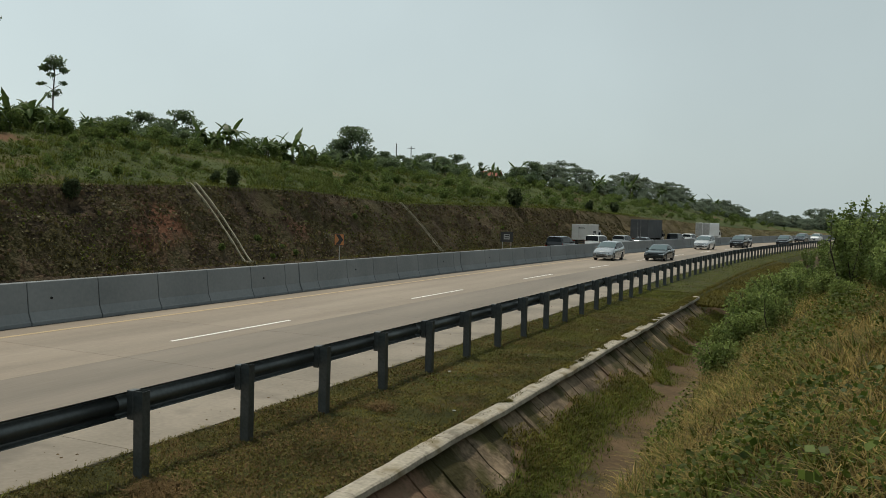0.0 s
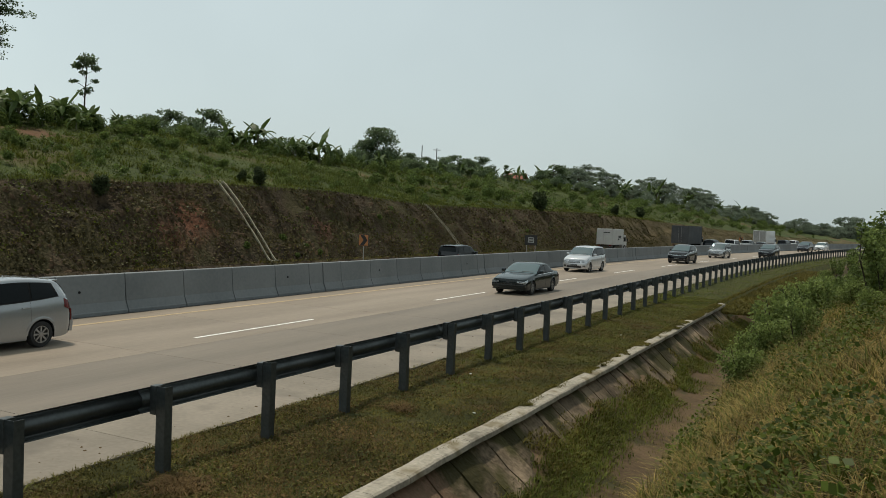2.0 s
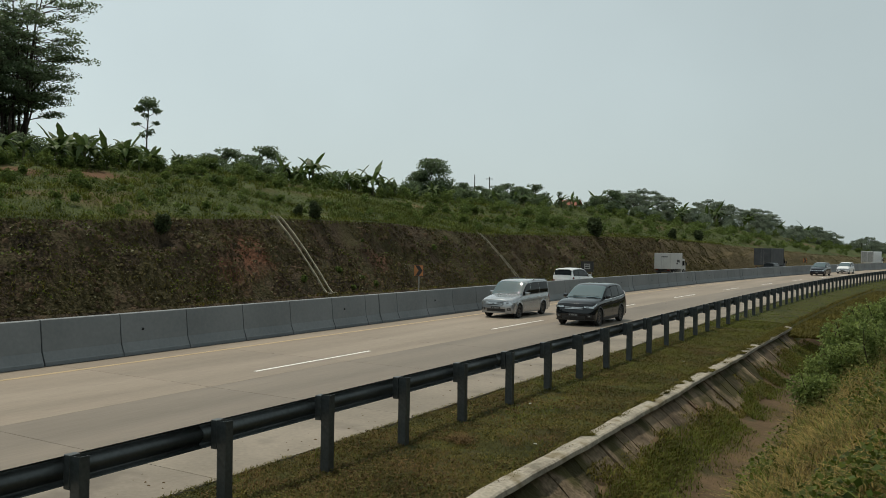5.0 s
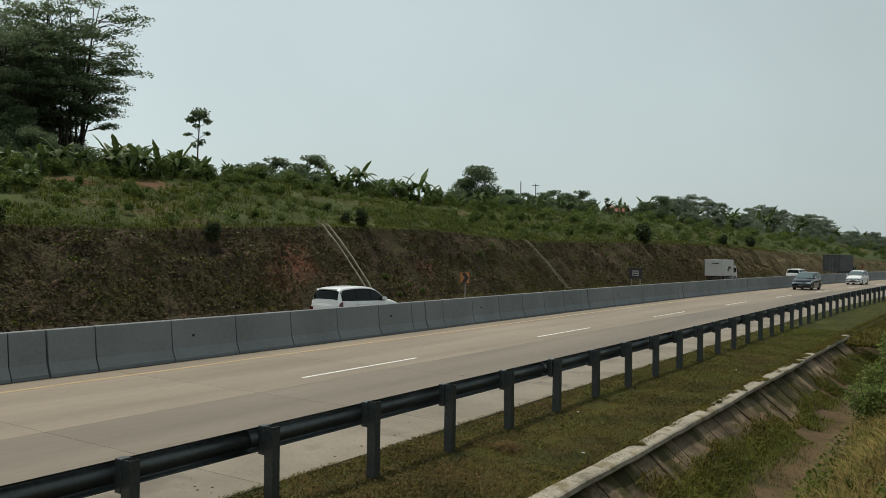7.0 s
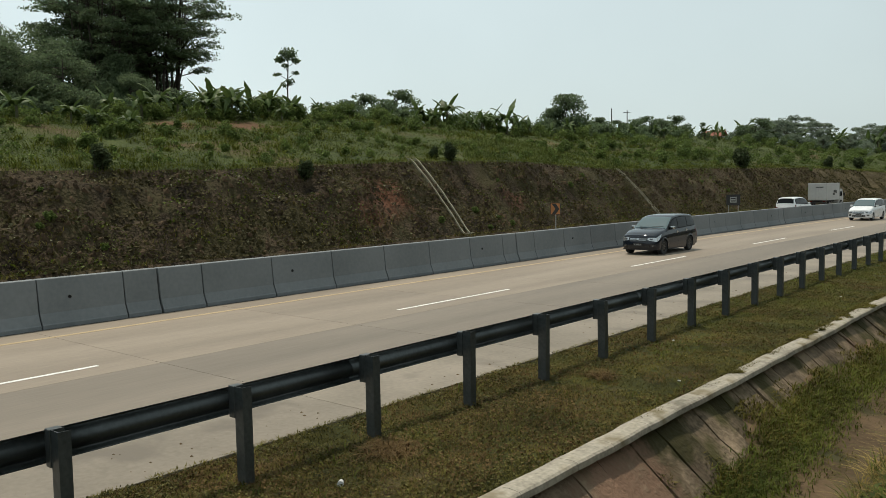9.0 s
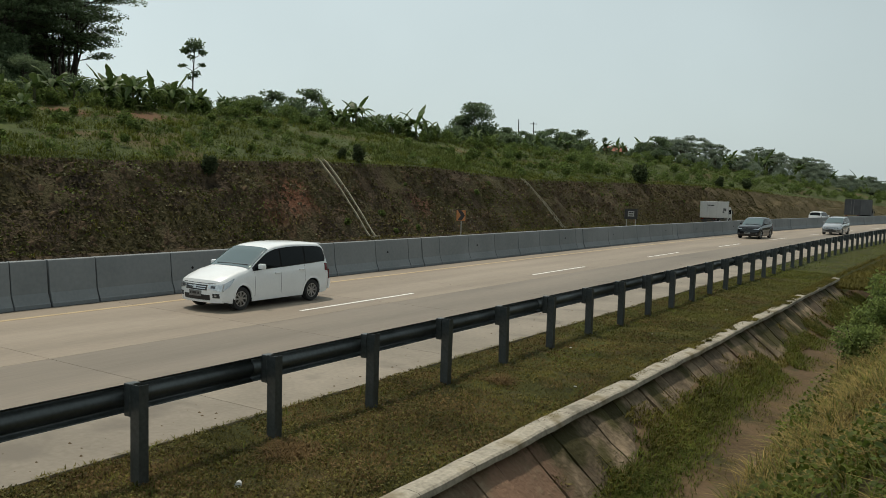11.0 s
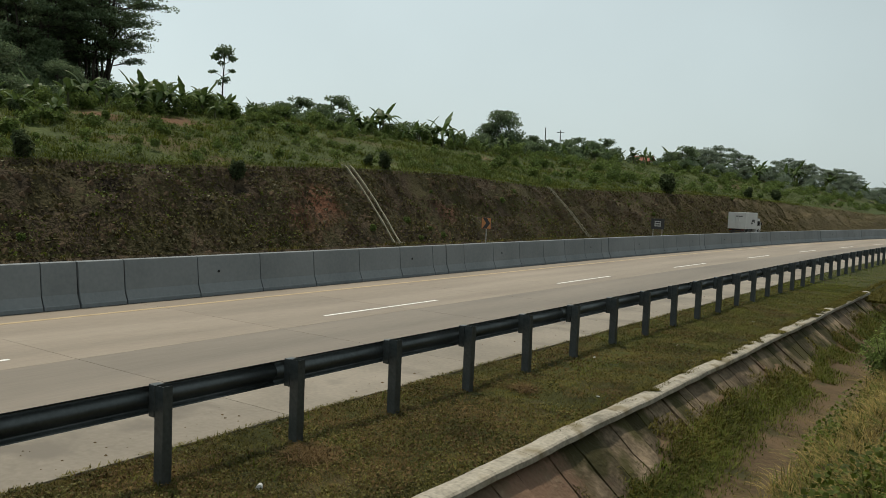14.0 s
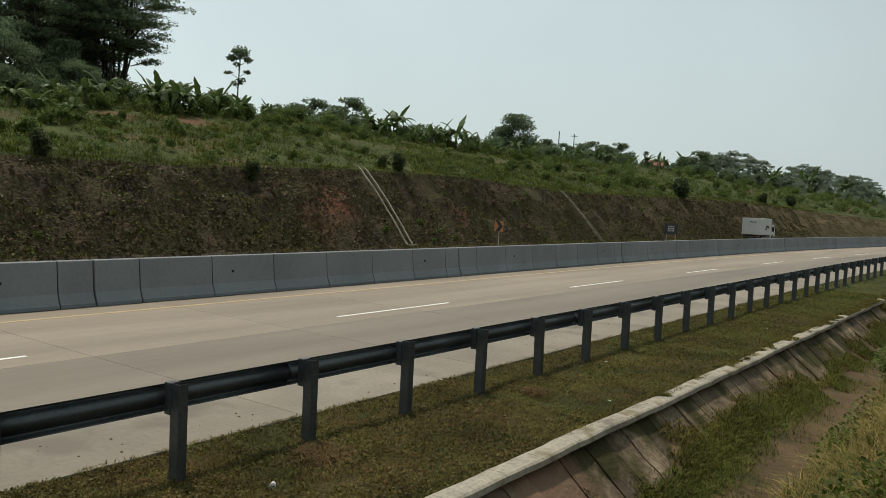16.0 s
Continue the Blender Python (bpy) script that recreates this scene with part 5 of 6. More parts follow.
# ---------------------------------------------------------------- vehicles
def paint(name, c, metal=0.4, rough=0.32, coat=0.6):
    m = material(name, tuple(v * 1.05 for v in c), tuple(v * 1.18 for v in c), 1.5, 20.0, rough, metal=metal, bump=0.0, coat=coat)
    m.node_tree.nodes["Principled BSDF"].inputs["Specular IOR Level"].default_value = 0.3
    return m


P_SILVER = paint("silver_car_paint", (0.47, 0.485, 0.50), 0.6, 0.25, 1.0)
P_PALE = paint("pale_silver_car_paint", (0.74, 0.75, 0.76), 0.5, 0.28, 1.0)
P_GREY = paint("warm_grey_car_paint", (0.45, 0.45, 0.44), 0.7)
P_WHITE = paint("white_car_paint", (0.95, 0.96, 0.96), 0.0)
P_BLACK = paint("black_car_paint", (0.006, 0.008, 0.011), 0.0, 0.10, 0.35)
P_NAVY = paint("dark_blue_grey_car_paint", (0.008, 0.013, 0.022), 0.0, 0.10, 0.35)
P_TEAL = paint("dark_teal_car_paint", (0.006, 0.016, 0.018), 0.0, 0.10, 0.25)
M_GLASS = glass_material("tinted_window_glass", (0.003, 0.005, 0.006))
M_GLASS.node_tree.nodes["Principled BSDF"].inputs["Specular IOR Level"].default_value = 0.16
M_SCREEN = glass_material("windscreen_glass", (0.055, 0.088, 0.094), 0.02)
M_SCREEN.node_tree.nodes["Principled BSDF"].inputs["Specular IOR Level"].default_value = 0.75
M_TYRE = material("tyre_rubber", (0.012, 0.012, 0.012), (0.03, 0.03, 0.03), 5.0, 40.0, 0.85, bump=0.1)
M_RIM = material("alloy_rim", (0.45, 0.45, 0.45), (0.65, 0.65, 0.65), 5.0, 40.0, 0.35, metal=0.8, bump=0.0)
M_TRIM = material("black_plastic_trim", (0.012, 0.012, 0.013), (0.03, 0.03, 0.03), 4.0, 40.0, 0.6, bump=0.0)
M_LENS = material("clear_lamp_lens", (0.5, 0.52, 0.54), (0.85, 0.87, 0.88), 9.0, 30.0, 0.10, metal=0.7, bump=0.0, coat=0.6)
M_BOWL = material("dark_lamp_bowl", (0.05, 0.05, 0.055), (0.16, 0.16, 0.17), 6.0, 40.0, 0.15, metal=0.6, bump=0.0)
M_DARK_RIM = material("dark_alloy_rim", (0.10, 0.10, 0.10), (0.2, 0.2, 0.2), 5.0, 40.0, 0.35, metal=0.8, bump=0.0)
M_TAIL = material("red_lamp_lens", (0.10, 0.006, 0.006), (0.17, 0.012, 0.012), 4.0, 40.0, 0.2, bump=0.0)
M_CHROME = material("chrome_trim", (0.6, 0.6, 0.6), (0.75, 0.75, 0.75), 4.0, 40.0, 0.12, metal=1.0, bump=0.0)

SHAPES = {
    # stations from nose to tail: y, top, belt, half width, half width of the roof
    "mpv": dict(L=4.25, wheels=(-1.32, 1.30), r=0.30, nose=0.30, rake=0.42, bow=0.22, tail=0.10, lamp=(0.24, 0.62), spoiler=True,
        rows=[(-2.10, .80, .72, .815, .74), (-1.90, .90, .80, .83, .76), (-1.50, .995, .90, .835, .76), (-1.08, 1.07, .96, .835, .74), (-0.70, 1.30, .985, .835, .70), (-0.30, 1.545, 1.0, .835, .655),
              (0.05, 1.625, 1.01, .835, .64), (0.6, 1.66, 1.03, .835, .635), (1.3, 1.64, 1.055, .83, .63), (1.80, 1.60, 1.075, .82, .62), (1.96, 1.50, 1.075, .815, .62), (2.08, 1.15, 1.06, .81, .66), (2.12, .92, .88, .80, .70)],
        screen=(-1.04, -0.28), rear=(1.93, 2.07), glass=(-0.86, 1.90), pillars=(0.10, 1.02), slant=-0.05, doors=(-0.86, 0.08, 1.0)),
    "wedge": dict(L=4.35, wheels=(-1.38, 1.28), r=0.30, nose=0.34, rake=0.50, bow=0.26, tail=0.12, lamp=(0.22, 0.70), spoiler=True,
        rows=[(-2.15, .76, .68, .815, .74), (-1.92, .86, .78, .83, .77), (-1.50, .965, .88, .84, .77), (-1.02, 1.06, .95, .84, .75), (-0.60, 1.30, .98, .84, .70), (-0.18, 1.50, 1.0, .84, .645),
              (0.2, 1.575, 1.02, .84, .63), (0.7, 1.60, 1.04, .84, .625), (1.3, 1.57, 1.08, .835, .62), (1.78, 1.50, 1.12, .825, .60), (1.96, 1.38, 1.12, .82, .60), (2.12, 1.12, 1.05, .815, .66), (2.17, .90, .86, .80, .70)],
        screen=(-0.98, -0.16), rear=(1.88, 2.08), glass=(-0.80, 1.74), pillars=(0.14, 1.02), slant=0.16, doors=(-0.84, 0.12, 1.0)),
    "suv": dict(L=4.50, wheels=(-1.42, 1.33), r=0.335, nose=0.28, rake=0.36, bow=0.22, tail=0.10, lamp=(0.26, 0.60), spoiler=True,
        rows=[(-2.22, .88, .80, .855, .78), (-2.0, .99, .90, .875, .80), (-1.55, 1.08, .985, .88, .80), (-1.10, 1.15, 1.03, .88, .78), (-0.72, 1.38, 1.055, .88, .73), (-0.32, 1.61, 1.07, .88, .685),
              (0.05, 1.70, 1.08, .88, .67), (0.7, 1.735, 1.10, .88, .665), (1.5, 1.71, 1.125, .875, .66), (1.95, 1.665, 1.14, .865, .65), (2.10, 1.54, 1.14, .86, .65), (2.22, 1.18, 1.10, .855, .70), (2.26, .94, .90, .84, .74)],
        screen=(-1.06, -0.30), rear=(2.07, 2.21), glass=(-0.86, 2.02), pillars=(0.10, 1.08), slant=0.02, doors=(-0.88, 0.08, 1.06)),
    "cross": dict(L=4.47, wheels=(-1.42, 1.33), r=0.35, nose=0.22, rake=0.30, bow=0.20, tail=0.16, lamp=(0.10, 0.55), spoiler=True,
        rows=[(-2.22, .92, .85, .855, .78), (-2.0, 1.02, .94, .875, .80), (-1.55, 1.09, 1.0, .88, .80), (-1.05, 1.14, 1.04, .88, .78), (-0.66, 1.36, 1.065, .88, .73), (-0.22, 1.60, 1.08, .88, .68),
              (0.15, 1.68, 1.09, .88, .665), (0.7, 1.70, 1.11, .88, .66), (1.4, 1.67, 1.15, .875, .65), (1.86, 1.60, 1.20, .865, .64), (2.04, 1.46, 1.20, .86, .64), (2.18, 1.20, 1.10, .855, .70), (2.23, .94, .90, .84, .74)],
        screen=(-1.02, -0.20), rear=(1.97, 2.16), glass=(-0.82, 1.88), pillars=(0.14, 1.08), slant=0.12, doors=(-0.86, 0.12, 1.06)),
    "van": dict(L=4.45, wheels=(-1.42, 1.28), r=0.32, nose=0.18, rake=0.26, bow=0.14, tail=0.04, lamp=(0.16, 0.42), spoiler=False,
        rows=[(-2.20, .84, .77, .80, .74), (-2.0, .91, .83, .825, .76), (-1.55, .98, .90, .83, .77), (-1.16, 1.05, .95, .83, .75), (-0.80, 1.36, .975, .83, .71), (-0.52, 1.60, .99, .83, .685),
              (-0.2, 1.69, 1.0, .83, .675), (0.5, 1.72, 1.01, .83, .67), (1.4, 1.72, 1.02, .83, .67), (1.98, 1.70, 1.03, .825, .665), (2.10, 1.60, 1.03, .82, .665), (2.17, 1.10, 1.0, .82, .72), (2.20, .88, .84, .80, .74)],
        screen=(-1.12, -0.50), rear=(2.06, 2.165), glass=(-0.98, 1.98), pillars=(-0.10, 0.90), slant=0.0, doors=(-1.0, -0.12, 0.88)),
    "sedan": dict(L=4.62, wheels=(-1.38, 1.32), r=0.30, nose=0.16, rake=0.20, bow=0.16, tail=0.08, lamp=(0.16, 0.36), spoiler=False,
        rows=[(-2.28, .70, .64, .81, .76), (-2.05, .76, .70, .83, .78), (-1.5, .84, .78, .845, .79), (-0.95, .915, .86, .845, .77), (-0.55, 1.10, .885, .845, .72), (-0.12, 1.30, .90, .845, .655),
              (0.2, 1.355, .905, .845, .64), (0.6, 1.36, .91, .845, .635), (0.95, 1.31, .915, .845, .64), (1.30, 1.13, .92, .845, .68), (1.55, .99, .915, .84, .74), (1.9, .965, .90, .83, .75), (2.22, .94, .88, .815, .75), (2.30, .86, .80, .80, .74)],
        screen=(-0.91, -0.10), rear=(0.98, 1.50), glass=(-0.74, 1.34), pillars=(0.28,), slant=0.0, doors=(-0.72, 0.27, 1.12)),
}


def smooth_at(rows, y, i):
    """Monotone cubic interpolation of column i of the stations."""
    y = max(rows[0][0], min(rows[-1][0], y))
    for k in range(len(rows) - 1):
        if y <= rows[k + 1][0]:
            break

    def slope(j):
        if j == 0 or j == len(rows) - 1:
            a, b = (0, 1) if j == 0 else (j - 1, j)
            return (rows[b][i] - rows[a][i]) / (rows[b][0] - rows[a][0])
        h0, h1 = rows[j][0] - rows[j - 1][0], rows[j + 1][0] - rows[j][0]
        d0, d1 = (rows[j][i] - rows[j - 1][i]) / h0, (rows[j + 1][i] - rows[j][i]) / h1
        return 0.0 if d0 * d1 <= 0 else 2 * d0 * d1 / (d0 + d1)
    a, b = rows[k], rows[k + 1]
    h = b[0] - a[0]
    u = (y - a[0]) / h
    m0, m1 = slope(k) * h, slope(k + 1) * h
    return (2 * u ** 3 - 3 * u * u + 1) * a[i] + (u ** 3 - 2 * u * u + u) * m0 + (-2 * u ** 3 + 3 * u * u) * b[i] + (u ** 3 - u * u) * m1


def ease(v):
    v = max(0.0, min(1.0, v))
    return v * v * (3 - 2 * v)


class Skin:
    """The painted skin of a car: a section at each station, bowed and raked at the nose and the tail."""

    def __init__(self, sh):
        self.sh, self.rows = sh, sh["rows"]
        self.front, self.back = self.rows[0][0], self.rows[-1][0]
        self.w = self.rows[6][3]

    def section(self, y):
        top, belt, w, rw = (smooth_at(self.rows, y, i) for i in (1, 2, 3, 4))
        end = min(y - self.front, self.back - y)
        pinch = 1 - 0.055 * (1 - min(1.0, max(0.0, end) / 0.14)) ** 2
        low = 0.20 + 0.07 * (1 - min(1.0, max(0.0, end) / 0.35)) ** 2
        return top, belt, w * pinch, rw * pinch, low

    def side_x(self, y, z):
        """Half width of the lower body at height z."""
        top, belt, w, rw, low = self.section(y)
        mid = low + (belt - low) * 0.52
        if z < mid:
            k = (mid - z) / (mid - low)
            return w * (1 - 0.03 * k * k - 0.05 * max(0.0, k - 0.75) * 4 * max(0.0, k - 0.75))
        k = (z - mid) / max(belt - mid, 0.01)
        return w * (1 - 0.012 * k - 0.045 * k ** 4)

    def upper(self, y, t):
        """A point over the belt: t 0 at the belt, 1 at the edge of the roof, 2 on the middle line."""
        top, belt, w, rw, low = self.section(y)
        x0 = w * 0.943
        edge = max(belt + 0.012, top - 0.085)
        xe = min(rw + 0.03, x0 - 0.01)
        if t <= 1:
            return x0 + (xe - x0) * t + 0.018 * math.sin(math.pi * t) * min(1, (edge - belt) / 0.3), belt + (edge - belt) * t
        a = (t - 1) * math.pi / 2
        return xe * math.cos(a) ** 0.62, edge + (top - edge) * math.sin(a) ** 0.75

    def place(self, x, y, z):
        """Bows and rakes the ends."""
        sh, k = self.sh, abs(x) / self.w
        d = ease((self.front + 0.95 - y) / 0.95)
        y2 = y + d * (sh["bow"] * k ** 2.6 + sh["rake"] * max(0.0, z - 0.56) ** 1.25 + 0.25 * max(0.0, 0.40 - z))
        e = ease((y - self.back + 0.7) / 0.7)
        y2 -= e * (0.12 * k ** 3 + sh["tail"] * max(0.0, z - 0.75) * (0.4 if z > 1.1 else 1) + 0.2 * max(0.0, 0.42 - z))
        return Vector((x, y2, z))

    def lower_clip(self, y, z):
        for wy in self.sh["wheels"]:
            R = self.sh["r"] + 0.065
            if abs(y - wy) < R:
                z = max(z, self.sh["r"] + math.sqrt(R * R - (y - wy) ** 2))
        return z

    def ring(self, y):
        top, belt, w, rw, low = self.section(y)
        lo = self.lower_clip(y, low)
        pts = [(0, lo), (self.side_x(y, lo) * 0.9, lo)]
        for k in (0.0, 0.06, 0.16, 0.34, 0.52, 0.70, 0.82, 0.92, 1.0):
            z = low + (belt - low) * k
            z = max(z, lo + 0.002 * k)
            pts.append((self.side_x(y, z), z))
        for t in (0.06, 0.3, 0.6, 0.9, 1.0, 1.12, 1.3, 1.5, 1.72, 1.86, 2.0):
            pts.append(self.upper(y, t))
        pts[-1] = (0, top)
        return pts

    def grid(self, rows, off):
        """A patch from rows of (x, y, z) on the skin, set proud by off, with a rim that turns in."""
        bm = bmesh.new()
        vs = [[bm.verts.new(self.place(*p)) for p in row] for row in rows]
        for a, b in zip(vs, vs[1:]):
            for j in range(len(a) - 1):
                bm.faces.new((a[j], a[j + 1], b[j + 1], b[j]))
        bm.normal_update()
        c = Vector((0, 0, 0.62))
        if sum(f.normal.dot(f.calc_center_median() - Vector((0, c.y, c.z)) - Vector((0, f.calc_center_median().y * 0.75, 0))) for f in bm.faces) < 0:
            bmesh.ops.reverse_faces(bm, faces=bm.faces)
            bm.normal_update()
        moved = {p: p.normal.copy() for p in bm.verts}
        for p, nrm in moved.items():
            p.co += nrm * off
        rim = [e for e in bm.edges if e.is_boundary]
        ext = bmesh.ops.extrude_edge_only(bm, edges=rim)
        for p in (g for g in ext["geom"] if isinstance(g, bmesh.types.BMVert)):
            near = min(moved, key=lambda q: (q.co - p.co).length)
            p.co -= moved[near] * (off + 0.012)
        return bm

    def side(self, y0, y1, low, high, off, n=8, m=3, slant=0.0):
        """A patch of the flank. low and high: heights, or functions of the station."""
        lo, hi = (v if callable(v) else (lambda y, v=v: v) for v in (low, high))
        rows = []
        for y in np.linspace(y0, y1, n):
            rows.append([(self.side_x(y, z), y + slant * k, z) for k, z in ((k, lo(y) + (hi(y) - lo(y)) * k) for k in np.linspace(0, 1, m))])
        return self.grid(rows, off)

    def cabin(self, y0, y1, t0, t1, off, n=10, slant=0.0):
        """A patch of the cabin's flank between two stations."""
        rows = []
        for u in np.linspace(0, 1, n):
            row = []
            for t in np.linspace(t0, t1, 5):
                y = y0 + (y1 - y0) * u - slant * t * u
                x, z = self.upper(y, t)
                row.append((x, y, z))
            rows.append(row)
        return self.grid(rows, off)

    def over(self, y0, y1, t0, off, n=9):
        """A patch right across the hood, screen, roof or hatch."""
        ts = list(np.linspace(t0, 2.0, 8))
        rows = []
        for y in np.linspace(y0, y1, n):
            half = [self.upper(y, t) for t in ts]
            half[-1] = (0.0, smooth_at(self.rows, y, 1))
            rows.append([(x, y, z) for x, z in half] + [(-x, y, z) for x, z in reversed(half[:-1])])
        return self.grid(rows, off)

    def face(self, x0, x1, low, high, off, n=7, m=3, rear=False):
        """A patch of the front (or the back) between two half widths. low and high: functions of x."""
        lo, hi = (v if callable(v) else (lambda x, v=v: v) for v in (low, high))
        y = self.back if rear else self.front
        rows = [[(x, y, lo(x) + (hi(x) - lo(x)) * k) for k in np.linspace(0, 1, m)] for x in np.linspace(x0, x1, n)]
        bm = bmesh.new()
        d = 1 if rear else -1
        layers = []
        for o in (off, -0.03):
            layers.append([[bm.verts.new(self.place(*p) + Vector((0, d * o, 0))) for p in row] for row in rows])
        top, base = layers
        for a, b in zip(top, top[1:]):
            for j in range(m - 1):
                bm.faces.new((a[j], a[j + 1], b[j + 1], b[j]))
        edge = [(i, 0) for i in range(n)] + [(n - 1, j) for j in range(1, m)] + [(i, m - 1) for i in range(n - 2, -1, -1)] + [(0, j) for j in range(m - 2, 0, -1)]
        for (i, j), (k, l) in zip(edge, edge[1:] + edge[:1]):
            bm.faces.new((top[i][j], top[k][l], base[k][l], base[i][j]))
        return bm


def mirrored(bm):
    for p in bm.verts:
        p.co.x = -p.co.x
    bmesh.ops.reverse_faces(bm, faces=bm.faces)
    return bm


def add_wheel(parent, x, y, r, w=0.20, spokes=8, rim=None):
    side = 1 if x > 0 else -1
    bm = bmesh.new()
    prof = [(r * 0.62, w / 2 - 0.02), (r * 0.70, w / 2), (r * 0.93, w / 2), (r, w / 2 - 0.035), (r, -w / 2 + 0.035), (r * 0.93, -w / 2), (r * 0.62, -w / 2)]
    rings = []
    for i in range(22):
        a = i / 22 * 6.2832
        rings.append([bm.verts.new((side * h, math.cos(a) * q, math.sin(a) * q)) for q, h in prof])
    for i in range(22):
        for j in range(len(prof) - 1):
            bm.faces.new((rings[i][j], rings[i][j + 1], rings[(i + 1) % 22][j + 1], rings[(i + 1) % 22][j]))
    wh = part("wheel", bm, M_TYRE, parent, "black tyre", smooth=True)
    wh.matrix_basis = pose(x, y, r)
    bm = bmesh.new()
    rod(bm, (side * (w / 2 - 0.075), 0, 0), (side * (w / 2 - 0.06), 0, 0), r * 0.63, n=22)
    part("brake_dish", bm, M_TRIM, wh)
    bm = bmesh.new()
    rod(bm, (side * (w / 2 - 0.06), 0, 0), (side * (w / 2 - 0.012), 0, 0), r * 0.15, n=10)
    for i in range(spokes):
        a = i / spokes * 6.2832
        m = pose(0, 0, 0, math.degrees(a), 0, 0)
        g = bmesh.ops.create_cube(bm, size=1.0, matrix=m @ Matrix.Translation((side * (w / 2 - 0.035), r * 0.37, 0)) @ Matrix.Diagonal((0.03, r * 0.50, r * 0.12, 1)))
    for q in (r * 0.60,):
        ring = []
        for i in range(22):
            a = i / 22 * 6.2832
            ring.append([bm.verts.new((side * h, math.cos(a) * qq, math.sin(a) * qq)) for qq, h in ((q, w / 2 - 0.05), (q, w / 2 - 0.012), (q + r * 0.05, w / 2 - 0.012), (q + r * 0.05, w / 2 - 0.05))])
        for i in range(22):
            for j in range(4):
                bm.faces.new((ring[i][j], ring[i][(j + 1) % 4], ring[(i + 1) % 22][(j + 1) % 4], ring[(i + 1) % 22][j]))
    part("rim", bm, rim or M_RIM, wh, "spoked metal rim")
    return wh


def make_car(name, kind, mat, label, category="car", rails=False, chrome=False, size=1.0, plate_mat=None, belt_line=False, moulding=None, cladding=None, grille="bars", rim=None, black_pillars=True):
    """A car, its nose towards -y."""
    sh = SHAPES[kind]
    sk = Skin(sh)
    t = thing(name, label, category)
    front, back, w = sk.front, sk.back, sk.w
    ys = set(np.round(np.linspace(front, back, 44), 3)) | {r[0] for r in sh["rows"]} | {front + d for d in (0.02, 0.05, 0.09, 0.14)} | {back - d for d in (0.02, 0.05, 0.09, 0.14)}
    for wy in sh["wheels"]:
        R = sh["r"] + 0.065
        ys |= {round(wy + R * k, 3) for k in (-1.001, -0.99, -0.94, -0.82, -0.65, -0.45, -0.2, 0, 0.2, 0.45, 0.65, 0.82, 0.94, 0.99, 1.001)}
    ys = sorted(y for y in ys if front <= y <= back)
    bm = bmesh.new()
    rings = []
    for y in ys:
        half = sk.ring(y)
        full = half + [(-x, z) for x, z in reversed(half[1:-1])]
        rings.append([bm.verts.new(sk.place(x, y, z)) for x, z in full])
    n, h = len(rings[0]), len(sk.ring(0))
    for a, b in zip(rings, rings[1:]):
        for j in range(n):
            f = bm.faces.new((a[j], a[(j + 1) % n], b[(j + 1) % n], b[j]))
            f.material_index = 1 if j in (0, 1, n - 1, n - 2) else 0
    for end in (0, -1):
        ring, y = rings[end], ys[end]
        prev = None
        for j in range(1, h - 1):
            l, r = ring[j], ring[n - j]
            row = [l] + [bm.verts.new(sk.place(l.co.x * k, y, l.co.z)) for k in (0.8, 0.55, 0.28, 0, -0.28, -0.55, -0.8)] + [r]
            if prev:
                for i in range(8):
                    bm.faces.new((prev[i], prev[i + 1], row[i + 1], row[i]))
            prev = row
        for i in range(8):
            bm.faces.new((prev[i], prev[i + 1], ring[h - 1]))
    body = part("body", bm, (mat, M_TRIM), t, smooth=True)
    body.data.set_sharp_from_angle(angle=radians(50))
    belt = lambda y: smooth_at(sh["rows"], y, 2)
    top = lambda y: smooth_at(sh["rows"], y, 1)
    # glass
    part("windscreen", sk.over(sh["screen"][0], sh["screen"][1], 1.16, 0.010), M_SCREEN, t, "raked glass windscreen", True)
    part("rear_window", sk.over(sh["rear"][0], sh["rear"][1], 1.22, 0.010), M_GLASS, t, "tinted rear glass", True)
    g0, g1 = sh["glass"]
    cuts = [g0, *sh["pillars"], g1]
    for flip in (False, True):
        g = sk.cabin(g0 - 0.05, g1 + 0.05, 0.015, 0.955, 0.004, 18, sh["slant"])
        part("window_surround", mirrored(g) if flip else g, M_DARK if black_pillars else mat, t, "dark window surround", True)
        for a, b in zip(cuts, cuts[1:]):
            last = b == g1
            g = sk.cabin(a + 0.025, b - 0.025, 0.07, 0.90, 0.011, 10, sh["slant"] if last else 0.0)
            part("side_window", mirrored(g) if flip else g, M_GLASS, t, "tinted side glass", True)
        if belt_line:
            g = sk.side(g0 + 0.05, g1 + 0.1, lambda y: belt(y) - 0.034, lambda y: belt(y) - 0.014, 0.016, 14, 2)
            part("belt_trim", mirrored(g) if flip else g, P_PALE, t, "bright trim under the windows")
            if sh["slant"] > 0.05:
                g = bmesh.new()
                ends = [Vector((x + 0.016, yy, z)) for yy, (x, z) in ((yy, sk.upper(yy, tt)) for yy, tt in ((g1 - 0.02, 0.0), (g1 + 0.06, 0.25), (g1 + 0.13, 0.62)))]
                for a, b in zip(ends, ends[1:]):
                    rod(g, a, b, 0.011, n=6)
                part("pillar_trim", mirrored(g) if flip else g, P_PALE, t)
        for d in sh["doors"]:
            z0 = sk.lower_clip(d, 0.30)
            g = sk.side(d - 0.004, d + 0.004, z0 + 0.02, lambda y: belt(y) - 0.01, 0.0015, 2, 6)
            part("door_seam", mirrored(g) if flip else g, M_TRIM, t)
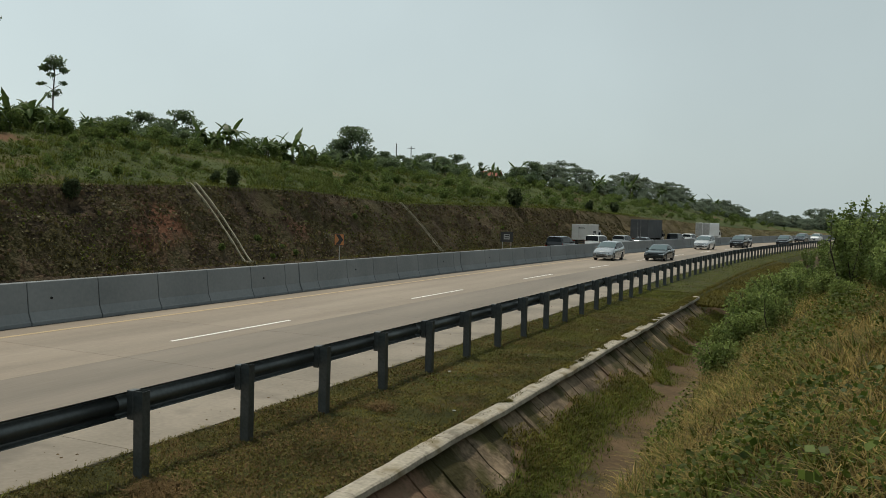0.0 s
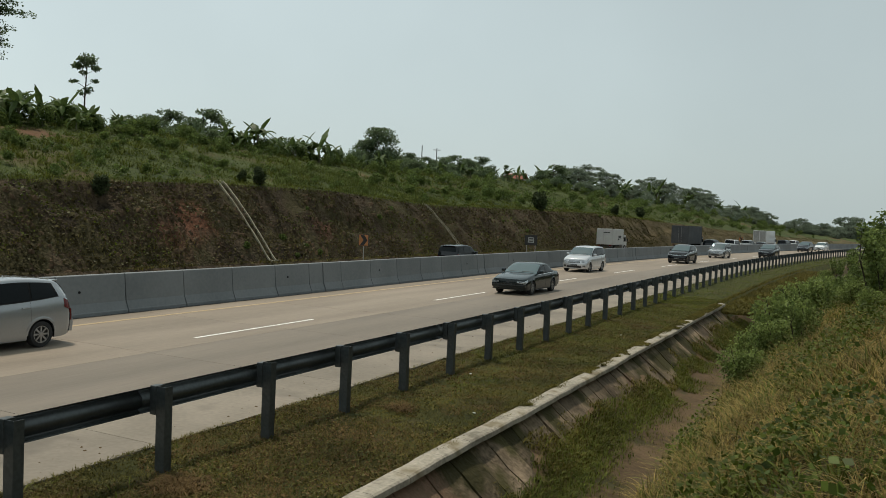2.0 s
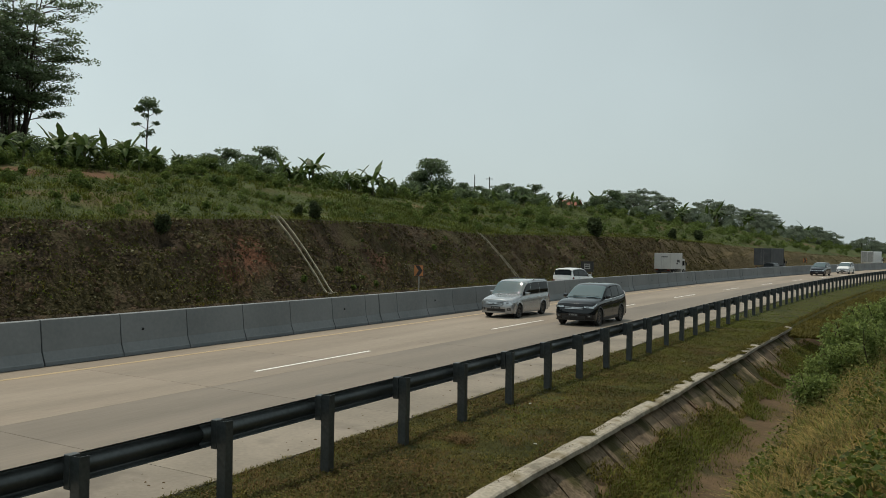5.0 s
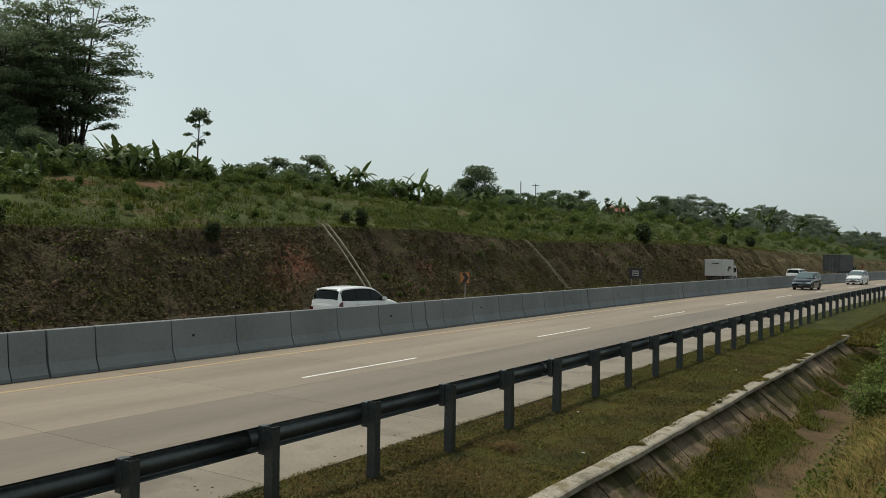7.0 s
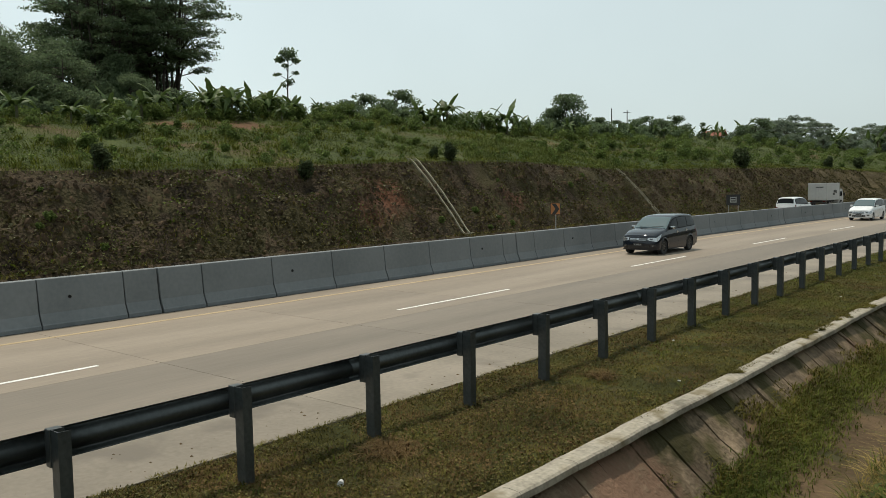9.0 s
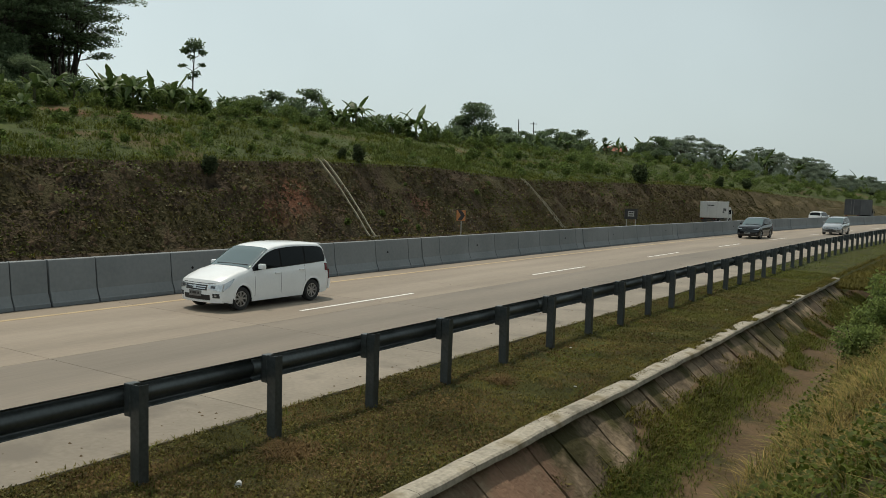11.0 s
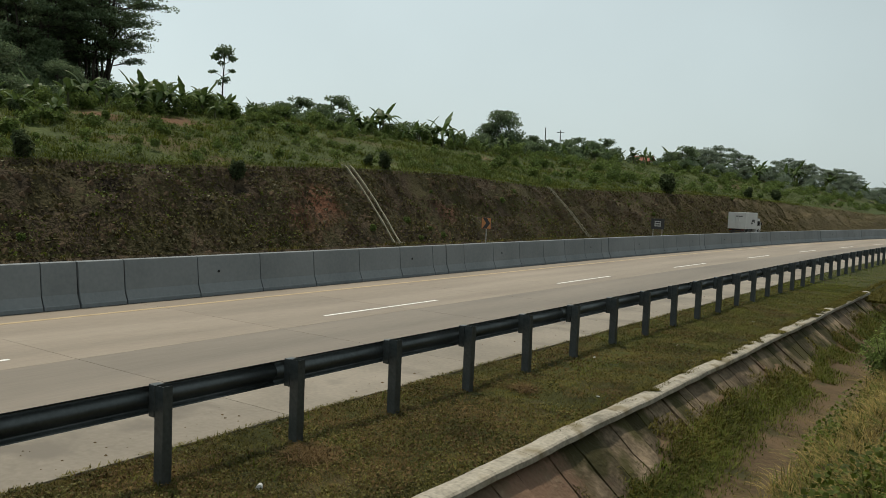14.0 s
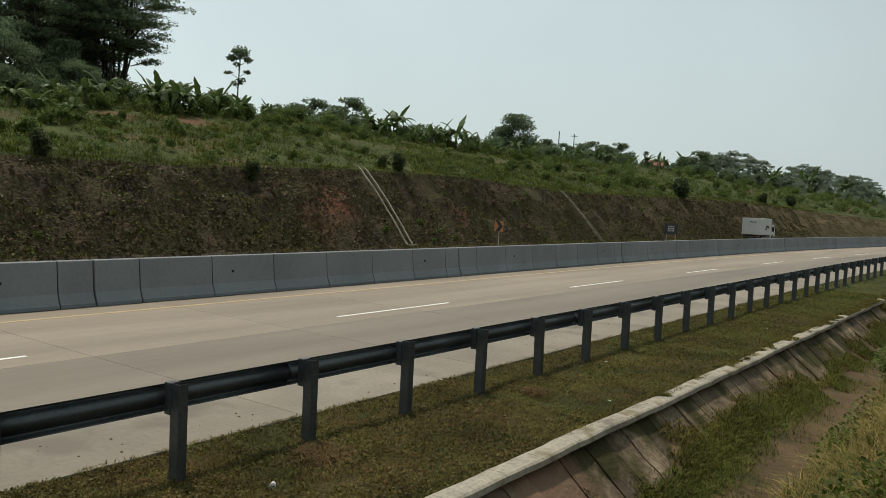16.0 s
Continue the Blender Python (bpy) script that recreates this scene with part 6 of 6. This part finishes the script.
        for b in (*sh["pillars"], g1 - 0.1)[:2]:
            zz = belt(b) - 0.13
            bm = bmesh.new()
            box(bm, sk.side_x(b, zz) + 0.016, b - 0.15, zz, 0.04, 0.19, 0.035, 0.012)
            if chrome:
                rod(bm, (sk.side_x(b, zz) - 0.01, b - 0.15, zz), (sk.side_x(b, zz) + 0.006, b - 0.15, zz), 0.065, n=16)
            part("door_handle", mirrored(bm) if flip else bm, M_CHROME if chrome else mat, t)
        if moulding:
            g = sk.side(sh["wheels"][0] + sh["r"] + 0.16, sh["wheels"][1] - sh["r"] - 0.16, 0.36, 0.43, 0.016, 6, 3)
            part("side_moulding", mirrored(g) if flip else g, moulding, t)
        if cladding:
            g = sk.side(sh["wheels"][0] + sh["r"] + 0.07, sh["wheels"][1] - sh["r"] - 0.07, 0.205, 0.33, 0.012, 6, 3)
            part("sill_cladding", mirrored(g) if flip else g, cladding, t)
        for wy in sh["wheels"]:
            bm = bmesh.new()
            R, prev = sh["r"] + 0.062, None
            for k in range(15):
                a = math.pi * (k / 14) * 1.0
                row = []
                for q, o in ((R - 0.012, -0.03), (R - 0.012, 0.010), (R + 0.02, 0.012), (R + 0.05, 0.002)):
                    yy, zz = wy + q * math.cos(a), sh["r"] + q * math.sin(a)
                    zz = min(zz, belt(yy) - 0.03)
                    row.append(bm.verts.new(sk.place(sk.side_x(yy, zz) + o, yy, zz)))
                if prev:
                    for j in range(3):
                        bm.faces.new((prev[j], prev[j + 1], row[j + 1], row[j]))
                prev = row
            part("wheel_arch", mirrored(bm) if flip else bm, cladding or mat, t, smooth=True)
        # lamps
        lh, lr = sh["lamp"]
        zb = lambda x: belt(front) - 0.03
        zt = lambda x: zb(x) - lh * (0.42 + 0.58 * ((abs(x) / w - 0.45) / 0.5)) * 0.62 - 0.02
        g = sk.face(w * 0.50, w * 0.945, zt, zb, 0.012)
        hl = part("headlight", mirrored(g) if flip else g, M_LENS, t, "clear headlamp", True)
        g = sk.side(front + 0.01, front + lr * 0.62, lambda y: belt(y) - 0.03 - 0.62 * lh * (1 - ((y - front) / (lr * 0.62)) ** 1.3) - 0.012, lambda y: belt(y) - 0.018, 0.010, 8, 3)
        part("headlight_wing", mirrored(g) if flip else g, M_LENS, hl, smooth=True)
        g = sk.face(w * 0.60, w * 0.74, lambda x: zb(x) - lh * 0.36, lambda x: zb(x) - lh * 0.12, 0.018, 4, 2)
        part("lamp_bowl", mirrored(g) if flip else g, M_BOWL, hl)
        lz = 0.62 if kind not in ("sedan", "van") else 0.5
        g = sk.side(back - 0.20, back - 0.012, lambda y: belt(y) - 0.40 * lz, lambda y: belt(y) - 0.04, 0.008, 5, 3)
        tl = part("tail_light", mirrored(g) if flip else g, M_TAIL, t, "red tail lamp", True)
        g = sk.face(w * 0.70, w * 0.95, belt(back) - 0.30, belt(back) - 0.03, 0.012, 4, 3, True)
        part("tail_lens", mirrored(g) if flip else g, M_TAIL, tl, smooth=True)
        g = sk.face(w * 0.66, w * 0.86, 0.36, 0.47, 0.010, 4, 2)
        fog = part("fog_lamp", mirrored(g) if flip else g, M_TRIM, t)
        g = sk.face(w * 0.73, w * 0.79, 0.395, 0.435, 0.016, 3, 2)
        part("fog_lens", mirrored(g) if flip else g, M_LENS, fog)
        # mirror on its arm
        yy = sh["screen"][0] + 0.34
        xm, zm = sk.upper(yy, 0.1)
        bm = bmesh.new()
        box(bm, xm + 0.125, yy, zm + 0.085, 0.20, 0.13, 0.145, 0.045)
        mi = part("mirror", mirrored(bm) if flip else bm, M_CHROME if chrome and kind == "suv" else mat, t, smooth=True)
        bm = bmesh.new()
        box(bm, xm + 0.03, yy + 0.01, zm + 0.03, 0.10, 0.07, 0.05, 0.015)
        part("mirror_arm", mirrored(bm) if flip else bm, M_TRIM, mi)
        # wiper
        bm = bmesh.new()
        xa = (0.10, 0.62) if not flip else (-0.50, 0.02)
        ya = sh["screen"][0] + 0.05
        rod(bm, (xa[0], ya + 0.02, top(ya) + 0.028), (xa[1], ya + 0.05, top(ya + 0.03) + 0.018), 0.010, n=5)
        part("wiper", bm, M_TRIM, t)
        if rails:
            yr0, yr1 = sh["screen"][1] + 0.75, sh["rear"][0] - 0.20
            bm = bmesh.new()
            pts = []
            for k in range(9):
                y = yr0 + (yr1 - yr0) * k / 8
                x, z = sk.upper(y, 1.12)
                pts.append((x, y, z + (0.055 if 0 < k < 8 else 0.0)))
            for a, b in zip(pts, pts[1:]):
                rod(bm, a, b, 0.017, n=6)
            part("roof_rail", mirrored(bm) if flip else bm, M_CHROME if rails == "chrome" else M_TRIM, t)
    # front
    gz = belt(front) - 0.035
    gr = part("grille", sk.face(-w * 0.46, w * 0.46, gz - 0.14 if kind != "sedan" else gz - 0.10, gz - 0.005, 0.008, 9, 3), M_TRIM, t, "dark slatted grille")
    for k in range(2 if grille == "bars" else 3):
        z = gz - 0.045 - 0.05 * k
        part("grille_bar", sk.face(-w * (0.45 if k == 0 else 0.43), w * (0.45 if k == 0 else 0.43), z - 0.013, z + 0.013, 0.024, 9, 2), M_CHROME if grille != "dark" else mat, gr)
    part("badge", sk.face(-0.055, 0.055, gz - 0.10, gz - 0.02, 0.032, 3, 2), M_CHROME if grille != "dark" else M_TRIM, gr)
    if kind == "sedan":
        part("bumper", sk.face(-w * 0.94, w * 0.94, 0.34, 0.50, 0.045, 11, 3), mat, t)
        part("bumper_strip", sk.face(-w * 0.94, w * 0.94, 0.43, 0.47, 0.052, 11, 2), M_TRIM, t)
    part("air_intake", sk.face(-w * 0.56, w * 0.56, lambda x: 0.30, lambda x: 0.44 - 0.02 * abs(x), 0.007, 9, 3), M_TRIM, t)
    part("chin_spoiler", sk.face(-w * 0.93, w * 0.93, 0.235, 0.285, 0.012, 11, 2), cladding or mat, t)
    for rear in (False, True):
        zz = 0.72 if rear else 0.46
        pl = part("number_plate", sk.face(-0.215, 0.215, zz - 0.07, zz + 0.07, 0.03, 3, 2, rear), plate_mat or M_SIGN_BLACK, t)
        for x0, x1 in ((-0.17, -0.12), (-0.08, 0.07), (0.11, 0.17)):
            part("plate_bar", sk.face(x0, x1, zz - 0.02, zz + 0.04, 0.034, 2, 2, rear), M_SIGN_BLACK if plate_mat else M_SIGN_WHITE, pl)
    part("rear_bumper", sk.face(-w * 0.94, w * 0.94, 0.30, 0.58, 0.05, 11, 3, True), mat, t, smooth=True)
    part("hood_seam", sk.face(-w * 0.72, w * 0.72, belt(front) - 0.006, belt(front) + 0.004, 0.004, 9, 2), M_TRIM, t)
    if sh["spoiler"]:
        yb = sh["rear"][0] - 0.02
        bm = bmesh.new()
        x, z = sk.upper(yb - 0.1, 1.05)
        box(bm, 0, yb - 0.02, top(yb - 0.05) - 0.012, x * 1.5, 0.20, 0.035, 0.015)
        part("roof_spoiler", bm, mat, t, smooth=True)
    bm = bmesh.new()
    box(bm, 0, 0, 0.27, w * 1.5, sh["L"] * 0.80, 0.12, 0.03)
    part("underbody", bm, M_TRIM, t)
    for wy in sh["wheels"]:
        for flip in (1, -1):
            add_wheel(t, flip * (w - 0.112), wy, sh["r"], rim=rim)
    if size != 1.0:
        t.scale = (size, size, size)
    return t


def add_axles(t, ys, r, w, half, rim):
    for y in ys:
        for flip in (1, -1):
            add_wheel(t, flip * half, y, r, w, 6, rim)


def make_truck(name, label, W, L, H, floor, box_mat, cab_mat, logo=False, cage=False):
    """A box truck, its nose towards -y: cab, chassis, cargo box with corner posts, doors, lamps and wheels."""
    t = thing(name, label, "truck")
    y0, y1 = -L / 2, L / 2
    cab = 1.55
    bm = bmesh.new()
    prof = [(y0, 0.45), (y0 - 0.03, 0.9), (y0 + 0.02, 1.15), (y0 + 0.32, 1.98), (y0 + 0.48, 2.08), (y0 + cab, 2.10), (y0 + cab, 0.45)]
    a = [bm.verts.new((-W * 0.44, y, z)) for y, z in prof]
    b = [bm.verts.new((W * 0.44, y, z)) for y, z in prof]
    bm.faces.new(a)
    bm.faces.new(b[::-1])
    for i in range(len(prof)):
        bm.faces.new((a[i], b[i], b[(i + 1) % len(prof)], a[(i + 1) % len(prof)]))
    bmesh.ops.bevel(bm, geom=list(bm.edges), offset=0.04, segments=2, affect="EDGES")
    part("cab", bm, cab_mat, t)
    for flip in (1, -1):
        bm = bmesh.new()
        box(bm, flip * W * 0.445, y0 + 0.80, 1.50, 0.02, 0.75, 0.55, 0.006)
        part("cab_window", bm, M_GLASS, t)
        bm = bmesh.new()
        box(bm, flip * (W * 0.44 + 0.16), y0 + 0.25, 1.45, 0.16, 0.06, 0.32, 0.02)
        part("mirror", bm, M_TRIM, t)
        bm = bmesh.new()
        box(bm, flip * W * 0.36, y1 + 0.01, floor - 0.12, 0.28, 0.04, 0.12, 0.01)
        part("tail_light", bm, M_TAIL, t)
        bm = bmesh.new()
        box(bm, flip * W * 0.34, y0 - 0.02, 0.72, 0.30, 0.06, 0.16, 0.02)
        part("headlight", bm, M_LENS, t)
    bm = bmesh.new()
    box(bm, 0, y0 + 0.16, 1.56, W * 0.78, 0.02, 0.74, 0.006)
    sc = part("windscreen", bm, M_SCREEN, t)
    sc.matrix_basis = pose(0, y0 + 0.14, 1.56, -20) @ pose(0, -y0 - 0.16, -1.56)
    bm = bmesh.new()
    box(bm, 0, y0 + 0.06, 0.5, W * 0.9, 0.14, 0.22, 0.04)
    part("bumper", bm, M_TRIM, t)
    for x in (-0.4, 0.4):
        bm = bmesh.new()
        box(bm, x, 0.1, 0.72, 0.08, L * 0.92, 0.2, 0.01)
        part("chassis_beam", bm, M_TRIM, t)
    cy = (y0 + cab + 0.08 + y1) / 2
    cl = y1 - (y0 + cab + 0.08)
    bm = bmesh.new()
    box(bm, 0, cy, (floor + H) / 2, W, cl, H - floor, 0.025)
    cargo = part("cargo_box", bm, box_mat, t)
    for x in (-W / 2, W / 2):
        for yy in (cy - cl / 2, cy + cl / 2):
            bm = bmesh.new()
            box(bm, x, yy, (floor + H) / 2, 0.07, 0.07, H - floor + 0.03, 0.012)
            part("corner_post", bm, box_mat if not cage else M_POLE, cargo)
    for x in (-W * 0.24, W * 0.24):
        bm = bmesh.new()
        box(bm, x, y1 + 0.012, (floor + H) / 2, W * 0.45, 0.025, (H - floor) * 0.93, 0.008)
        d = part("rear_door", bm, M_POLE if cage else box_mat, cargo)
        bm = bmesh.new()
        rod(bm, (x * 0.35, y1 + 0.04, floor + 0.1), (x * 0.35, y1 + 0.04, H - 0.1), 0.014, n=6)
        part("lock_rod", bm, M_POLE, cargo)
    if cage:
        for k in range(5):
            for x in (-W / 2 - 0.01, W / 2 + 0.01):
                bm = bmesh.new()
                box(bm, x, cy, floor + (H - floor) * (0.1 + 0.2 * k), 0.04, cl, 0.09, 0.01)
                part("side_slat", bm, P_WHITE, cargo)
    if logo:
        for yy, zz, ww, hh in ((cy - 0.5, H - 0.95, 0.75, 0.30), (cy - 0.2, H - 1.25, 0.55, 0.20), (cy - 1.0, H - 1.0, 0.2, 0.34)):
            bm = bmesh.new()
            box(bm, -W / 2 - 0.006, yy, zz, 0.006, ww, hh, 0.002)
            part("logo_shape", bm, M_TRIM, cargo, "dark plain shape")
        bm = bmesh.new()
        box(bm, -0.25, y1 + 0.03, H - 0.45, 0.8, 0.008, 0.10, 0.002)
        part("writing_bar", bm, M_TRIM, cargo)
    bm = bmesh.new()
    box(bm, 0, y1 - 0.05, 0.55, W * 0.9, 0.08, 0.14, 0.02)
    part("rear_guard", bm, M_TRIM, t)
    add_axles(t, (y0 + 0.85, y1 - 1.15), 0.40, 0.24, W / 2 - 0.15, M_RIM)
    return t


P_BOX = paint("off_white_truck_paint", (0.55, 0.55, 0.53), 0.0, 0.5, 0.0)
M_TARP = material("dark_grey_cargo_cover", (0.05, 0.055, 0.06), (0.10, 0.105, 0.11), 1.0, 12.0, 0.8, bump=0.3)
box_truck = make_truck("box_truck", "white box truck parked on the far shoulder", 2.0, 5.4, 2.76, 0.85, P_BOX, P_BOX, logo=True)
box_truck.matrix_basis = lay(-29.5, 99.4, 0, 180)
dark_truck = make_truck("cargo_truck", "slow truck with a dark grey covered cargo box", 2.4, 8.0, 3.55, 1.0, M_TARP, P_NAVY)
cage_truck = make_truck("caged_truck", "white truck with a slatted cage body", 2.3, 7.5, 3.3, 1.0, P_WHITE, P_WHITE, cage=True)

car_a = make_car("silver_minivan", "wedge", P_SILVER, "silver family minivan with dark windows", size=0.98)
car_b = make_car("old_sedan", "sedan", P_TEAL, "old dark teal saloon car with silver wheels", belt_line=True, grille="dark")
car_c = make_car("pale_minivan", "suv", P_PALE, "pale silver minivan in the fast lane", size=1.0)
car_d = make_car("black_crossover", "cross", P_BLACK, "black crossover with chrome front and roof rails", rails="dark", belt_line=True, cladding=M_TRIM, rim=M_DARK_RIM)
car_e = make_car("silver_van", "van", P_SILVER, "silver boxy van with roof rails", rails="dark", moulding=P_SILVER, rim=M_DARK_RIM, black_pillars=False)
car_f = make_car("black_minivan", "cross", P_BLACK, "black minivan with bright trim under its windows", belt_line=True, cladding=M_TRIM, rim=M_DARK_RIM)
car_i = make_car("dark_suv", "suv", P_NAVY, "dark blue-grey sport utility car with chrome handles", chrome=True, rim=M_DARK_RIM)
car_j = make_car("white_compact_minivan", "mpv", P_WHITE, "white compact minivan with dark pillars", plate_mat=M_SIGN_WHITE)
car_k = make_car("black_family_car", "cross", P_BLACK, "black family minivan with pale plate", plate_mat=M_SIGN_WHITE, size=1.0, grille="dark")
car_l = make_car("grey_minivan", "mpv", P_SILVER, "silver older minivan with dark windows", moulding=P_SILVER, size=1.02)
far_a = make_car("dark_minivan", "mpv", P_BLACK, "dark minivan heading away beyond the barrier", size=0.94)
far_b = make_car("white_station_wagon", "suv", P_WHITE, "white minivan beyond the median barrier", size=1.0)
far_c = make_car("white_people_carrier", "suv", P_WHITE, "white people carrier beyond the median barrier", size=1.0)
queue = [make_car("dark_hatchback", "suv", P_BLACK, "dark car heading away beyond the barrier"), make_car("white_van", "van", P_WHITE, "white van heading away beyond the barrier"),
         make_car("grey_car", "mpv", P_GREY, "grey car heading away beyond the barrier"), make_car("silver_saloon", "sedan", P_SILVER, "silver saloon heading away beyond the barrier"),
         make_car("dark_wagon", "van", P_NAVY, "dark wagon heading away beyond the barrier"), make_car("white_car", "mpv", P_WHITE, "white car heading away beyond the barrier")]


# ---------------------------------------------------------------- what moves
def drive(ob, lane, keys, away=False):
    """Keys a vehicle along its lane. keys: (seconds, metres ahead), carried on at the end speeds. lane: one offset, or (seconds, offset)."""
    ts, ys = [k[0] for k in keys], [k[1] for k in keys]
    rows = []
    for i in range(65):
        t = i * 0.25
        if t < ts[0]:
            y = ys[0] + (ys[1] - ys[0]) / (ts[1] - ts[0]) * (t - ts[0])
        elif t > ts[-1]:
            y = ys[-1] + (ys[-1] - ys[-2]) / (ts[-1] - ts[-2]) * (t - ts[-1])
        else:
            y = float(np.interp(t, ts, ys))
        s = lane if isinstance(lane, (int, float)) else float(np.interp(t, [k[0] for k in lane], [k[1] for k in lane]))
        rows.append((t, lay(s, y, 0.0, 180 if away else 0)))
    walk(ob, rows)


def motions():
    drive(car_a, -16.75, [(0, 67.0), (1.5, 25.45), (2.0, 10.75)])
    drive(car_b, -13.3, [(0, 70.2), (1.5, 44.2), (3.0, 17.0), (3.5, 7.9)])
    drive(car_c, -16.6, [(0, 104.8), (1.5, 68.8), (2.0, 54.2), (2.5, 38.4), (3.0, 22.1), (3.3, 12.1)])
    drive(car_d, -15.1, [(0, 117.9), (1.0, 98.4), (2.0, 76.8), (2.5, 64.6), (3.5, 36.6)])
    drive(car_e, [(0, -15.8), (3.5, -16.2), (6.0, -16.9)], [(0, 124.0), (2.0, 96.5), (3.5, 68.2), (6.0, 12.8)])
    drive(car_f, -12.4, [(0, 135.5), (2.0, 105.5), (3.5, 75.0), (6.0, 6.2)])
    drive(car_i, -16.5, [(0, 170.0), (3.5, 136.0), (6.0, 105.0), (6.5, 96.6), (7.5, 74.2), (9.0, 34.95), (9.9, 9.6)])
    drive(car_j, -16.4, [(0, 182.0), (3.5, 147.5), (6.0, 121.0), (6.5, 115.5), (9.0, 69.3), (9.9, 45.1)])
    drive(car_k, -16.2, [(12.5, 28.8), (13.0, 15.3), (13.3, 6.5)])
    drive(car_l, -13.4, [(12.5, 42.3), (13.3, 19.2), (13.8, 4.5)])
    drive(far_a, -23.3, [(1.0, 24.2), (1.5, 36.6), (2.5, 60.6)], True)
    drive(far_b, -23.3, [(3.5, 21.3), (4.5, 46.0)], True)
    drive(far_c, -23.3, [(6.5, 15.7), (7.0, 27.9), (9.0, 73.6)], True)
    for ob, y in zip(queue, (74.0, 85.0, 94.0, 102.0, 117.0, 124.0)):
        drive(ob, -23.3, [(0, y), (1, y + 24.0)], True)
    drive(dark_truck, -26.6, [(0, 115.0), (7.0, 138.0)], True)
    drive(cage_truck, -26.6, [(0, 146.5), (3.5, 178.0)], True)


motions()
